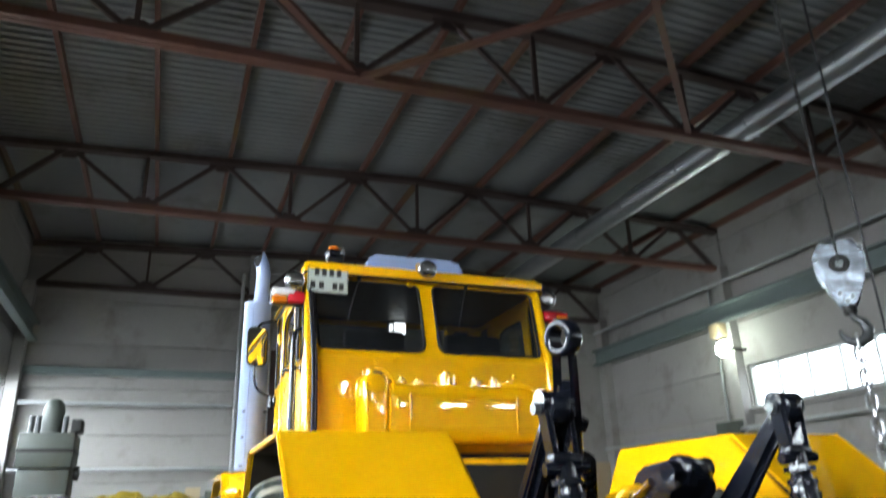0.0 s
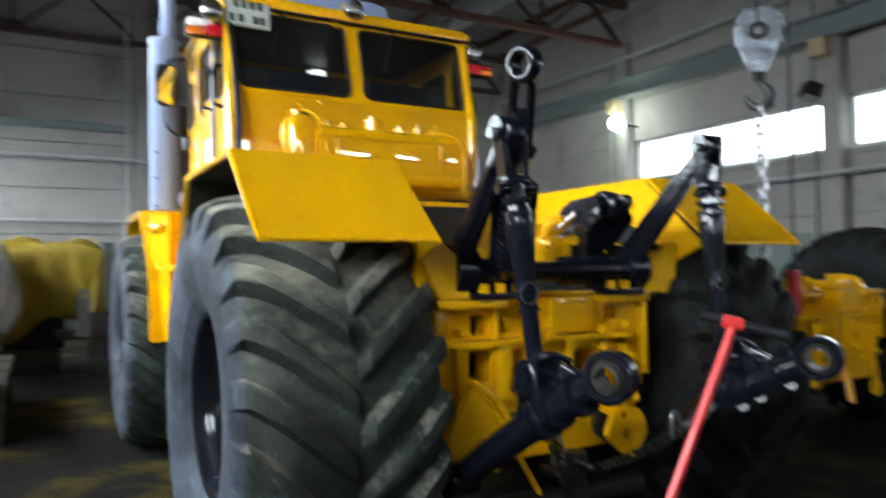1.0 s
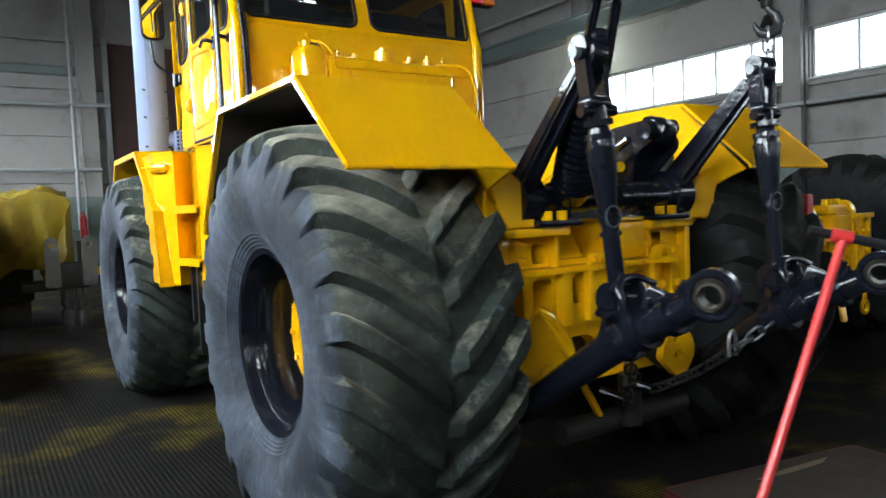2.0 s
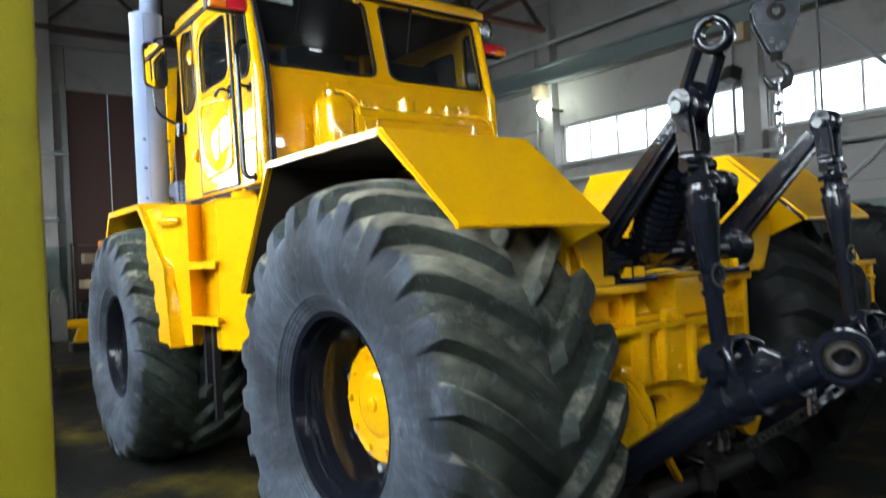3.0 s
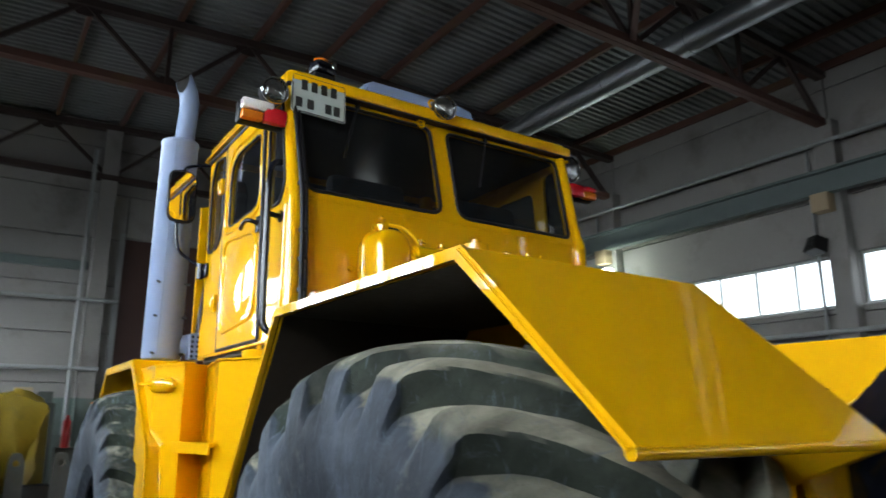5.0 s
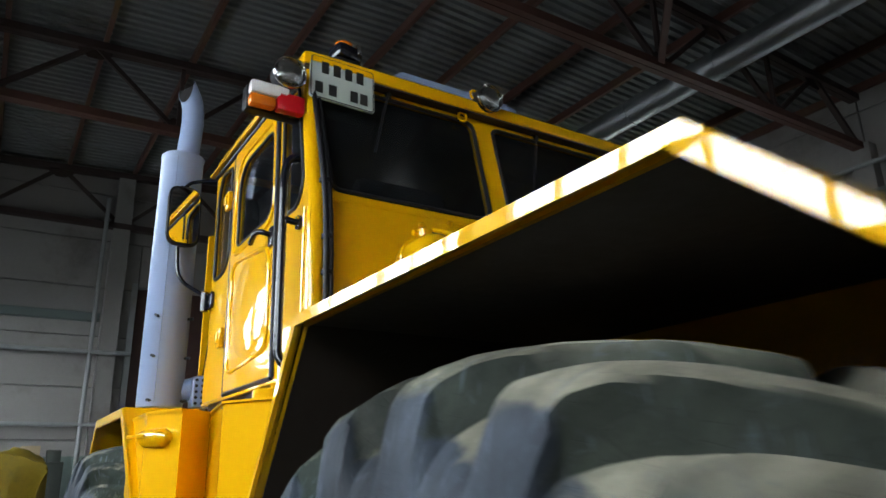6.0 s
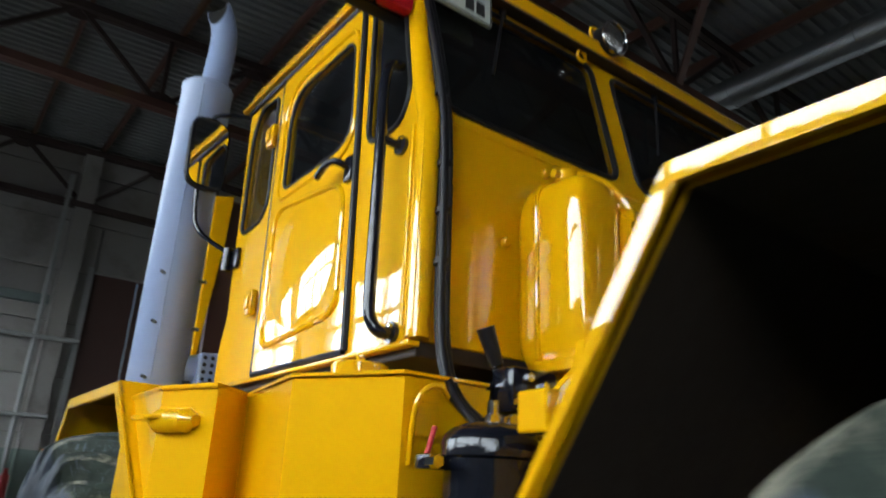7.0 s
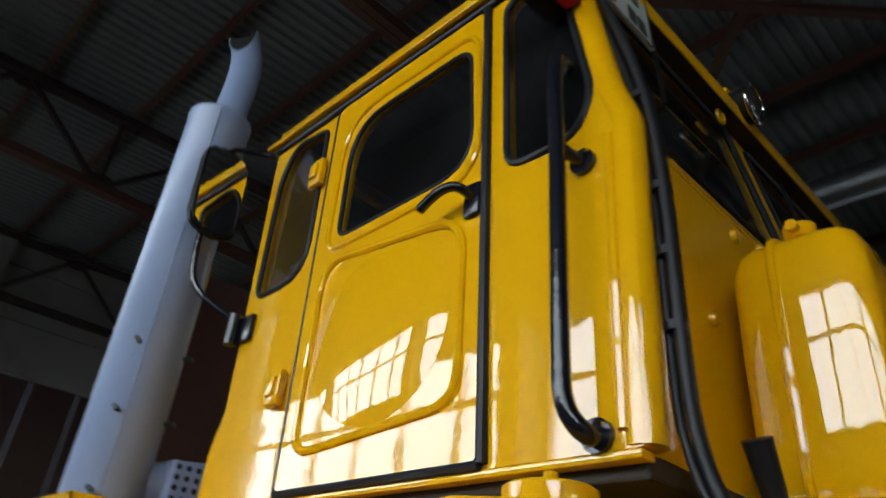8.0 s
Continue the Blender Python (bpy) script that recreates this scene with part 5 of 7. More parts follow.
for s in (-1, 1):
    tip, low, ball = (Vector(d[s]) for d in (TIP, LOW, BALL))
    root = Vector((s * 0.49 if s < 0 else 0.42, -2.15, 1.40))
    bm = beam(B(), root, tip + (root - tip) * 0.06, 0.075, 0.135, 0.022, 0.055, 0.085)
    rod(bm, (root.x - 0.05, -2.16, 1.385), (root.x + 0.05, -2.16, 1.385), 0.11, seg=22)
    lathe(bm, [(-0.036, 0.0), (-0.036, 0.040), (-0.030, 0.052), (-0.018, 0.057), (0.018, 0.057), (0.030, 0.052), (0.036, 0.040), (0.036, 0.0)], "x", tip, 24)
    arm = P("lift_arm", bm, BLACK, "gloss black tapered lift arm")
    d = (tip - root).normalized()
    part("arm_rib", beam(B(), root + Vector((s * 0.038, 0, 0)), tip + Vector((s * 0.028, 0, 0)), 0.012, 0.04, 0.004, 0.010, 0.025), BLACK, arm)
    part("arm_pin", rod(B(), tip + Vector((-0.078, 0, 0)), tip + Vector((0.078, 0, 0)), 0.020, seg=16), CASTSTEEL, arm, "bare steel pin end")
    # lift rod with fork, turnbuckle and lower eye
    dn = (low - tip).normalized()
    stops = ((0.17, 0.034), (0.235, 0.034), (0.25, 0.038), (0.285, 0.047), (0.33, 0.050), (0.37, 0.048), (0.47, 0.037), (0.52, 0.032), (0.56, 0.030), ((low - tip).length - 0.05, 0.030))
    bm = tube(B(), [tip + dn * f for f, r in stops], 0.03, 20, radii=[r for f, r in stops])
    lrod = P("lift_rod", bm, BLACK, "gloss black adjustable lift rod")
    bm = B()
    for off in (-0.045, 0.045):
        beam(bm, tip + Vector((off, 0, 0.03)), tip + dn * 0.15 + Vector((off * 0.8, 0, 0)), 0.022, 0.070, 0.010, up=(0, 1, 0))
        rod(bm, tip + Vector((off - 0.011, 0, 0.02)), tip + Vector((off + 0.011, 0, 0.02)), 0.040, seg=18)
    obox(bm, tip + dn * 0.16, (0.115, 0.070, 0.05), bevel=0.020)
    part("fork", bm, BLACK, lrod)
    bm = rod(B(), tip + dn * 0.19 + Vector((-0.075, 0, 0)), tip + dn * 0.19 + Vector((0.075, -0.01, 0.01)), 0.02, seg=10)
    rod(bm, tip + dn * 0.215, tip + dn * 0.235, 0.055, seg=6)
    part("lock_nut", bm, BLACK, lrod)
    for f, h, r, sides in ((0.270, 0.010, 0.052, 20), (0.312, 0.007, 0.054, 20), (0.52, 0.007, 0.038, 20), (0.55, 0.012, 0.040, 6), (0.60, 0.006, 0.037, 20)):
        c = tip + dn * f
        part("rod_nut" if sides == 6 else "rod_collar", rod(B(), c - dn * h, c + dn * h, r, seg=sides), BLACK, lrod)
    for k in range(4):
        c = tip + dn * (0.325 + 0.010 * k)
        part("thread_turn", rod(B(), c - dn * 0.003, c + dn * 0.003, 0.0515 - 0.0004 * k, seg=16), BLACK, lrod)
    bm = B()
    c = tip + dn * 0.52
    tube(bm, [c + Vector((math.cos(a) * 0.036 - 0.02, -0.042, math.sin(a) * 0.036 - 0.02)) for a in [2 * math.pi * k / 14 for k in range(14)]], 0.0035, 5, closed=True)
    part("ring_clip", bm, OILSTEEL, lrod, "thin wire ring")
    bm = rod(B(), low + Vector((-0.05, 0, 0)), low + Vector((0.05, 0, 0)), 0.06, seg=18)
    rod(bm, low + Vector((-0.07, 0, 0)), low + Vector((0.07, 0, 0)), 0.026, seg=12)
    part("lower_eye", bm, BLACK, lrod)
    # shackle of the eye, with its nut and split pin
    bm = tube(B(), [low + Vector((x, -0.065 + 0.25 * z, z)) for x, z in ((-0.055, 0.045), (-0.03, 0.075), (0.015, 0.072), (0.05, 0.04), (0.06, -0.03), (0.035, -0.085), (-0.03, -0.08), (-0.06, -0.02))], 0.017, 10, closed=True)
    part("shackle", bm, BLACK, lrod)
    for dx, dz, r in ((-0.075, 0.0, 0.034), (0.078, 0.0, 0.034), (0.045, -0.09, 0.024), (-0.04, -0.095, 0.022)):
        c = low + Vector((dx, -0.03, dz))
        part("shackle_nut", rod(B(), c - Vector((0.011, 0, 0)), c + Vector((0.011, 0, 0)), r, seg=6), BLACK, lrod)
    # lower link
    foot = Vector((s * 0.56 if s < 0 else 0.50, -2.27, 0.60))
    mid = Vector((low.x, low.y, low.z - 0.15))
    bm = rod(B(), foot, mid, 0.050, 0.062, seg=22)
    rod(bm, mid - (ball - mid).normalized() * 0.05, ball - (ball - mid).normalized() * 0.068, 0.064, 0.046, seg=22)
    rod(bm, foot + Vector((-0.06, 0, 0)), foot + Vector((0.06, 0, 0)), 0.065, seg=16)
    obox(bm, mid + Vector((0.0, -0.02, 0.05)), (0.12, 0.12, 0.16), (20, 0, 0), 0.016)
    link = P("lower_link", bm, BLACK, "gloss black lower hitch link")
    ax = Vector((0.92, 0.39, 0.04)).normalized()
    bm = B()
    ring = [(-0.026, 0.055), (-0.031, 0.060), (-0.031, 0.071), (-0.022, 0.080), (0.022, 0.080), (0.031, 0.071), (0.031, 0.060), (0.026, 0.055)]
    lathe(bm, ring + [ring[0]], "x", (0, 0, 0), 28)
    for f in [f for f in bm.faces if len(f.verts) > 4]:
        bm.faces.remove(f)
    e = part("ball_end", bm, BLACK, link, "black eye end with a bare ball socket")
    em = Matrix.Translation(ball) @ ax.to_track_quat("X", "Z").to_matrix().to_4x4()
    bm = B()
    lathe(bm, [(-0.040, 0.034), (-0.039, 0.041), (-0.026, 0.050), (0.0, 0.056), (0.026, 0.050), (0.039, 0.041), (0.040, 0.034), (-0.040, 0.034)], "x", (0, 0, 0), 24)
    for f in [f for f in bm.faces if len(f.verts) > 4]:
        bm.faces.remove(f)
    e2 = part("ball", bm, SOCKET, link, "worn steel ball socket")
    e.matrix_local = em
    e2.matrix_local = em
    bm = rod(B(), mid + Vector((-0.10, -0.02, 0.10)), mid + Vector((0.10, -0.10, 0.15)), 0.022, seg=10)
    obox(bm, mid + Vector((0.03, -0.14, 0.13)), (0.05, 0.10, 0.12), (25, 0, 20), 0.01)
    rod(bm, mid + Vector((0.05, -0.20, 0.12)), mid + Vector((0.05, -0.24, 0.22)), 0.016, seg=8)
    part("link_latch", bm, BLACK, link)
    for k in range(3):
        a = mid + Vector((0.045, -0.06 - 0.07 * k, 0.02 + 0.04 * k))
        part("link_bolt", rod(B(), a, a + Vector((0.03 * s, 0, 0)), 0.016, seg=6), BLACK, link)
    # collars, pins and nuts along the link
    u = (ball - mid).normalized()
    for f, r in ((0.10, 0.068), (0.30, 0.060), (0.62, 0.056)):
        c = mid + (ball - mid) * f
        part("collar", rod(B(), c - u * 0.018, c + u * 0.018, r + 0.012, seg=18), BLACK, link)
    for f, dx, dz in ((0.18, -0.04, 0.085), (0.24, 0.045, 0.075), (0.42, -0.03, 0.075), (0.50, 0.035, 0.07), (0.70, 0.0, 0.065)):
        c = mid + (ball - mid) * f + Vector((dx, 0, dz))
        bm = rod(B(), c - Vector((0, 0, 0.03)), c + Vector((0, 0, 0.012)), 0.011, seg=8)
        rod(bm, c - Vector((0, 0, 0.014)), c, 0.019, seg=6)
        part("stud_nut", bm, BLACK, link)
    bm = tube(B(), [mid + Vector((-0.07, 0.03, 0.10)), mid + Vector((-0.08, -0.03, 0.19)), mid + Vector((0.0, -0.07, 0.24)), mid + Vector((0.07, -0.10, 0.20))], 0.012, 8, round_=2)
    part("latch_spring", bm, BLACK, link)

# top link, raised and leaning on an arm: eye, fork, threaded end, ribbed spring body
ra, rb = Vector((-0.571, -2.744, 2.061)), Vector((-0.30, -2.25, 1.36))
d = (rb - ra).normalized()
bm = B()
lathe(bm, [(-0.026, 0.034), (-0.031, 0.040), (-0.031, 0.052), (-0.027, 0.058), (-0.018, 0.062), (0.018, 0.062), (0.027, 0.058), (0.031, 0.052), (0.031, 0.040), (0.026, 0.034), (-0.026, 0.034)], "x", (0, 0, 0), 28)
for f in [f for f in bm.faces if len(f.verts) > 4]:
    bm.faces.remove(f)
top_link = P("top_link", rod(B(), ra + d * 0.34, ra + d * 0.46, 0.045, seg=16), BLACK, "gloss black top link with a ribbed spring body")
ring = part("eye", bm, BLACK, top_link)
ring.matrix_local = Matrix.Translation(ra) @ Vector((0.95, 0.28, 0.10)).to_track_quat("X", "Z").to_matrix().to_4x4()
bm = lathe(B(), [(-0.032, 0.018), (-0.030, 0.026), (-0.018, 0.032), (0.0, 0.0345), (0.018, 0.032), (0.030, 0.026), (0.032, 0.018), (-0.032, 0.018)], "x", (0, 0, 0), 20)
for f in [f for f in bm.faces if len(f.verts) > 4]:
    bm.faces.remove(f)
part("eye_ball", bm, BLACK_MATT, top_link, "black ball with a bore in the eye").matrix_local = ring.matrix_local
bm = B()
wv = Vector((0.95, 0.28, 0.10)).cross(d).normalized()
for o in (-0.045, 0.045):
    beam(bm, ra + d * 0.045 + wv * o * 0.8, ra + d * 0.30 + wv * o, 0.028, 0.045, 0.010)
obox(bm, ra + d * 0.31, (0.13, 0.08, 0.05), (30, 0, 20), 0.012)
part("fork", bm, BLACK, top_link)
part("threaded_end", rod(B(), ra + d * 0.17, ra + d * 0.34, 0.030, seg=14), BLACK, top_link)
bm = rod(B(), ra + d * 0.46, ra + d * 0.82, 0.072, seg=24)
part("spring_body", bm, BLACK, top_link, "black ribbed spring housing")
for k in range(11):
    c = ra + d * (0.48 + 0.031 * k)
    part("spring_rib", rod(B(), c - d * 0.008, c + d * 0.008, 0.086, seg=24), BLACK, top_link)
part("spring_foot", rod(B(), ra + d * 0.80, ra + d * 0.88, 0.09, 0.05, seg=24), BLACK, top_link)

# hydraulic lift cylinders' rocker by the right arm
bm = prism(B(), rounded([(-2.30, 1.64), (-2.26, 1.72), (-2.0, 1.70), (-1.86, 1.56), (-2.0, 1.42), (-2.12, 1.42), (-2.16, 1.58)], 0.03, 3), "x", 0.20, 0.33, 0.01)
rocker = P("rocker", bm, BLACK, "black cast rocker of the hitch")
part("rocker_pin", rod(B(), (0.15, -2.245, 1.665), (0.37, -2.225, 1.685), 0.040, seg=18), BLACK, rocker)
part("rocker_cap", obox(B(), (0.28, -2.22, 1.665), (0.17, 0.13, 0.12), (14, 8, 18), 0.035), BLACK, rocker)
part("rocker_cheek", prism(B(), rounded([(-2.28, 1.60), (-2.22, 1.72), (-2.10, 1.70), (-2.02, 1.55), (-2.12, 1.46)], 0.03, 3), "x", 0.335, 0.365, 0.006), BLACK, rocker)
bm = rod(B(), (0.09, -2.22, 1.63), (0.12, -1.6, 1.36), 0.019, seg=14)
P("cylinder_rod", bm, CHROME, "chromed hydraulic cylinder rod")
valve = P("control_valve", box(B(), 0.02, 0.20, -2.06, -1.88, 1.40, 1.54, 0.03), YELLOW_FRAME, "yellow cast control valve behind the shaft")
for x, z in ((0.05, 1.50), (0.12, 1.47), (0.17, 1.52)):
    part("valve_cap", rod(B(), (x, -2.10, z), (x, -2.05, z), 0.024, seg=12), YELLOW_FRAME, valve)
part("valve_elbow", tube(B(), [(0.06, -2.02, 1.53), (0.06, -2.03, 1.58), (0.09, -2.06, 1.61), (0.14, -2.07, 1.61)], 0.02, 10, round_=2), YELLOW_FRAME, valve)
bm = rod(B(), (0.08, -2.0, 1.52), (0.16, -1.35, 1.28), 0.085, seg=20)
P("lift_cylinder", bm, YELLOW_FRAME, "yellow hydraulic lift cylinder")
bm = rod(B(), (-0.30, -2.0, 1.42), (-0.22, -1.35, 1.28), 0.075, seg=20)
P("lift_cylinder", bm, YELLOW_FRAME, "yellow hydraulic lift cylinder")


# ---- cab ----
CX = 0.925
QW = rounded([(0.205, 2.537), (0.235, 3.075), (0.072, 3.075), (-0.018, 2.625), (0.028, 2.532)], [0.05, 0.05, 0.05, 0.06, 0.05], 4)
DW = rounded([(0.812, 2.58), (0.305, 2.59), (0.343, 2.992), (0.83, 2.992)], [0.05, 0.12, 0.06, 0.16], 5)
FW = rounded([(1.205, 2.51), (0.952, 2.515), (0.985, 3.06), (1.16, 3.085), (1.225, 2.98)], [0.05, 0.12, 0.03, 0.05, 0.08], 4)
DOOR = [(0.236, 1.908), (0.876, 1.908), (0.926, 3.10), (0.302, 3.10)]
SIDE = rounded([(-0.095, 1.90), (1.265, 1.90), (1.262, 2.06), (1.225, 2.16), (1.30, 3.14), (0.055, 3.14), (-0.052, 2.62), (-0.095, 2.54)], [0.02, 0.03, 0.03, 0.03, 0.05, 0.05, 0.05, 0.05], 3)
DOOR_HOLE = rounded([(0.24, 1.918), (0.871, 1.918), (0.921, 3.09), (0.307, 3.09)], 0.02, 2)


def closed_tube(poly, x, r, axis="x", seg=8):
    return tube(B(), [{"x": (x, p[0], p[1]), "y": (p[0], x, p[1])}[axis] for p in poly], r, seg, closed=True)


cab = P("cab_floor", box(B(), -0.90, 0.90, -0.08, 1.24, 1.86, 1.90, 0.006), UNDER, "dark underside of the cab", smooth=False)
for s in (-1, 1):
    x0, x1 = sorted((s * CX, s * (CX - 0.03)))
    wall = P("cab_side", holed(B(), SIDE, [QW, DOOR_HOLE, FW], "x", x0, x1), YELLOW, "glossy yellow cab side panel", smooth=False)
    part("corner_post", tube(B(), [(s * (CX - 0.028), -0.075, 1.905), (s * (CX - 0.028), -0.075, 2.53), (s * (CX - 0.03), -0.035, 2.64), (s * (CX - 0.035), 0.065, 3.13)], 0.034, 12), YELLOW, wall)
    part("pressed_bead", tube(B(), [(s * (CX + 0.002), -0.055, 1.93), (s * (CX + 0.002), -0.05, 2.50)], 0.010, 8), YELLOW, wall)
    part("lower_edge", box(B(), *sorted((s * (CX + 0.004), s * (CX - 0.034))), -0.085, 1.26, 1.884, 1.899, 0.003), YELLOW, wall)
    part("gutter", box(B(), *sorted((s * (CX + 0.002), s * (CX + 0.034))), 0.05, 1.33, 3.122, 3.139, 0.004), YELLOW, wall, "yellow gutter lip under the roof edge")
    part("gutter_seal", tube(B(), [(s * (CX + 0.008), 0.07, 3.108), (s * (CX + 0.008), 0.93, 3.110), (s * (CX + 0.006), 1.29, 3.112)], 0.010, 8), BLACK_MATT, wall)
    for nm, poly in (("quarter_window", QW), ("front_window", FW)):
        g = part(nm, prism(B(), poly, "x", *sorted((s * (CX - 0.012), s * (CX - 0.018)))), GLASS, wall, "dark tinted window glass", smooth=False)
        part("rubber_seal", closed_tube(poly, s * (CX + 0.001), 0.009), BLACK_MATT, g)
    dx0, dx1 = sorted((s * (CX + 0.008), s * (CX - 0.022)))
    door = P("cab_door", holed(B(), rounded(DOOR, 0.03, 3), [DW], "x", dx0, dx1), YELLOW, "glossy yellow cab door, closed", smooth=False)
    part("door_seal", tube(B(), [(s * (CX + 0.006), 0.226, 1.908), (s * (CX + 0.006), 0.260, 2.5), (s * (CX + 0.006), 0.295, 3.11)], 0.0115, 8), BLACK_MATT, door)
    part("door_seal", tube(B(), [(s * (CX + 0.006), 0.23, 1.906), (s * (CX + 0.006), 0.872, 1.906)], 0.010, 8), BLACK_MATT, door)
    part("door_gap", tube(B(), [(s * (CX + 0.005), 0.880, 1.91), (s * (CX + 0.005), 0.931, 3.10)], 0.006, 6), BLACK_MATT, door)
    part("window_glass", prism(B(), DW, "x", *sorted((s * (CX - 0.008), s * (CX - 0.014)))), GLASS, door, "dark tinted window glass", smooth=False)
    part("rubber_seal", closed_tube(DW, s * (CX + 0.004), 0.0075), BLACK_MATT, door)
    frame_bead = rounded([(0.848, 2.545), (0.278, 2.552), (0.32, 3.035), (0.862, 3.035)], [0.06, 0.13, 0.07, 0.17], 5)
    part("pressed_bead", closed_tube(frame_bead, s * (CX + 0.009), 0.009), YELLOW, door)
    emb = rounded([(0.826, 1.99), (0.296, 2.03), (0.316, 2.455), (0.838, 2.51)], [0.07, 0.07, 0.10, 0.09], 5)
    part("pressed_bead", closed_tube(emb, s * (CX + 0.009), 0.011), YELLOW, door)
    # a round dome pressed into the field, flat in the field's corners
    bm = B()
    cy, cz = 0.578, 2.245
    rings = [[bm.verts.new((s * (CX + 0.024), cy, cz))]]
    for k in range(1, 10):
        f = k / 9
        rings.append([bm.verts.new((s * (CX + 0.0085 + 0.0155 * (1 - f ** 2.4)), cy + math.cos(a) * f * 0.235 + math.sin(a) * f * 0.02, cz + math.sin(a) * f * 0.222)) for a in [2 * math.pi * q / 56 for q in range(56)]])
    for q in range(56):
        bm.faces.new((rings[0][0], rings[1][q], rings[1][(q + 1) % 56]))
    for a, b in zip(rings[1:], rings[2:]):
        for q in range(56):
            bm.faces.new((a[q], a[(q + 1) % 56], b[(q + 1) % 56], b[q]))
    part("pressed_field", bm, YELLOW, door)
    for y, z in ((0.968, 2.866), (0.948, 2.175)):
        bm = box(B(), *sorted((s * (CX + 0.006), s * (CX + 0.030))), y - 0.030, y + 0.030, z - 0.048, z + 0.048, 0.008)
        box(bm, *sorted((s * (CX + 0.02), s * (CX + 0.040))), y - 0.018, y + 0.018, z - 0.026, z + 0.026, 0.005)
        part("hinge", bm, YELLOW, door)
    bm = tube(B(), [(s * (CX + 0.01), 0.288, 2.485), (s * (CX + 0.06), 0.292, 2.50), (s * (CX + 0.07), 0.34, 2.500), (s * (CX + 0.064), 0.405, 2.478)], 0.012, 10, round_=2)
    box(bm, *sorted((s * (CX + 0.008), s * (CX + 0.022))), 0.266, 0.312, 2.44, 2.525, 0.006)
    part("door_handle", bm, BLACK, door, "black bent door handle")
    # grab rail
    rx = s * (CX + 0.062)
    bm = tube(B(), [(s * CX, 0.045, 2.735), (rx, 0.035, 2.715), (rx, 0.024, 2.45), (rx, 0.016, 2.02), (rx, 0.010, 1.955), (s * (CX + 0.045), -0.015, 1.915), (s * CX, -0.012, 1.924)], 0.0165, 12, round_=2)
    rail = P("grab_rail", bm, BLACK, "long black tubular grab rail beside the cab door")
    part("rail_bracket", tube(B(), [(rx, 0.024, 2.47), (s * (CX + 0.03), 0.012, 2.458), (s * (CX + 0.002), 0.006, 2.456)], 0.013, 10), BLACK, rail)
    for y, z in ((-0.012, 1.924), (0.006, 2.456)):
        part("rail_foot", rod(B(), (s * CX, y, z), (s * (CX + 0.012), y, z), 0.028, seg=14), BLACK, rail)
        part("rail_bolt", rod(B(), (s * (CX + 0.012), y - 0.012, z + 0.012), (s * (CX + 0.022), y - 0.012, z + 0.012), 0.008, seg=6), CHROME, rail)

# rear wall and the slanted rear window frame
lower = P("cab_rear_wall", box(B(), -0.90, 0.90, -0.062, -0.035, 1.905, 2.552, 0.004), YELLOW, "plain yellow cab rear wall below the windows", smooth=False)
for x, z in ((-0.60, 2.235), (-0.44, 2.505), (-0.30, 2.535), (0.60, 2.44)):
    part("boss", lathe(B(), [(-0.075, 0.0), (-0.075, 0.010), (-0.070, 0.015), (-0.06, 0.017)], "y", (x, 0, z), 14), YELLOW, lower)
part("sill_bead", tube(B(), [(-0.88, -0.060, 2.548), (0.88, -0.060, 2.548)], 0.006, 8), YELLOW, lower)
LEAN = 0.215


def lean(bm):
    for v in bm.verts:
        v.co.y += (v.co.z - 2.55) * LEAN
    return bm


RW = {-1: rounded([(-0.825, 2.592), (-0.075, 2.592), (-0.085, 3.11), (-0.865, 3.11)], [0.04, 0.07, 0.05, 0.04], 5),
      1: rounded([(0.035, 2.592), (0.835, 2.592), (0.845, 3.11), (0.025, 3.11)], [0.07, 0.04, 0.05, 0.05], 5)}
frame_out = [(-0.905, 2.55), (0.905, 2.55), (0.905, 3.18), (-0.905, 3.18)]
rw = P("rear_window_frame", lean(holed(B(), frame_out, list(RW.values()), "y", -0.062, -0.030)), YELLOW, "yellow rear window frame with a middle pillar", smooth=False)
for s in (-1, 1):
    g = part("rear_window", lean(prism(B(), RW[s], "y", -0.050, -0.044)), GLASS, rw, "dark tinted rear window glass", smooth=False)
    part("rubber_seal", lean(closed_tube(RW[s], -0.062, 0.011, "y")), BLACK_MATT, g)
    xw = -0.53 if s < 0 else 0.30
    bm = rod(B(), (xw, 0.055, 3.165), (xw, 0.055, 3.115), 0.014, seg=10)
    tube(bm, [(xw, 0.05, 3.14), (xw - 0.05, 0.012, 2.98), (xw - 0.10, -0.022, 2.80)], 0.006, 6)
    part("wiper", bm, BLACK_MATT, rw)

# roof with a light-grey hatch box
roof = P("cab_roof", box(B(), -0.928, 0.928, 0.03, 1.34, 3.141, 3.235, 0.035, 3), YELLOW, "yellow cab roof with a rounded edge")
part("roof_lip", box(B(), -0.935, 0.935, 0.008, 0.055, 3.146, 3.20, 0.006), YELLOW, roof)
# dark strip puts the shade under the roof edge into the colour
part("lip_underside", box(B(), -0.93, 0.93, 0.012, 0.07, 3.138, 3.1455), UNDER, roof, "dark strip for the shade under the roof edge", smooth=False)
part("hatch_box", prism(B(), [(-0.44, 3.237), (0.39, 3.237), (0.33, 3.38), (0.24, 3.40), (-0.35, 3.40), (-0.40, 3.37)], "y", 0.22, 0.95, 0.02), SILVER, roof, "light grey roof hatch box")
for x, y, z in ((-0.081, 0.035, 3.232), (-0.15, 0.04, 3.10), (-0.55, 1.33, 3.235)):
    part("lifting_eye", tube(B(), [(x + math.cos(a) * 0.022, y, z + 0.02 + math.sin(a) * 0.022) for a in [2 * math.pi * k / 14 for k in range(14)]], 0.007, 6, closed=True), YELLOW, roof)
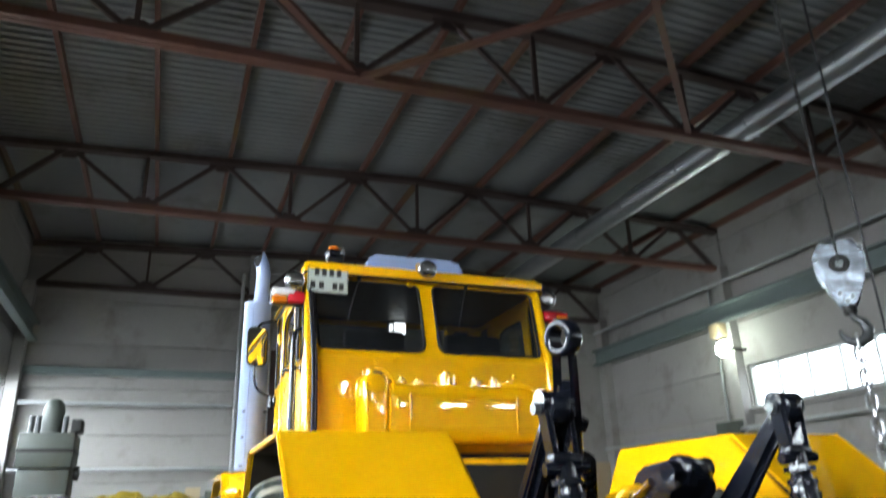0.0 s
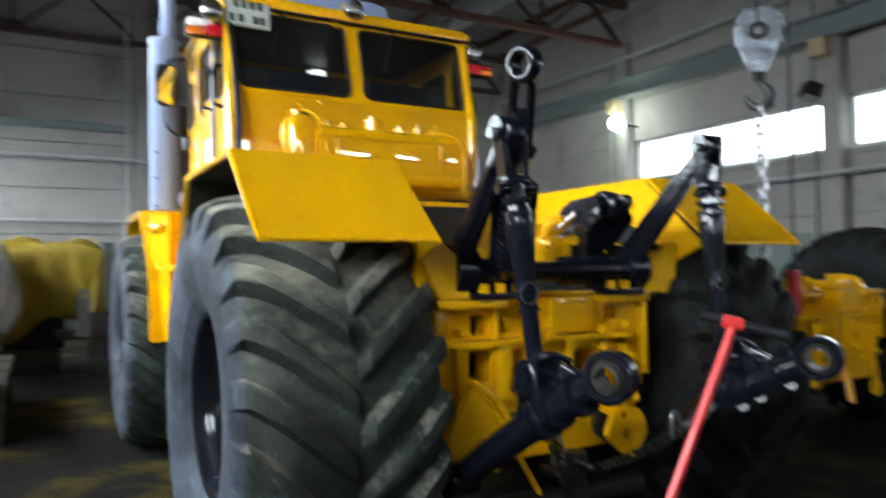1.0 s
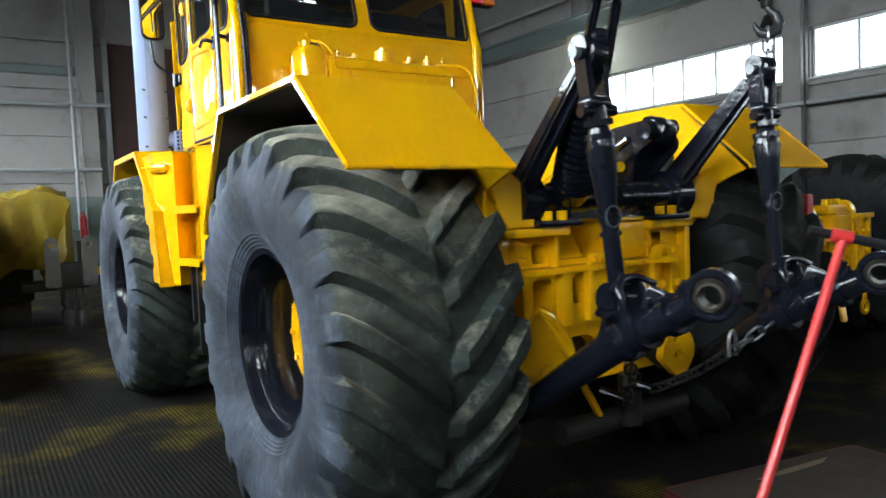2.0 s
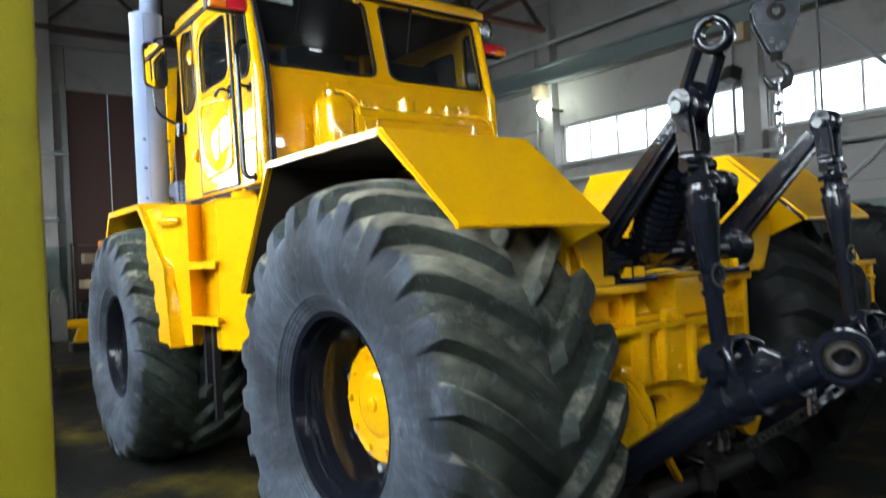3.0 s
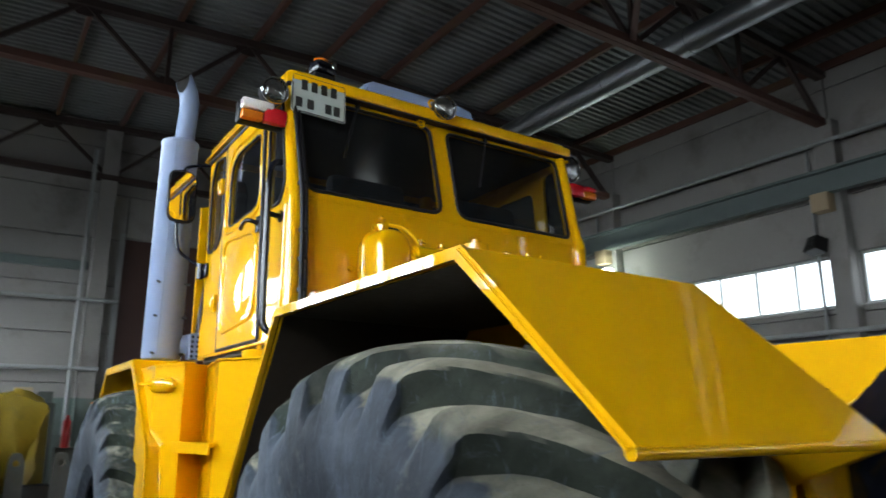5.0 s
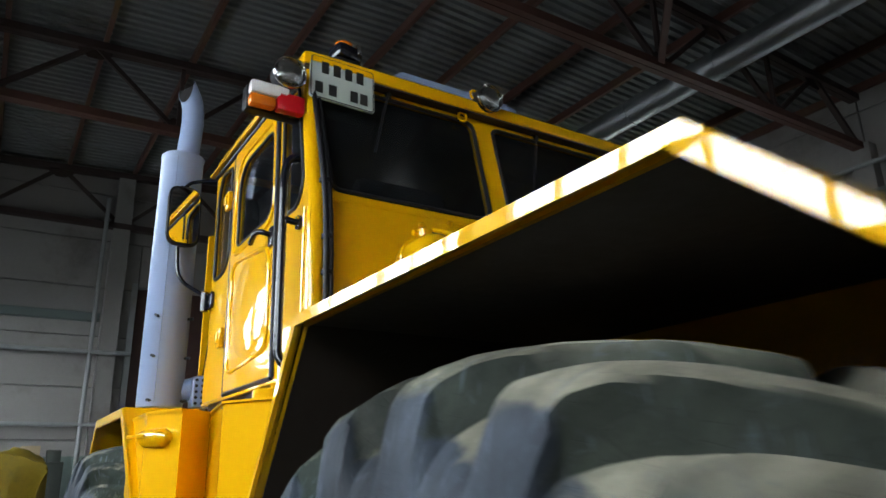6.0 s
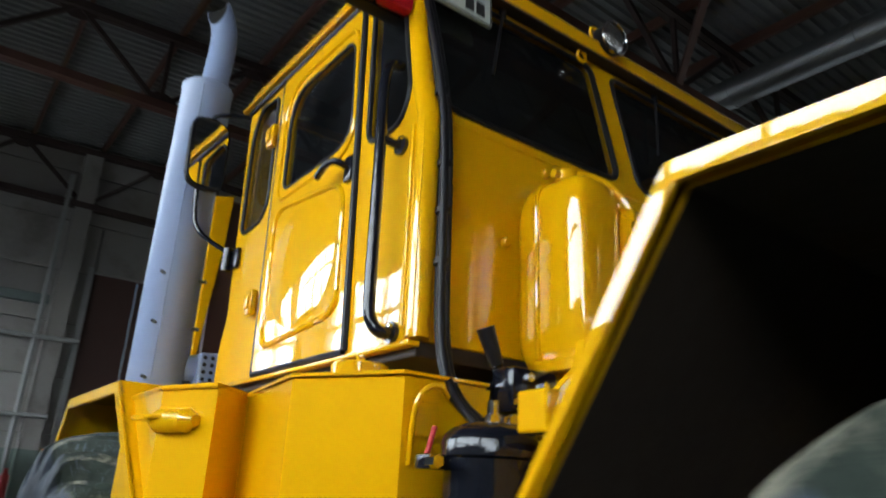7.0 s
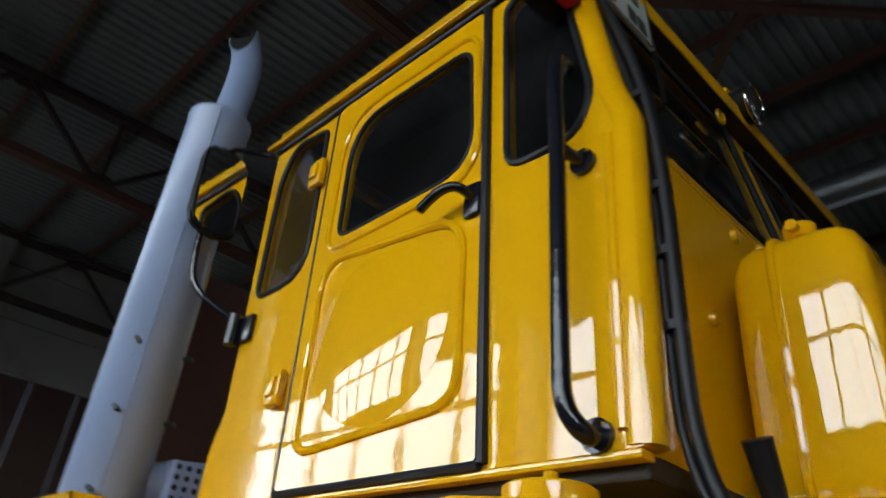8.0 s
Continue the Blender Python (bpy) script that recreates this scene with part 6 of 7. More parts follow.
P("cab_front", ring_plate(B(), rect(-0.90, 0.90, 1.90, 3.138), rect(-0.80, 0.80, 2.45, 3.08), "y", 1.19, 1.22), YELLOW, "yellow cab front with a wide window opening", smooth=False)
part("windscreen", box(B(), -0.80, 0.80, 1.202, 1.208, 2.45, 3.08), GLASS, cab, "dark tinted windscreen", smooth=False)
P("headliner", box(B(), -0.89, 0.89, 0.11, 1.22, 3.118, 3.138), SEAT, "dark cab ceiling lining", smooth=False)
for x in (-0.36, 0.42):
    seat = P("driver_seat", box(B(), x - 0.25, x + 0.25, 0.30, 0.75, 2.25, 2.38, 0.05, 3), SEAT, "black vinyl cab seat")
    part("backrest", obox(B(), (x, 0.24, 2.58), (0.46, 0.10, 0.46), (-8, 0, 0), 0.04), SEAT, seat)
    part("pedestal", box(B(), x - 0.15, x + 0.15, 0.35, 0.65, 1.9, 2.26, 0.02), DARK, seat)
dome = P("cab_lamp", box(B(), 0.01, 0.168, 1.12, 1.185, 2.985, 3.117, 0.008), SEAT, "small lit lamp under the cab ceiling")
part("diffuser", box(B(), 0.058, 0.162, 1.110, 1.119, 3.00, 3.10, 0.003), CABLAMP, dome, "white glowing diffuser")
part("diffuser", box(B(), 0.014, 0.044, 1.110, 1.119, 3.015, 3.085, 0.003), CABLAMP, dome, "white glowing diffuser")
P("dashboard", box(B(), -0.85, 0.85, 0.98, 1.185, 2.2, 2.52, 0.04, 3), SEAT, "dark dashboard")
bm = tube(B(), [(-0.36 + math.cos(a) * 0.2, 0.93 - math.sin(a) * 0.12, 2.60 + math.sin(a) * 0.16) for a in [2 * math.pi * k / 28 for k in range(28)]], 0.014, 8, closed=True)
rod(bm, (-0.36, 0.93, 2.6), (-0.36, 1.1, 2.35), 0.02)
P("steering_wheel", bm, BLACK, "black steering wheel")
P("cab_pillar", box(B(), 0.55, 0.62, 1.11, 1.185, 2.4, 3.117, 0.01), YELLOW, "yellow pillar inside the cab")
P("lining_shelf", box(B(), -0.85, 0.1, 1.10, 1.185, 2.56, 2.66, 0.01), BEIGE, "beige lining at the front of the cab")


# lamps, plate, mirror
def round_lamp(x, y, z, tilt=0, r=0.081, label="round chromed work lamp", mount=-0.11):
    bm = lathe(B(), [(0.10, 0.0), (0.10, r * 0.45), (0.06, r * 0.9), (0.0, r), (-0.012, r * 1.02), (-0.018, r * 0.97), (-0.012, r * 0.9)], "y", (0, 0, 0), 26)
    for f in [f for f in bm.faces if len(f.verts) > 4 and f.calc_center_median().y < 0.05]:
        bm.faces.remove(f)
    l = P("work_lamp", bm, BLACK_MATT, label)
    l.matrix_local = pose(x, y, z, tilt, 0, 0)
    part("reflector", lathe(B(), [(0.045, 0.0), (0.035, r * 0.4), (0.0, r * 0.85), (-0.008, r * 0.92)], "y", (0, 0, 0), 24), REFLECTOR, l)
    part("lens", lathe(B(), [(-0.024, 0.0), (-0.022, r * 0.4), (-0.014, r * 0.8), (-0.009, r * 0.93)], "y", (0, 0, 0), 24), LAMPGLASS, l)
    part("rim", tube(B(), [(math.cos(a) * r, -0.012, math.sin(a) * r) for a in [2 * math.pi * k / 26 for k in range(26)]], 0.006, 8, closed=True), CHROME, l)
    part("stem", rod(B(), (0, 0.03, -r), (0, 0.03, mount), 0.014, seg=10), CHROME, l)
    return l


round_lamp(-0.03, -0.012, 3.223, 5, r=0.066, mount=-0.075)
round_lamp(-1.003, -0.012, 3.060, 3, r=0.064, mount=-0.068)
P("lamp_bracket", tube(B(), [(-1.0, 0.0, 3.01), (-1.0, 0.06, 3.06), (-0.93, 0.07, 3.12)], 0.012, 8), BLACK, "black lamp bracket at the cab corner")
round_lamp(1.002, 0.09, 3.103, 3, mount=-0.12)
rl = P("roof_lamp", box(B(), -0.75, -0.63, 0.12, 0.22, 3.255, 3.30, 0.01), BLACK_MATT, "small black roof lamp with bright metal fittings")
part("lamp_body", obox(B(), (-0.69, 0.16, 3.335), (0.13, 0.10, 0.07), (0, 0, 12), 0.02), BLACK, rl)
part("lamp_cap", lathe(B(), [(3.368, 0.04), (3.385, 0.04), (3.40, 0.02), (3.40, 0.0)], "z", (-0.70, 0.16, 0), 14), AMBER, rl)
part("lamp_clip", obox(B(), (-0.64, 0.13, 3.36), (0.03, 0.02, 0.05), (0, 0, 30), 0.004), CHROME, rl)
for s in (-1, 1):
    zc = 2.952 if s < 0 else 2.945
    x0, x1 = sorted((s * 0.92, s * 1.15))
    tl = P("tail_lamp", box(B(), x0, x1, 0.045, 0.10, zc - 0.055, zc + 0.055, 0.012), BLACK_MATT, "rear lamp cluster in red, amber and clear glass")
    xm = s * 1.04
    part("red_lens", box(B(), *sorted((s * 0.925, xm)), 0.0, 0.046, zc - 0.05, zc + 0.03, 0.012), REDLENS, tl)
    part("amber_lens", box(B(), *sorted((xm + s * 0.002, s * 1.145)), 0.0, 0.046, zc - 0.05, zc - 0.002, 0.012), AMBER, tl)
    part("clear_lens", box(B(), *sorted((xm - s * 0.05, s * 1.145)), 0.0, 0.046, zc, zc + 0.055, 0.012) if s < 0 else box(B(), *sorted((xm + s * 0.002, s * 1.145)), 0.0, 0.046, zc, zc + 0.03, 0.01), CLEAR if s < 0 else REDLENS, tl)
plate = P("number_plate", prism(B(), rounded(rect(-0.144, 0.144, -0.103, 0.103), 0.015, 3), "y", -0.004, 0.004), PLATE, "white enamel number plate with black characters")
plate.matrix_local = pose(-0.768, 0.006, 3.090, -5, 1.5, 0)
for k in range(4):
    part("plate_mark", box(B(), -0.095 + k * 0.052, -0.063 + k * 0.052, -0.0065, -0.0042, 0.022, 0.078), INK, plate)
for x in (-0.105, -0.045, 0.050, 0.095):
    part("plate_mark", box(B(), x - 0.017, x + 0.017, -0.0065, -0.0042, -0.076, -0.024), INK, plate)
part("plate_rim", tube(B(), [(p[0], -0.005, p[1]) for p in rounded(rect(-0.139, 0.139, -0.098, 0.098), 0.014, 3)], 0.0025, 5, closed=True), INK, plate)
P("plate_bracket", box(B(), -0.84, -0.70, 0.016, 0.022, 3.10, 3.19), BLACK_MATT, "black plate bracket on the roof edge")

mirror = P("side_mirror", prism(B(), rounded(rect(-0.085, 0.085, -0.17, 0.17), 0.06, 5), "y", 0.0, 0.03, 0.008), BLACK_MATT, "black-backed side mirror on a bent arm")
mirror.matrix_local = pose(-1.075, 1.33, 2.885, -4, 0, 4)
part("mirror_glass", prism(B(), rounded(rect(-0.076, 0.076, -0.158, 0.158), 0.055, 5), "y", -0.004, -0.001), MIRROR, mirror)
P("mirror_arm", tube(B(), [(-0.93, 1.30, 3.10), (-1.0, 1.34, 3.10), (-1.07, 1.36, 3.08), (-1.09, 1.365, 3.0), (-1.09, 1.365, 2.62), (-1.06, 1.34, 2.52), (-0.95, 1.25, 2.44)], 0.010, 8, round_=2), BLACK, "thin black bent mirror arm")
bm = box(B(), -0.945, -0.926, 1.165, 1.235, 2.365, 2.45, 0.006)
rod(bm, (-0.955, 1.245, 2.36), (-0.955, 1.245, 2.455), 0.02, seg=12)
P("mirror_bracket", bm, BLACK, "black mirror bracket")

# hoses down the rear corner to a black filter
hose = [(-0.890, 0.05, 3.13), (-0.892, -0.02, 2.95), (-0.885, -0.100, 2.66), (-0.876, -0.126, 2.45), (-0.872, -0.132, 2.10), (-0.872, -0.140, 1.90), (-0.885, -0.21, 1.76), (-0.885, -0.31, 1.685)]
P("hose", tube(B(), hose, 0.0110, 12, round_=2), BLACK_MATT, "black rubber hose running down the cab corner")
P("hose", tube(B(), [(x + 0.006, y + 0.024, z) for x, y, z in hose[:6]] + [(-0.88, -0.19, 1.76), (-0.87, -0.29, 1.69)], 0.0078, 10, round_=2), BLACK_MATT, "thin black rubber hose running down the cab corner")
P("hose", tube(B(), [(x + 0.021, y + 0.004, z) for x, y, z in hose[:6]] + [(-0.865, -0.20, 1.76), (-0.855, -0.30, 1.69)], 0.009, 10, round_=2), BLACK_MATT, "black rubber hose running down the cab corner")
for x, y, z in ((-0.876, -0.127, 2.375), (-0.874, -0.132, 2.10), (-0.884, -0.107, 2.60), (-0.875, -0.130, 2.24)):
    bm = rod(B(), (x + 0.008, y + 0.010, z - 0.008), (x + 0.008, y + 0.010, z + 0.008), 0.0205, seg=16)
    P("hose_clip", bm, BLACK_MATT, "black hose clip")
FX, FY = -0.86, -0.335
fl = P("oil_filter", lathe(B(), [(1.22, 0.0), (1.22, 0.09), (1.24, 0.104), (1.615, 0.104), (1.62, 0.112), (1.650, 0.112), (1.664, 0.106), (1.678, 0.090), (1.688, 0.064), (1.692, 0.030), (1.692, 0.0)], "z", (FX, FY, 0), 32), BLACK, "black cylindrical filter with bolts on its cap")
for dx, dy, h in ((-0.02, -0.02, 0.045), (0.025, -0.03, 0.02), (0.01, 0.02, 0.05)):
    bm = rod(B(), (FX + dx, FY + dy, 1.688), (FX + dx, FY + dy, 1.69 + h), 0.011, seg=8)
    rod(bm, (FX + dx, FY + dy, 1.688), (FX + dx, FY + dy, 1.705), 0.018, seg=6)
    part("bolt", bm, CHROME, fl)
bm = box(B(), FX - 0.16, FX - 0.08, FY + 0.01, FY + 0.06, 1.59, 1.62, 0.006)
part("filter_bracket", bm, BLACK, fl)
part("bracket_bolt", rod(B(), (FX - 0.15, FY - 0.01, 1.605), (FX - 0.15, FY + 0.02, 1.605), 0.014, seg=6), CHROME, fl)

# reservoir behind the cab: rounded end tank, long body with caps, brackets
bm = B()
prof = rounded([(-0.590, 1.845), (-0.430, 1.845), (-0.425, 2.39), (-0.602, 2.39)], [0.075, 0.075, 0.09, 0.09], 7)
n = len(prof)
cx, cz = -0.523, 2.118
rings = []
for y, k in ((-0.105, 0.74), (-0.112, 0.88), (-0.130, 0.97), (-0.155, 1.0), (-0.285, 1.0), (-0.312, 0.98), (-0.333, 0.92), (-0.346, 0.80), (-0.350, 0.6)):
    rings.append([bm.verts.new((cx + (p[0] - cx) * k, y, cz + (p[1] - cz) * k)) for p in prof])
for a, b in zip(rings, rings[1:]):
    for i in range(n):
        bm.faces.new((a[i], a[(i + 1) % n], b[(i + 1) % n], b[i]))
bm.faces.new(rings[0])
bm.faces.new(rings[-1])
tank = P("end_tank", bm, YELLOW, "glossy yellow rounded tank behind the cab", angle=60)
part("seam", tube(B(), [(cx + (p[0] - cx) * 1.01, -0.190, cz + (p[1] - cz) * 1.01) for p in prof], 0.009, 8, closed=True), YELLOW, tank)
part("tank_strap", tube(B(), [(-0.51, -0.25, 2.405), (-0.45, -0.27, 2.395), (-0.424, -0.28, 2.30), (-0.422, -0.28, 1.95)], 0.008, 6, round_=1), BLACK_MATT, tank, "thin dark pipe")
bm = rod(B(), (-0.525, -0.23, 2.39), (-0.525, -0.23, 2.42), 0.032, seg=16)
rod(bm, (-0.575, -0.23, 2.405), (-0.475, -0.23, 2.41), 0.012, seg=8)
part("filler", bm, YELLOW, tank)
for x in (-0.59, -0.47):
    part("tank_foot", box(B(), x - 0.03, x + 0.03, -0.40, -0.20, 1.842, 1.875, 0.006), YELLOW, tank)
bm = prism(B(), rounded([(-0.375, 1.95), (-0.09, 1.95), (-0.09, 2.32), (-0.375, 2.32)], 0.06, 4), "x", -0.430, 0.64, 0.02)
body = P("oil_reservoir", bm, YELLOW, "long yellow reservoir across the back of the cab")
for z in (2.25, 2.03):
    part("pressed_bead", tube(B(), [(-0.40, -0.377, z), (0.62, -0.377, z)], 0.008, 8), YELLOW, body)
for x in (-0.30, 0.45):
    part("pressed_bead", tube(B(), [(x, -0.377, 2.0), (x, -0.377, 2.26)], 0.008, 8), YELLOW, body)
for x, r, h in ((-0.32, 0.035, 0.03), (-0.21, 0.045, 0.02), (0.0, 0.062, 0.075), (0.20, 0.045, 0.035), (0.34, 0.03, 0.05), (0.46, 0.05, 0.025)):
    bm = lathe(B(), [(2.30, r * 1.25), (2.315, r * 1.25), (2.32, r), (2.32 + h, r), (2.325 + h, r * 0.8), (2.33 + h, r * 0.4), (2.345 + h, r * 0.4), (2.345 + h, 0)], "z", (x, -0.25, 0), 18)
    part("cap", bm, YELLOW, body)
part("pipe_bend", tube(B(), [(0.40, -0.30, 2.33), (0.52, -0.36, 2.33), (0.60, -0.41, 2.28), (0.62, -0.42, 2.1), (0.62, -0.40, 1.9)], 0.012, 8, round_=2), YELLOW, body)
part("pipe_bend", tube(B(), [(-0.49, -0.23, 2.43), (-0.43, -0.29, 2.41), (-0.385, -0.35, 2.31), (-0.375, -0.385, 2.15)], 0.009, 8, round_=2), YELLOW, body)
for x in (-0.52, 0.0, 0.55):
    P("reservoir_bracket", beam(B(), (x, -0.34, 1.84), (x, -0.45, 1.30), 0.07, 0.05, 0.008), YELLOW_FRAME, "yellow bracket carrying the reservoir")
P("reservoir_shelf", box(B(), -0.58, 0.66, -0.46, -0.12, 1.80, 1.845, 0.008), YELLOW_FRAME, "yellow shelf under the reservoir", smooth=False)
bm = beam(B(), (-0.66, -0.46, 1.74), (-0.68, -0.95, 1.64), 0.10, 0.12, 0.01)
P("support_arm", bm, YELLOW_FRAME, "yellow support arm towards the rear fender")
P("cross_panel", box(B(), -0.6, 0.6, -0.62, -0.50, 1.0, 1.8, 0.01), DARK, "dark machinery behind the cab")
lev = P("lever", rod(B(), (-0.69, -0.19, 1.74), (-0.735, -0.188, 1.865), 0.014, seg=12), BLACK, "black lever with a rubber grip")
part("grip", rod(B(), (-0.73, -0.188, 1.85), (-0.768, -0.186, 1.938), 0.018, 0.024, seg=14), BLACK_MATT, lev)
vb = P("control_valve", box(B(), -0.75, -0.60, -0.27, -0.19, 1.73, 1.84, 0.012), BLACK, "black control valve with bright bolts")
for x, z in ((-0.735, 1.755), (-0.705, 1.815), (-0.675, 1.765), (-0.655, 1.80), (-0.625, 1.79)):
    part("valve_bolt", rod(B(), (x, -0.268, z), (x, -0.285, z), 0.011, seg=6), CHROME, vb)
P("support_block", box(B(), -0.93, -0.72, -0.56, -0.48, 1.66, 1.74, 0.006), YELLOW, "yellow support block behind the tank", smooth=False)
P("support_plate", prism(B(), [(-0.86, 1.745), (-0.70, 1.745), (-0.70, 1.86), (-0.78, 1.86), (-0.80, 1.80)], "y", -0.52, -0.50), YELLOW, "yellow gusset plate under the reservoir", smooth=False)

# fuel tank with steps, front fender
TZ = 1.79
for s in (-1, 1):
    top = [(s * 1.09, 1.10), (s * 1.065, 0.53), (s * 1.145, 0.07), (s * 1.005, -0.20), (s * 0.76, -0.20), (s * 0.70, 1.10)]
    ft = P("fuel_tank", prism(B(), top, "z", 0.93, TZ, 0.006), YELLOW, "yellow sheet-metal fuel tank beside the cab", smooth=False)
    part("tank_rim", prism(B(), [(s * (abs(x) + 0.006), y + (-0.006 if y < 0 else 0)) for x, y in top], "z", TZ + 0.001, TZ + 0.009), YELLOW, ft, smooth=False)
    bm = lathe(B(), [(TZ + 0.009, 0.072), (TZ + 0.045, 0.072), (TZ + 0.05, 0.066), (TZ + 0.05, 0.0)], "z", (s * 0.985, 0.035, 0), 24)
    rod(bm, (s * 0.985, 0.035, TZ + 0.045), (s * 0.985, 0.035, TZ + 0.072), 0.012, seg=8)
    part("filler_cap", bm, YELLOW, ft)
    # forward panel with its folded head, over the recess with the steps
    bm = prism(B(), [(s * 1.20, 0.41), (s * 1.285, 0.62), (s * 1.27, 1.06), (s * 1.05, 1.06), (s * 1.04, 0.56)], "z", 0.94, 1.79)
    pn = part("side_panel", bm, YELLOW, ft, smooth=False)
    part("panel_head", prism(B(), [(s * 1.207, 0.40), (s * 1.293, 0.615), (s * 1.278, 1.07), (s * 1.05, 1.07), (s * 1.03, 0.565)], "z", 1.788, 1.802, 0.003), YELLOW, pn, smooth=False)
    for z in (1.43, 1.10):
        bm = prism(B(), [(s * 1.150, 0.035), (s * 1.172, 0.04), (s * 1.232, 0.42), (s * 1.20, 0.44), (s * 1.07, 0.52), (s * 1.142, 0.08)], "z", z, z + 0.018, 0.003)
        prism(bm, [(s * 1.173, 0.045), (s * 1.233, 0.42), (s * 1.225, 0.42), (s * 1.165, 0.045)], "z", z - 0.03, z + 0.018)
        part("step", bm, YELLOW, ft, "yellow sheet-metal step", smooth=False)
    for y, z in ((0.22, 0.50), (0.36, 0.70)):
        part("step_hanger", box(B(), *sorted((s * 1.14, s * 1.10)), y, y + 0.035, z, 1.095), BLACK_MATT, ft, "black hanging step bar")
    bm = prism(B(), rounded([(s * 1.225, 0.50), (s * 1.325, 0.56), (s * 1.36, 0.66), (s * 1.29, 0.72)], 0.03, 3), "z", 1.702, 1.714, 0.004)
    rod(bm, (s * 1.285, 0.60, 1.702), (s * 1.245, 0.49, 1.702), 0.034, seg=16)
    rod(bm, (s * 1.297, 0.635, 1.702), (s * 1.285, 0.60, 1.702), 0.016, 0.034, seg=16)
    rod(bm, (s * 1.245, 0.49, 1.702), (s * 1.233, 0.455, 1.702), 0.034, 0.016, seg=16)
    part("panel_handle", bm, YELLOW, ft)
    bm = tube(B(), [(s * 0.985, -0.205, 1.60), (s * 0.99, -0.22, 1.72), (s * 0.97, -0.235, 1.765), (s * 0.93, -0.235, 1.77), (s * 0.90, -0.22, 1.75)], 0.007, 8, round_=2)
    box(bm, *sorted((s * 0.975, s * 0.915)), -0.212, -0.203, 1.66, 1.735, 0.003)
    part("lifting_bracket", bm, YELLOW, ft)
    part("red_tag", rod(B(), (s * 0.95, -0.245, 1.68), (s * 0.975, -0.25, 1.61), 0.006, seg=8), RED, ft, "small red tag")
    FF = [(2.32, 1.27), (1.89, 1.855), (1.065, 1.857), (0.545, 1.423), (0.47, 0.93)]
    fx = s * 1.312
    ff = P("front_fender", prism(B(), [(-y, z) for y, z in sheet_profile([(-a, b) for a, b in FF[:3]], 0.012)], "x", *sorted((fx, s * 0.98)), 0.003), YELLOW, "yellow folded sheet-metal fender over the front wheel", smooth=False)
    part("fender_tail", prism(B(), [(-y, z) for y, z in sheet_profile([(-a, b) for a, b in FF[2:]], 0.012)], "x", *sorted((fx, s * 1.12)), 0.003), YELLOW, ff, smooth=False)
    part("fender_lip", prism(B(), [(-y, z) for y, z in sheet_profile([(-a, b) for a, b in FF], 0.036)], "x", *sorted((s * 1.315, s * 1.295)), 0.006), YELLOW, ff)
    part("marker_lamp", rod(B(), (s * 1.345, 2.12, 1.62), (s * 1.305, 2.12, 1.62), 0.035, seg=14), AMBER, ff)
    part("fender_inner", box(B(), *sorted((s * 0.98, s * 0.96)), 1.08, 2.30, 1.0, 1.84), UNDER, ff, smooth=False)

# exhaust silencer
EX, EY = -1.066, 1.56
bm = lathe(B(), [(1.90, 0.0), (1.90, 0.110), (1.905, 0.114), (3.285, 0.114), (3.292, 0.118), (3.305, 0.118), (3.312, 0.112), (3.315, 0.0)], "z", (EX, EY, 0), 40)
ex = P("exhaust_silencer", bm, SILVER, "upright light-grey exhaust silencer with a curved outlet")
ca = radians(245)
part("seam", tube(B(), [(EX + math.cos(ca) * 0.115, EY + math.sin(ca) * 0.115, z) for z in (1.92, 2.4, 3.28)], 0.0035, 6), SILVER, ex)
bm = tube(B(), [(EX + 0.018, EY - 0.01, 3.30), (EX + 0.026, EY - 0.01, 3.42), (EX + 0.034, EY - 0.01, 3.56), (EX + 0.024, EY - 0.01, 3.66), (EX - 0.012, EY - 0.01, 3.74), (EX - 0.03, EY - 0.01, 3.77)], 0.062, 24, round_=2)
bm.verts.ensure_lookup_table()
cut, cn, cd = Vector((EX - 0.032, EY - 0.01, 3.715)), Vector((-0.86, -0.48, 0.17)).normalized(), Vector((-0.42, 0, 0.9)).normalized()
for v in bm.verts:
    k = (v.co - cut).dot(cn)
    if k > 0 or v.index >= len(bm.verts) - 24:
        v.co -= cd * (k / cd.dot(cn))
mouth = [v.co.copy() for v in list(bm.verts)[-24:]]
part("outlet", bm, SILVER, ex)
mc = sum(mouth, Vector((0, 0, 0))) / 24
# flat dark disc over the closed pipe end, for the shade inside
bm = B()
ins = [bm.verts.new(mc + (m - mc) * 0.9 + cn * 0.003) for m in mouth]
deep = [bm.verts.new(mc + (m - mc) * 0.9 + cn * 0.001) for m in mouth]
bm.faces.new(ins)
for i in range(24):
    bm.faces.new((ins[i], ins[(i + 1) % 24], deep[(i + 1) % 24], deep[i]))
part("outlet_mouth", bm, DARK, ex, "flat dark disc for the shade in the open mouth")
part("clamp", rod(B(), (EX + 0.008, EY, 3.315), (EX + 0.008, EY, 3.335), 0.069, seg=24), SILVER, ex)
for z in (2.362, 2.153, 1.93):
    for a in (234, 322):
        c, sn = math.cos(radians(a)), math.sin(radians(a))
        part("stud", rod(B(), (EX + c * 0.113, EY + sn * 0.113, z), (EX + c * 0.143, EY + sn * 0.143, z), 0.008, seg=8), OILSTEEL, ex)
shield = P("heat_shield", box(B(), -0.93, -0.76, 1.46, 1.54, 1.90, 2.06, 0.01), SILVER, "grey perforated heat shield beside the silencer", smooth=False)
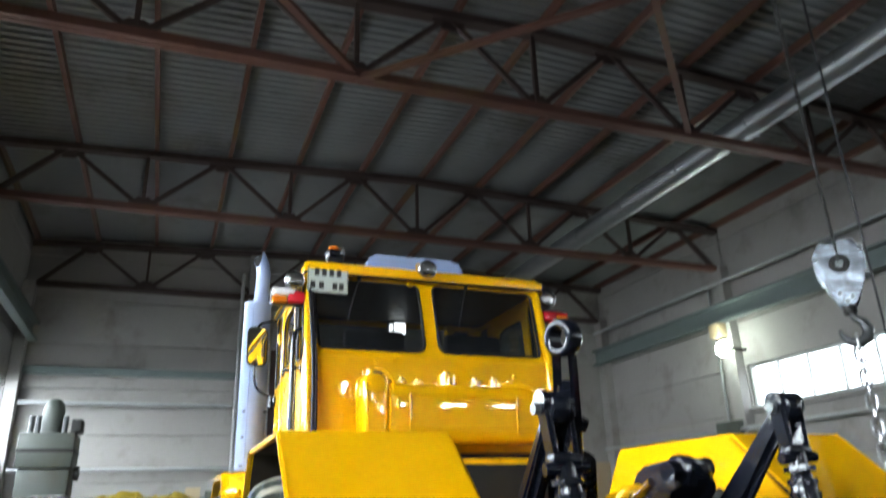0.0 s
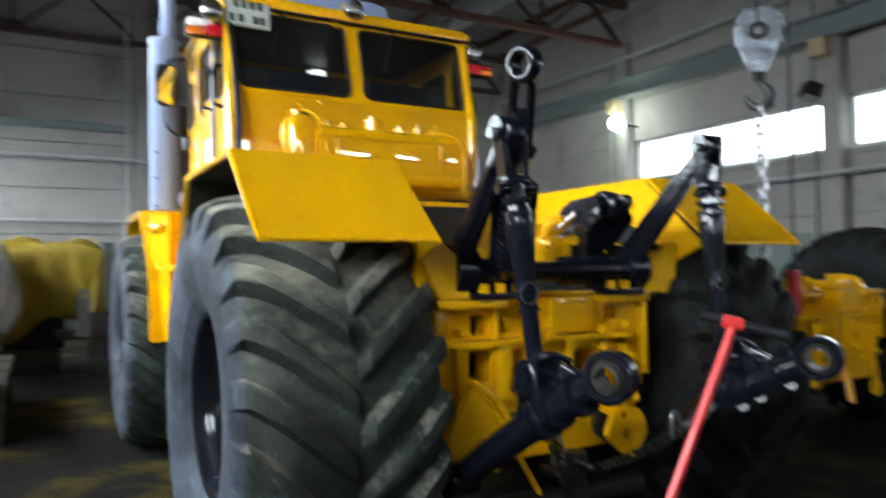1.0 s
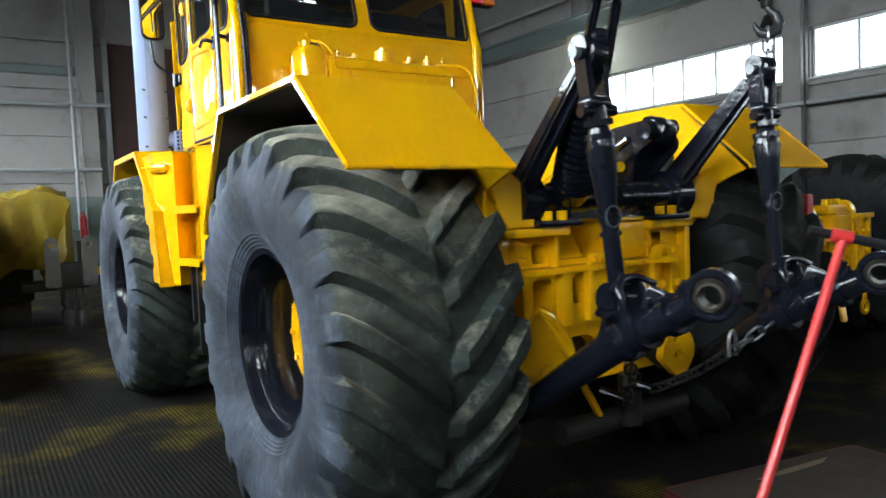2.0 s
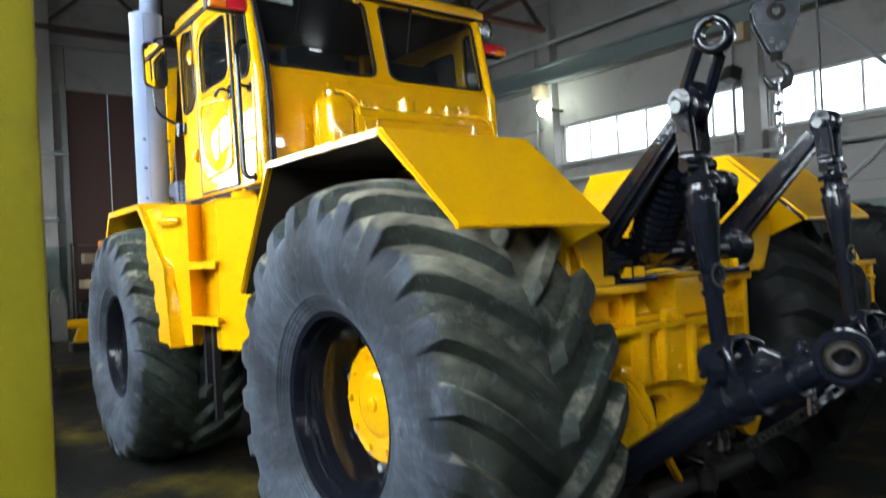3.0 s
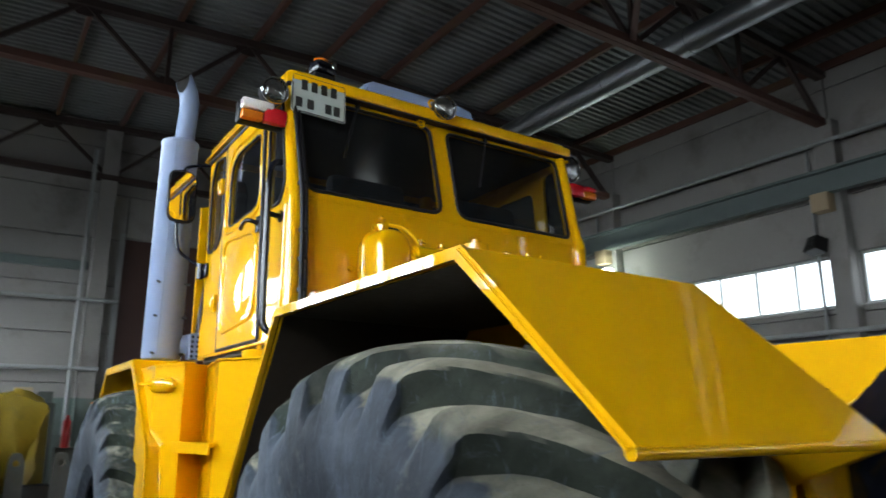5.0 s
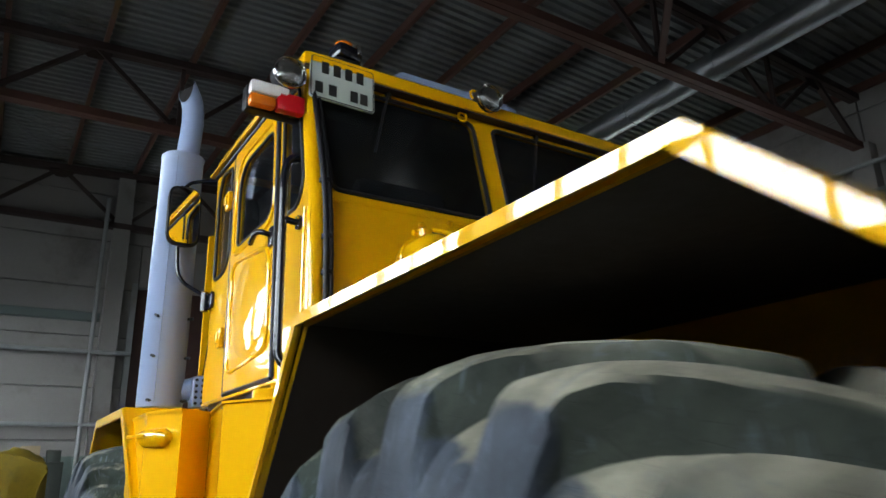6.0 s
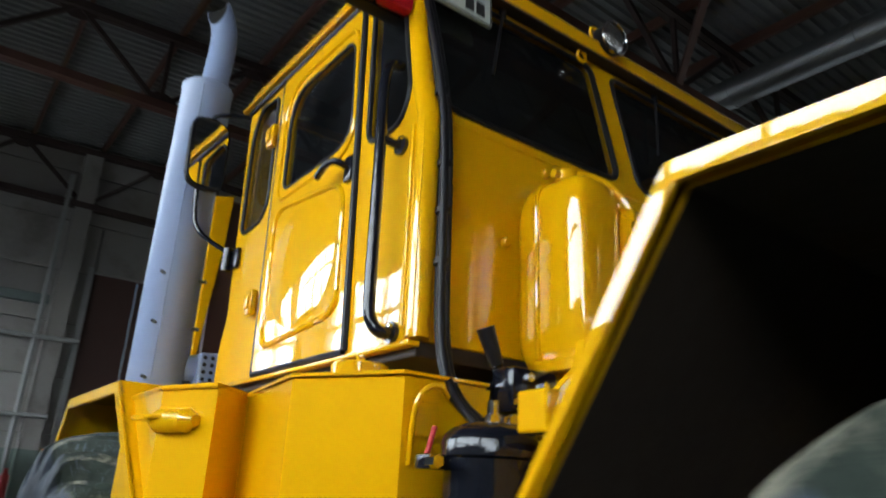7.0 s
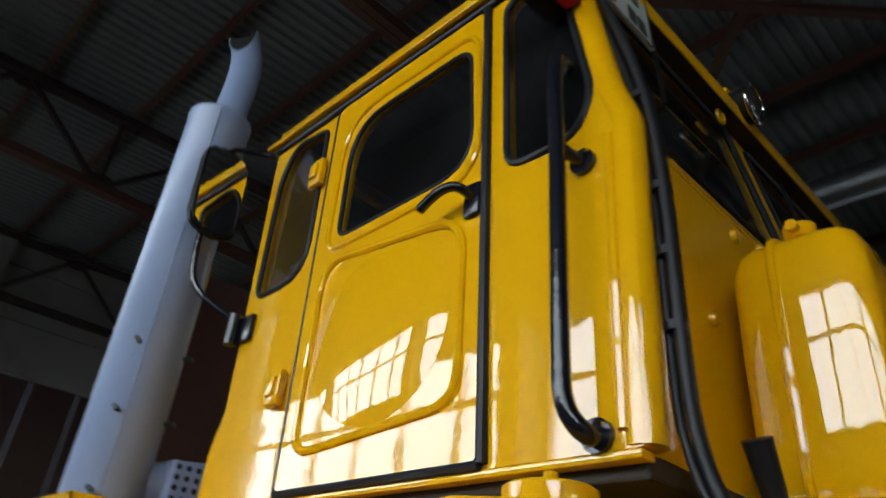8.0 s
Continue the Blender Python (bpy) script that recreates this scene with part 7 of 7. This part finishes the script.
# solid dark discs on the face give the holes their shade by colour
for i in range(5):
    for j in range(5):
        part("perforation", rod(B(), (-0.91 + 0.032 * i, 1.4585, 1.92 + 0.03 * j), (-0.91 + 0.032 * i, 1.457, 1.92 + 0.03 * j), 0.009, seg=8), DARK, shield)

# engine hood in front of the cab
P("engine_hood", box(B(), -0.55, 0.55, 1.36, 3.9, 1.3, 1.95, 0.05), YELLOW, "yellow engine hood in front of the cab")
flap = P("raised_hood_flap", prism(B(), [(2.50, 1.95), (2.50, 3.17), (2.53, 3.19), (2.56, 3.17), (2.54, 1.95)], "x", -0.60, 0.60), BROWN, "raised engine hood flap, dark brown inside", smooth=False)
part("flap_side", prism(B(), [(-0.668, 3.17), (-0.56, 3.20), (-0.575, 2.9), (-0.66, 1.98)], "y", 2.47, 2.499, 0.003), YELLOW, flap, "yellow edge of the raised hood flap", smooth=False)
P("front_frame", box(B(), -0.5, 0.5, 0.2, 3.9, 0.75, 1.25, 0.02), YELLOW_FRAME, "yellow front frame", smooth=False)
bm = tube(B(), [(-0.62, 1.50, 2.02), (-0.85, 1.52, 2.02), (-0.98, 1.55, 1.98)], 0.06, 14, round_=1)
P("exhaust_pipe", bm, SILVER, "grey exhaust pipe from the engine")


# ---- things round the tractor ----
def chain(name, a, b, sag, label, link=0.07, r=0.007, mat=None, parent=None):
    """Oval links, turned by a quarter from one to the next, along a sagging line."""
    a, b = Vector(a), Vector(b)
    n = max(3, int((b - a).length * 1.05 / (link * 0.72)))
    pts = [a.lerp(b, i / n) - Vector((0, 0, sag * 4 * (i / n) * (1 - i / n))) for i in range(n + 1)]
    root = parent or tagged(base(name, *a), label, "chain")
    org = Vector((0, 0, 0)) if parent else a
    for i in range(n):
        p, d = (pts[i] + pts[i + 1]) / 2 - org, (pts[i + 1] - pts[i]).normalized()
        u = d.orthogonal().normalized()
        v = d.cross(u)
        if i % 2:
            u, v = v, u
        w = link * 0.27
        bm = tube(B(), [p + d * (link / 2 - w) * (1 if math.cos(t) > 0 else -1) + d * math.cos(t) * w + u * math.sin(t) * w for t in [2 * math.pi * (k + 0.5) / 14 for k in range(14)]], r, 6, closed=True)
        part("chain_link", bm, mat or STEEL, root)
    return root


# crane hook with its pulley block, cables and a hanging chain
hx, hy = 2.36, -1.47
hook = tagged(base("crane_hook", hx, hy, 2.50), "dark oily steel crane hook block hanging on two cables", "crane hook")
HM = pose(0, 0, 0, 0, 0, 38)
for off in (-0.05, 0.05):
    bm = prism(B(), rounded([(-0.155, 0.56), (-0.10, 0.655), (0.10, 0.655), (0.155, 0.56), (0.15, 0.44), (0.05, 0.21), (-0.05, 0.21), (-0.15, 0.44)], 0.02, 2), "x", off - 0.008, off + 0.008, 0.003)
    part("cheek_plate", bm, HOOKPLATE, hook).matrix_local = HM
    sg = 1 if off > 0 else -1
    part("hub", lathe(B(), [(off + sg * 0.008, 0.062), (off + sg * 0.016, 0.062), (off + sg * 0.018, 0.05), (off + sg * 0.012, 0.046), (off + sg * 0.012, 0.0)], "x", (0, 0, 0.49), 22), DARK, hook, "dark oily pulley hub").matrix_local = HM
    part("axle_nut", rod(B(), (off + sg * 0.01, 0, 0.49), (off + sg * 0.034, 0, 0.49), 0.026, seg=6), CASTSTEEL, hook).matrix_local = HM
    for y, z in ((-0.03, 0.26), (0.035, 0.29), (0.0, 0.235)):
        part("cheek_bolt", rod(B(), (off, y, z), (off + sg * 0.022, y, z), 0.014, seg=6), CASTSTEEL, hook).matrix_local = HM
for y, z in ((-0.15, 0.60), (-0.16, 0.42), (0.15, 0.55), (0.0, 0.66)):
    part("spacer_bolt", rod(B(), (-0.07, y * 0.92, z - 0.01), (0.07, y * 0.92, z - 0.01), 0.016, seg=8), CASTSTEEL, hook).matrix_local = HM
part("pulley", lathe(B(), [(-0.03, 0.0), (-0.03, 0.13), (0.0, 0.115), (0.03, 0.13), (0.03, 0.0)], "x", (0, 0, 0.48), 28), OILSTEEL, hook).matrix_local = HM
part("swivel", lathe(B(), [(0.155, 0.0), (0.155, 0.035), (0.17, 0.042), (0.21, 0.042), (0.22, 0.03), (0.25, 0.0)], "z", (0, 0, 0), 18), DARK, hook)
hk = [(0, 0, 0.20), (0, 0, 0.16), (0, -0.015, 0.135), (0, -0.055, 0.10), (0, -0.075, 0.05), (0, -0.06, -0.005), (0, -0.01, -0.03), (0, 0.045, -0.015), (0, 0.075, 0.03), (0, 0.085, 0.065)]
bm = tube(B(), hk, 0.026, 14, radii=[0.018, 0.02, 0.024, 0.031, 0.036, 0.038, 0.036, 0.030, 0.02, 0.010])
part("hook", bm, OILSTEEL, hook).matrix_local = HM
for off in (-0.08, 0.08):
    part("cable", rod(B(), (off * 0.8, off * 0.6, 0.50), (off * 3.0 - 0.1, off * 2, 6.2), 0.007, seg=6), DARK, hook)
chain("hanging_chain", (hx, hy, 2.51), (hx, hy, 1.0), 0, "bright steel chain hanging from the crane hook", 0.11, 0.009)
tr = tagged(base("crane_trolley", hx - 0.1, hy, 8.7), "dark steel crane trolley under the roof", "crane trolley")
part("body", box(B(), -0.35, 0.35, -0.25, 0.25, -0.05, 0.28, 0.02), DARK, tr)
carriage = tagged(base("crane_end_carriage", 11.93, -1.47, 6.52), "dark blue painted crane end carriage on the wall rail", "crane carriage")
part("box_beam", box(B(), -0.13, 0.13, -1.75, 1.84, 0.06, 0.36, 0.012), CRANEBLUE, carriage)
for y in (-1.3, 1.35):
    part("wheel", rod(B(), (-0.05, y, 0.10), (0.05, y, 0.10), 0.10, seg=20), DARK, carriage)
part("buffer", rod(B(), (0, 1.84, 0.20), (0, 2.01, 0.20), 0.055, 0.045, seg=14), DARK, carriage)
part("top_flange", box(B(), -0.15, 0.15, -1.77, 1.80, 0.362, 0.376, 0.004), CRANEBLUE, carriage)
part("conduit", rod(B(), (0.05, 1.70, 0.376), (0.05, 1.66, 1.25), 0.025, seg=8), DARK, carriage)
pc = tagged(base("pendant_control", 2.07, -1.89, 1.03), "red pendant control hanging on a black cord", "crane control")
part("cord", rod(B(), (0, 0, 0.3), (0, 0, 8.0), 0.008, seg=6), BLACK_MATT, pc)
part("handle", box(B(), -0.035, 0.035, -0.03, 0.03, 0.05, 0.33, 0.012), RED, pc)

# red jack handle with a black cross grip, on a trolley jack
jack = tagged(base("trolley_jack", -0.88, -3.27, 0), "red trolley jack with a long handle and black cross grip", "jack")
pa, pb = Vector((0.556, -0.063, 1.242)), Vector((0.0, 0.0, 0.17))
part("handle_tube", rod(B(), pb, pa, 0.0125, seg=14), RED, jack)
part("cross_grip", rod(B(), pa + Vector((-0.05, 0.07, 0.02)), pa + Vector((0.10, -0.09, -0.035)), 0.0135, seg=12), BLACK_MATT, jack)
part("tee", rod(B(), pa + Vector((-0.022, 0.02, 0.006)), pa + Vector((0.015, -0.012, -0.005)), 0.0185, seg=12), RED, jack)
part("frame", box(B(), -0.42, 0.05, -0.10, 0.10, 0.05, 0.18, 0.02), DARK, jack)
for x in (-0.38, 0.0):
    for y in (-0.11, 0.11):
        part("caster", rod(B(), (x, y - 0.02, 0.045), (x, y + 0.02, 0.045), 0.045, seg=16), DARK, jack)

# check chains of the hitch
for s, at, to in ((-1, (-0.10, -2.34, 0.54), (-0.42, -2.66, 0.86)), (1, (0.04, -2.35, 0.565), (0.385, -2.74, 0.90))):
    ca = P("chain_anchor", rod(B(), (at[0] - 0.05, -2.24, at[2] + 0.03), at, 0.022, seg=12), BLACK, "black chain anchor with a check chain")
    chain("check_chain", at, to, 0.04, "", 0.075, 0.0065, OILSTEEL, ca)
    sh = Vector(at).lerp(Vector(to), 0.62)
    part("chain_shackle", tube(B(), [sh + Vector((-0.022, 0, -0.06)), sh + Vector((-0.024, 0, 0.02)), sh + Vector((0, 0, 0.05)), sh + Vector((0.024, 0, 0.02)), sh + Vector((0.022, 0, -0.06))], 0.008, 8, round_=2), STEEL, ca, "bright steel shackle")

# yellow post beside the path
post = tagged(base("steel_post", -2.588, -2.88, 0), "tall dull yellow steel post with worn edges", "post")
part("shaft", box(B(), -0.13, 0.13, -0.10, 0.10, 0.02, 3.6, 0.012), OLD_YELLOW, post)
part("foot_plate", box(B(), -0.15, 0.15, -0.14, 0.14, 0.0, 0.02, 0.004), OLD_YELLOW, post)

# floor plate near the jack
pl_ = tagged(base("floor_plate", 1.05, -2.85, 0), "dull rusty steel plate with red worn edges, lying on the floor", "steel plate")
corners = [(0.24, 0.30), (-0.90, 0.53), (-1.05, -0.25), (0.12, -0.55)]
part("plate", prism(B(), corners, "z", 0.075, 0.10, 0.004), RUST, pl_)
for p, q in zip(corners, corners[1:] + corners[:1]):
    part("edge_strip", beam(B(), (*p, 0.05), (*q, 0.05), 0.03, 0.10, 0.005), REDOLD, pl_, "worn red-painted edge")
# thin pale slab draws the streak along the plate
part("rub_mark", prism(B(), [(-0.02, 0.29), (-0.30, 0.325), (-0.52, 0.34), (-0.50, 0.315), (-0.28, 0.285), (-0.10, 0.262)], "z", 0.1005, 0.103), WOOD, pl_, "pale streak on the plate", smooth=False)

# a stripped second machine beside the tractor
tr2 = tagged(base("tractor_chassis", 3.15, 0.75, 0), "stripped yellow tractor chassis on dark worn tyres", "tractor")
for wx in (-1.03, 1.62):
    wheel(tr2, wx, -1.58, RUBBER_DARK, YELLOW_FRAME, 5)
fr2 = new("rear_frame", rear_frame.data)
fr2.parent, fr2.matrix_local = tr2, pose(0.12, -0.02, -0.085)
tagged(fr2, "cast yellow rear frame with pockets")
for c in rear_frame.children:
    o = new(c.name.split(".")[0], c.data)
    o.parent, o.matrix_local = fr2, c.matrix_local
for x0, x1 in ((-0.33, -0.29), (-0.17, -0.13), (0.40, 0.46)):
    part("lug_plate", prism(B(), rounded([(-2.20, 1.19), (-2.02, 1.19), (-2.04, 1.27), (-2.10, 1.31), (-2.16, 1.28)], 0.03, 3), "x", x0, x1, 0.005), YELLOW_FRAME, tr2)
part("valve_block", box(B(), 0.02, 0.30, -2.20, -2.0, 1.195, 1.27, 0.02), YELLOW_FRAME, tr2)
for x in (0.06, 0.14, 0.24):
    part("valve_cap", rod(B(), (x, -2.15, 1.265), (x, -2.15, 1.315), 0.024, seg=12), YELLOW_FRAME, tr2)
bm = tube(B(), [(0.45, -2.22, 0.78), (0.45, -2.25, 0.60), (0.44, -2.26, 0.50)], 0.018, 8, round_=2)
tube(bm, [(0.44 + math.cos(a) * 0.045, -2.26, 0.445 + math.sin(a) * 0.05) for a in [2 * math.pi * k / 16 for k in range(16)]], 0.016, 8, closed=True)
part("tow_ring", bm, YELLOW_FRAME, tr2, "yellow ring at the end of a drawbar rod")
part("drawbar", beam(B(), (0.16, -2.20, 0.62), (0.12, -2.26, 0.36), 0.05, 0.03, 0.008), YELLOW_FRAME, tr2)
part("frame_rail", box(B(), -0.42, 0.42, -2.08, 1.0, 0.7, 1.15, 0.01), YELLOW_FRAME, tr2, smooth=False)
part("axle", rod(B(), (-0.9, -1.58, 0.862), (1.50, -1.58, 0.862), 0.14, seg=18), DARK, tr2)
for x, y, z, rz, rx in ((6.4, 2.6, 0.862, 12, 0), (7.6, 3.4, 0.862, 80, 0), (5.6, 4.6, 0.862, -35, 0)):
    t = tagged(base("spare_tyre", x, y, 0, rz), "large worn black tractor tyre standing on the floor", "tyre", "spare tyres by the wall")
    o = new("carcass", CARCASS)
    o.parent = t
    o.location = (0, 0, z - 0.04)
    o.material_slots[0].link, o.material_slots[0].material = "OBJECT", RUBBER_DARK


# covered machinery and bench along the west side
def ridge(x, y, seed):
    """Sharp-crested folds: high along crooked lines, falling away flat on both sides."""
    return 1.0 - 2.4 * abs(noise.noise(Vector((x, y, seed))))


def drape(name, x0, x1, y0, y1, top, low, mat, label, seed, peaks=(), crease=0.16, angle=26, tuck=0.0):
    """A stiff loose cover: a grid laid over a block, creased on top, hanging down its sides in pleats, with a ragged hem."""
    nx, ny = 56, 56
    mx = 0.55
    bm = B()
    grid = []
    for i in range(nx + 1):
        row = []
        for j in range(ny + 1):
            u, v = i / nx * 2 - 1, j / ny * 2 - 1
            m = max(abs(u), abs(v))
            x = (x0 + x1) / 2 + (x1 - x0) / 2 * max(-1, min(1, u / mx)) + (0.10 * max(0, abs(u) - mx) * (1 if u > 0 else -1))
            y = (y0 + y1) / 2 + (y1 - y0) / 2 * max(-1, min(1, v / mx)) + (0.10 * max(0, abs(v) - mx) * (1 if v > 0 else -1))
            z = top + crease * ridge(x * 1.5, y * 1.5, seed) * (0.5 + 0.5 * min(1, (1 - min(m / mx, 1)) * 3)) + 0.05 * ridge(x * 4, y * 4, seed + 1)
            for px, py, ph, pr in peaks:
                z += ph * max(0.0, 1 - math.hypot(x - px, y - py) / pr)
            if m > mx:
                drop = (m - mx) / (1 - mx)
                along = y if abs(u) > abs(v) else x
                hem = low + 0.45 * ridge(along * 1.1, seed, seed + 7)
                z = z + (max(hem, 0.05) - z) * drop
                pleat = abs(((along * 1.6 + 1.1 * noise.noise(Vector((along * 1.1, z * 0.7, seed)))) % 1.0) * 2 - 1) * (0.45 + 0.9 * abs(noise.noise(Vector((along * 0.9, seed, 3.1)))))
                fold = (pleat * 0.17 + 0.05 * ridge(along * 5, z * 3, seed + 3)) * min(1.0, drop * 1.6) - tuck * drop
                if abs(u) > abs(v):
                    x += fold * (1 if u > 0 else -1)
                else:
                    y += fold * (1 if v > 0 else -1)
            row.append(bm.verts.new((x, y, max(z, 0.01))))
        grid.append(row)
    for i in range(nx):
        for j in range(ny):
            bm.faces.new((grid[i][j], grid[i + 1][j], grid[i + 1][j + 1], grid[i][j + 1]))
    ob = part(name, bm, mat, angle=angle)
    sol = ob.modifiers.new("thickness", "SOLIDIFY")
    sol.thickness = 0.006
    return tagged(ob, label, "cover")


engine = tagged(base("covered_engine", -2.1, 7.0, 0), "dark engine block on a stand under a tarpaulin", "engine")
part("block", box(B(), -0.55, 0.45, -0.4, 0.45, 0.35, 1.35, 0.05), DARK, engine)
part("stand", box(B(), -0.5, 0.4, -0.35, 0.4, 0.0, 0.35, 0.02), DARK, engine)
part("mount_beam", box(B(), 0.30, 0.70, -0.86, -0.38, 0.5, 0.62, 0.01), DARK, engine)
part("mount_block", box(B(), 0.66, 1.06, -0.98, -0.72, 0.52, 0.86, 0.03), DARK, engine)
for x in (0.63, 1.06):
    bm = holed(B(), rounded([(x - 0.09, 0.55), (x + 0.09, 0.55), (x + 0.08, 1.10), (x + 0.05, 1.20), (x - 0.05, 1.20), (x - 0.08, 1.10)], 0.04, 3), [[(x + math.cos(a) * 0.035, 1.09 + math.sin(a) * 0.035) for a in [2 * math.pi * k / 12 for k in range(12)]]], "y", -1.02, -0.94)
    part("eye_bracket", bm, CASTSTEEL, engine, "worn grey eye bracket", smooth=False)
for x in (0.78, 0.95):
    part("steel_pin", lathe(B(), [(0.0, 0.0), (0.0, 0.075), (0.24, 0.078), (0.25, 0.06), (0.29, 0.06), (0.30, 0.078), (0.52, 0.078), (0.52, 0.0)], "z", (x, -0.90, 0), 20), CHROME, engine, "bright turned steel pin")
drape("tarpaulin", -2.75, -1.2, 6.2, 7.9, 1.62, 0.35, TARP, "dusty yellow tarpaulin draped over an engine", 3.0, ((-1.45, 6.45, 0.16, 0.5), (-2.2, 7.2, 0.15, 0.7)), 0.16, 26, 0.42)
bench2 = tagged(base("machine_bed", -2.88, 5.6, 0), "dark machine bed on legs under a plastic sheet", "machine")
part("bed", box(B(), -0.68, 0.52, -0.5, 0.45, 1.0, 1.58, 0.03), DARK, bench2)
for x in (-0.65, 0.45):
    for y in (-0.5, 0.4):
        part("leg", box(B(), x - 0.06, x + 0.06, y - 0.06, y + 0.06, 0, 1.0), DARK, bench2)
drape("plastic_sheet", -3.58, -2.33, 5.05, 6.1, 1.70, 0.85, SHEET, "crumpled clear plastic sheet over a machine bed", 11.0, ((-2.98, 5.6, 0.1, 0.4),), 0.08, 18)
press = tagged(base("press_machine", -3.5, 9.1, 0), "tall grey-green press with a motor on its head", "machine")
part("column", box(B(), -0.38, 0.38, -0.4, 0.4, 0.0, 2.35, 0.03), MACHINE, press)
part("head", box(B(), -0.42, 0.40, -0.45, 0.45, 2.36, 2.92, 0.03), MACHINE, press)
part("head_band", box(B(), -0.43, 0.41, -0.46, 0.46, 2.60, 2.66, 0.01), DARK, press)
part("motor", lathe(B(), [(2.93, 0.0), (2.93, 0.17), (3.32, 0.17), (3.42, 0.15), (3.50, 0.09), (3.52, 0.0)], "z", (-0.02, 0, 0), 22), MACHINE, press)
for x in (-0.3, -0.2, 0.2):
    part("valve", rod(B(), (x, -0.2, 2.93), (x, -0.2, 3.20), 0.045, seg=12), OILSTEEL, press)
part("belt_guard", box(B(), 0.30, 0.46, -0.3, 0.2, 2.94, 3.15, 0.02), DARK, press)
part("hand_wheel", lathe(B(), [(0.42, 0.0), (0.42, 0.10), (0.50, 0.12), (0.52, 0.0)], "x", (0, -0.2, 2.28), 18), DARK, press)
bench = tagged(base("low_bench", -2.95, 3.3, 0), "low dark steel bench with dusty yellow boards", "bench")
for k in range(3):
    part("board", box(B(), -0.75, 0.75, -1.2 + k * 0.8, -0.42 + k * 0.8, 0.46, 0.52, 0.006), BOARD, bench)
for x in (-0.68, 0.68):
    for y in (-1.1, 1.1):
        part("leg", box(B(), x - 0.05, x + 0.05, y - 0.05, y + 0.05, 0.0, 0.46), DARK, bench)
part("rail", box(B(), 0.64, 0.72, -1.05, 1.05, 0.2, 0.28), DARK, bench)
for x, y, r in ((0.45, -0.9, 0.12), (0.5, 0.1, 0.1)):
    part("casting", lathe(B(), [(0.521, 0.0), (0.521, r), (0.58, r), (0.60, r * 0.6), (0.66, r * 0.55), (0.66, 0.0)], "z", (x, y, 0), 18), DARK, bench)

# by the gate: rack, low yellow frame, red extinguisher
rack = tagged(base("steel_rack", 1.35, 15.3, 0), "dark steel rack with dusty parts on its shelves", "shelf")
for x in (-0.55, 0.55):
    for y in (-0.25, 0.25):
        part("post", box(B(), x - 0.025, x + 0.025, y - 0.025, y + 0.025, 0, 2.1), RUST, rack)
for z in (0.35, 0.95, 1.55, 2.05):
    part("shelf", box(B(), -0.55, 0.55, -0.26, 0.26, z, z + 0.03), RUST, rack)
for k, (x, z, w, h) in enumerate(((-0.3, 0.38, 0.3, 0.25), (0.2, 0.38, 0.35, 0.3), (-0.25, 0.98, 0.35, 0.2), (0.25, 0.98, 0.25, 0.32), (-0.1, 1.58, 0.5, 0.25))):
    part("stored_box", box(B(), x - w / 2, x + w / 2, -0.2, 0.2, z, z + h, 0.02), (DARK, WOOD, CARD)[k % 3], rack)
lowf = tagged(base("towing_frame", 0.0, 10.0, 0), "low yellow towing frame on the floor", "frame")
part("beam", box(B(), -0.8, 0.6, -0.1, 0.1, 0.42, 0.56, 0.01), YELLOW_FRAME, lowf)
part("yoke", prism(B(), rounded([(-0.2, 0.16), (0.4, 0.16), (0.3, 0.42), (-0.1, 0.42)], 0.04, 3), "y", -0.14, 0.14, 0.01), YELLOW_FRAME, lowf)
part("foot", box(B(), -0.25, 0.45, -0.2, 0.2, 0.0, 0.16, 0.01), DARK, lowf)
exting = tagged(part("fire_extinguisher", lathe(B(), [(0.0, 0.0), (0.0, 0.08), (0.02, 0.085), (0.55, 0.085), (0.62, 0.04), (0.70, 0.03), (0.70, 0.0)], "z", (0, 0, 0), 20), RED), "red fire extinguisher standing by the column", "fire extinguisher")
exting.location = (0.0, 15.1, 0.95)
tagged(part("extinguisher_stand", box(B(), -0.2, 0.2, 14.9, 15.3, 0.0, 0.95, 0.01), MACHINE), "grey metal cabinet by the column", "cabinet")
for x, w, h, m in ((-0.95, 0.34, 0.32, CARD), (-0.52, 0.26, 0.24, MACHINE), (-1.35, 0.30, 0.20, SHEET)):
    b_ = part("carton", box(B(), x - w / 2, x + w / 2, 14.6, 14.95, 1.9, 1.9 + h, 0.01), m)
    tagged(b_, "dusty carton on top of the cabinet", "box", "cartons on the cabinet")
cabn = tagged(base("tool_cabinet", -0.95, 14.78, 0), "pale grey-green tool cabinet against the wall", "cabinet")
part("body", box(B(), -0.6, 0.62, -0.25, 0.25, 0.0, 1.9, 0.015), MACHINE, cabn)
for x in (-0.3, 0.31):
    part("door", box(B(), x - 0.285, x + 0.285, -0.268, -0.252, 0.06, 1.84, 0.006), MACHINE, cabn)
# beyond the right fender: crate
crate = tagged(base("parts_crate", 4.8, 6.4, 0), "tan cardboard crate on a stack of pallets", "crate")
part("pallets", box(B(), -0.6, 0.6, -0.5, 0.5, 0.0, 1.5, 0.02), WOOD, crate)
part("carton", box(B(), -0.55, 0.55, -0.45, 0.45, 1.5, 2.2, 0.015), CARD, crate)
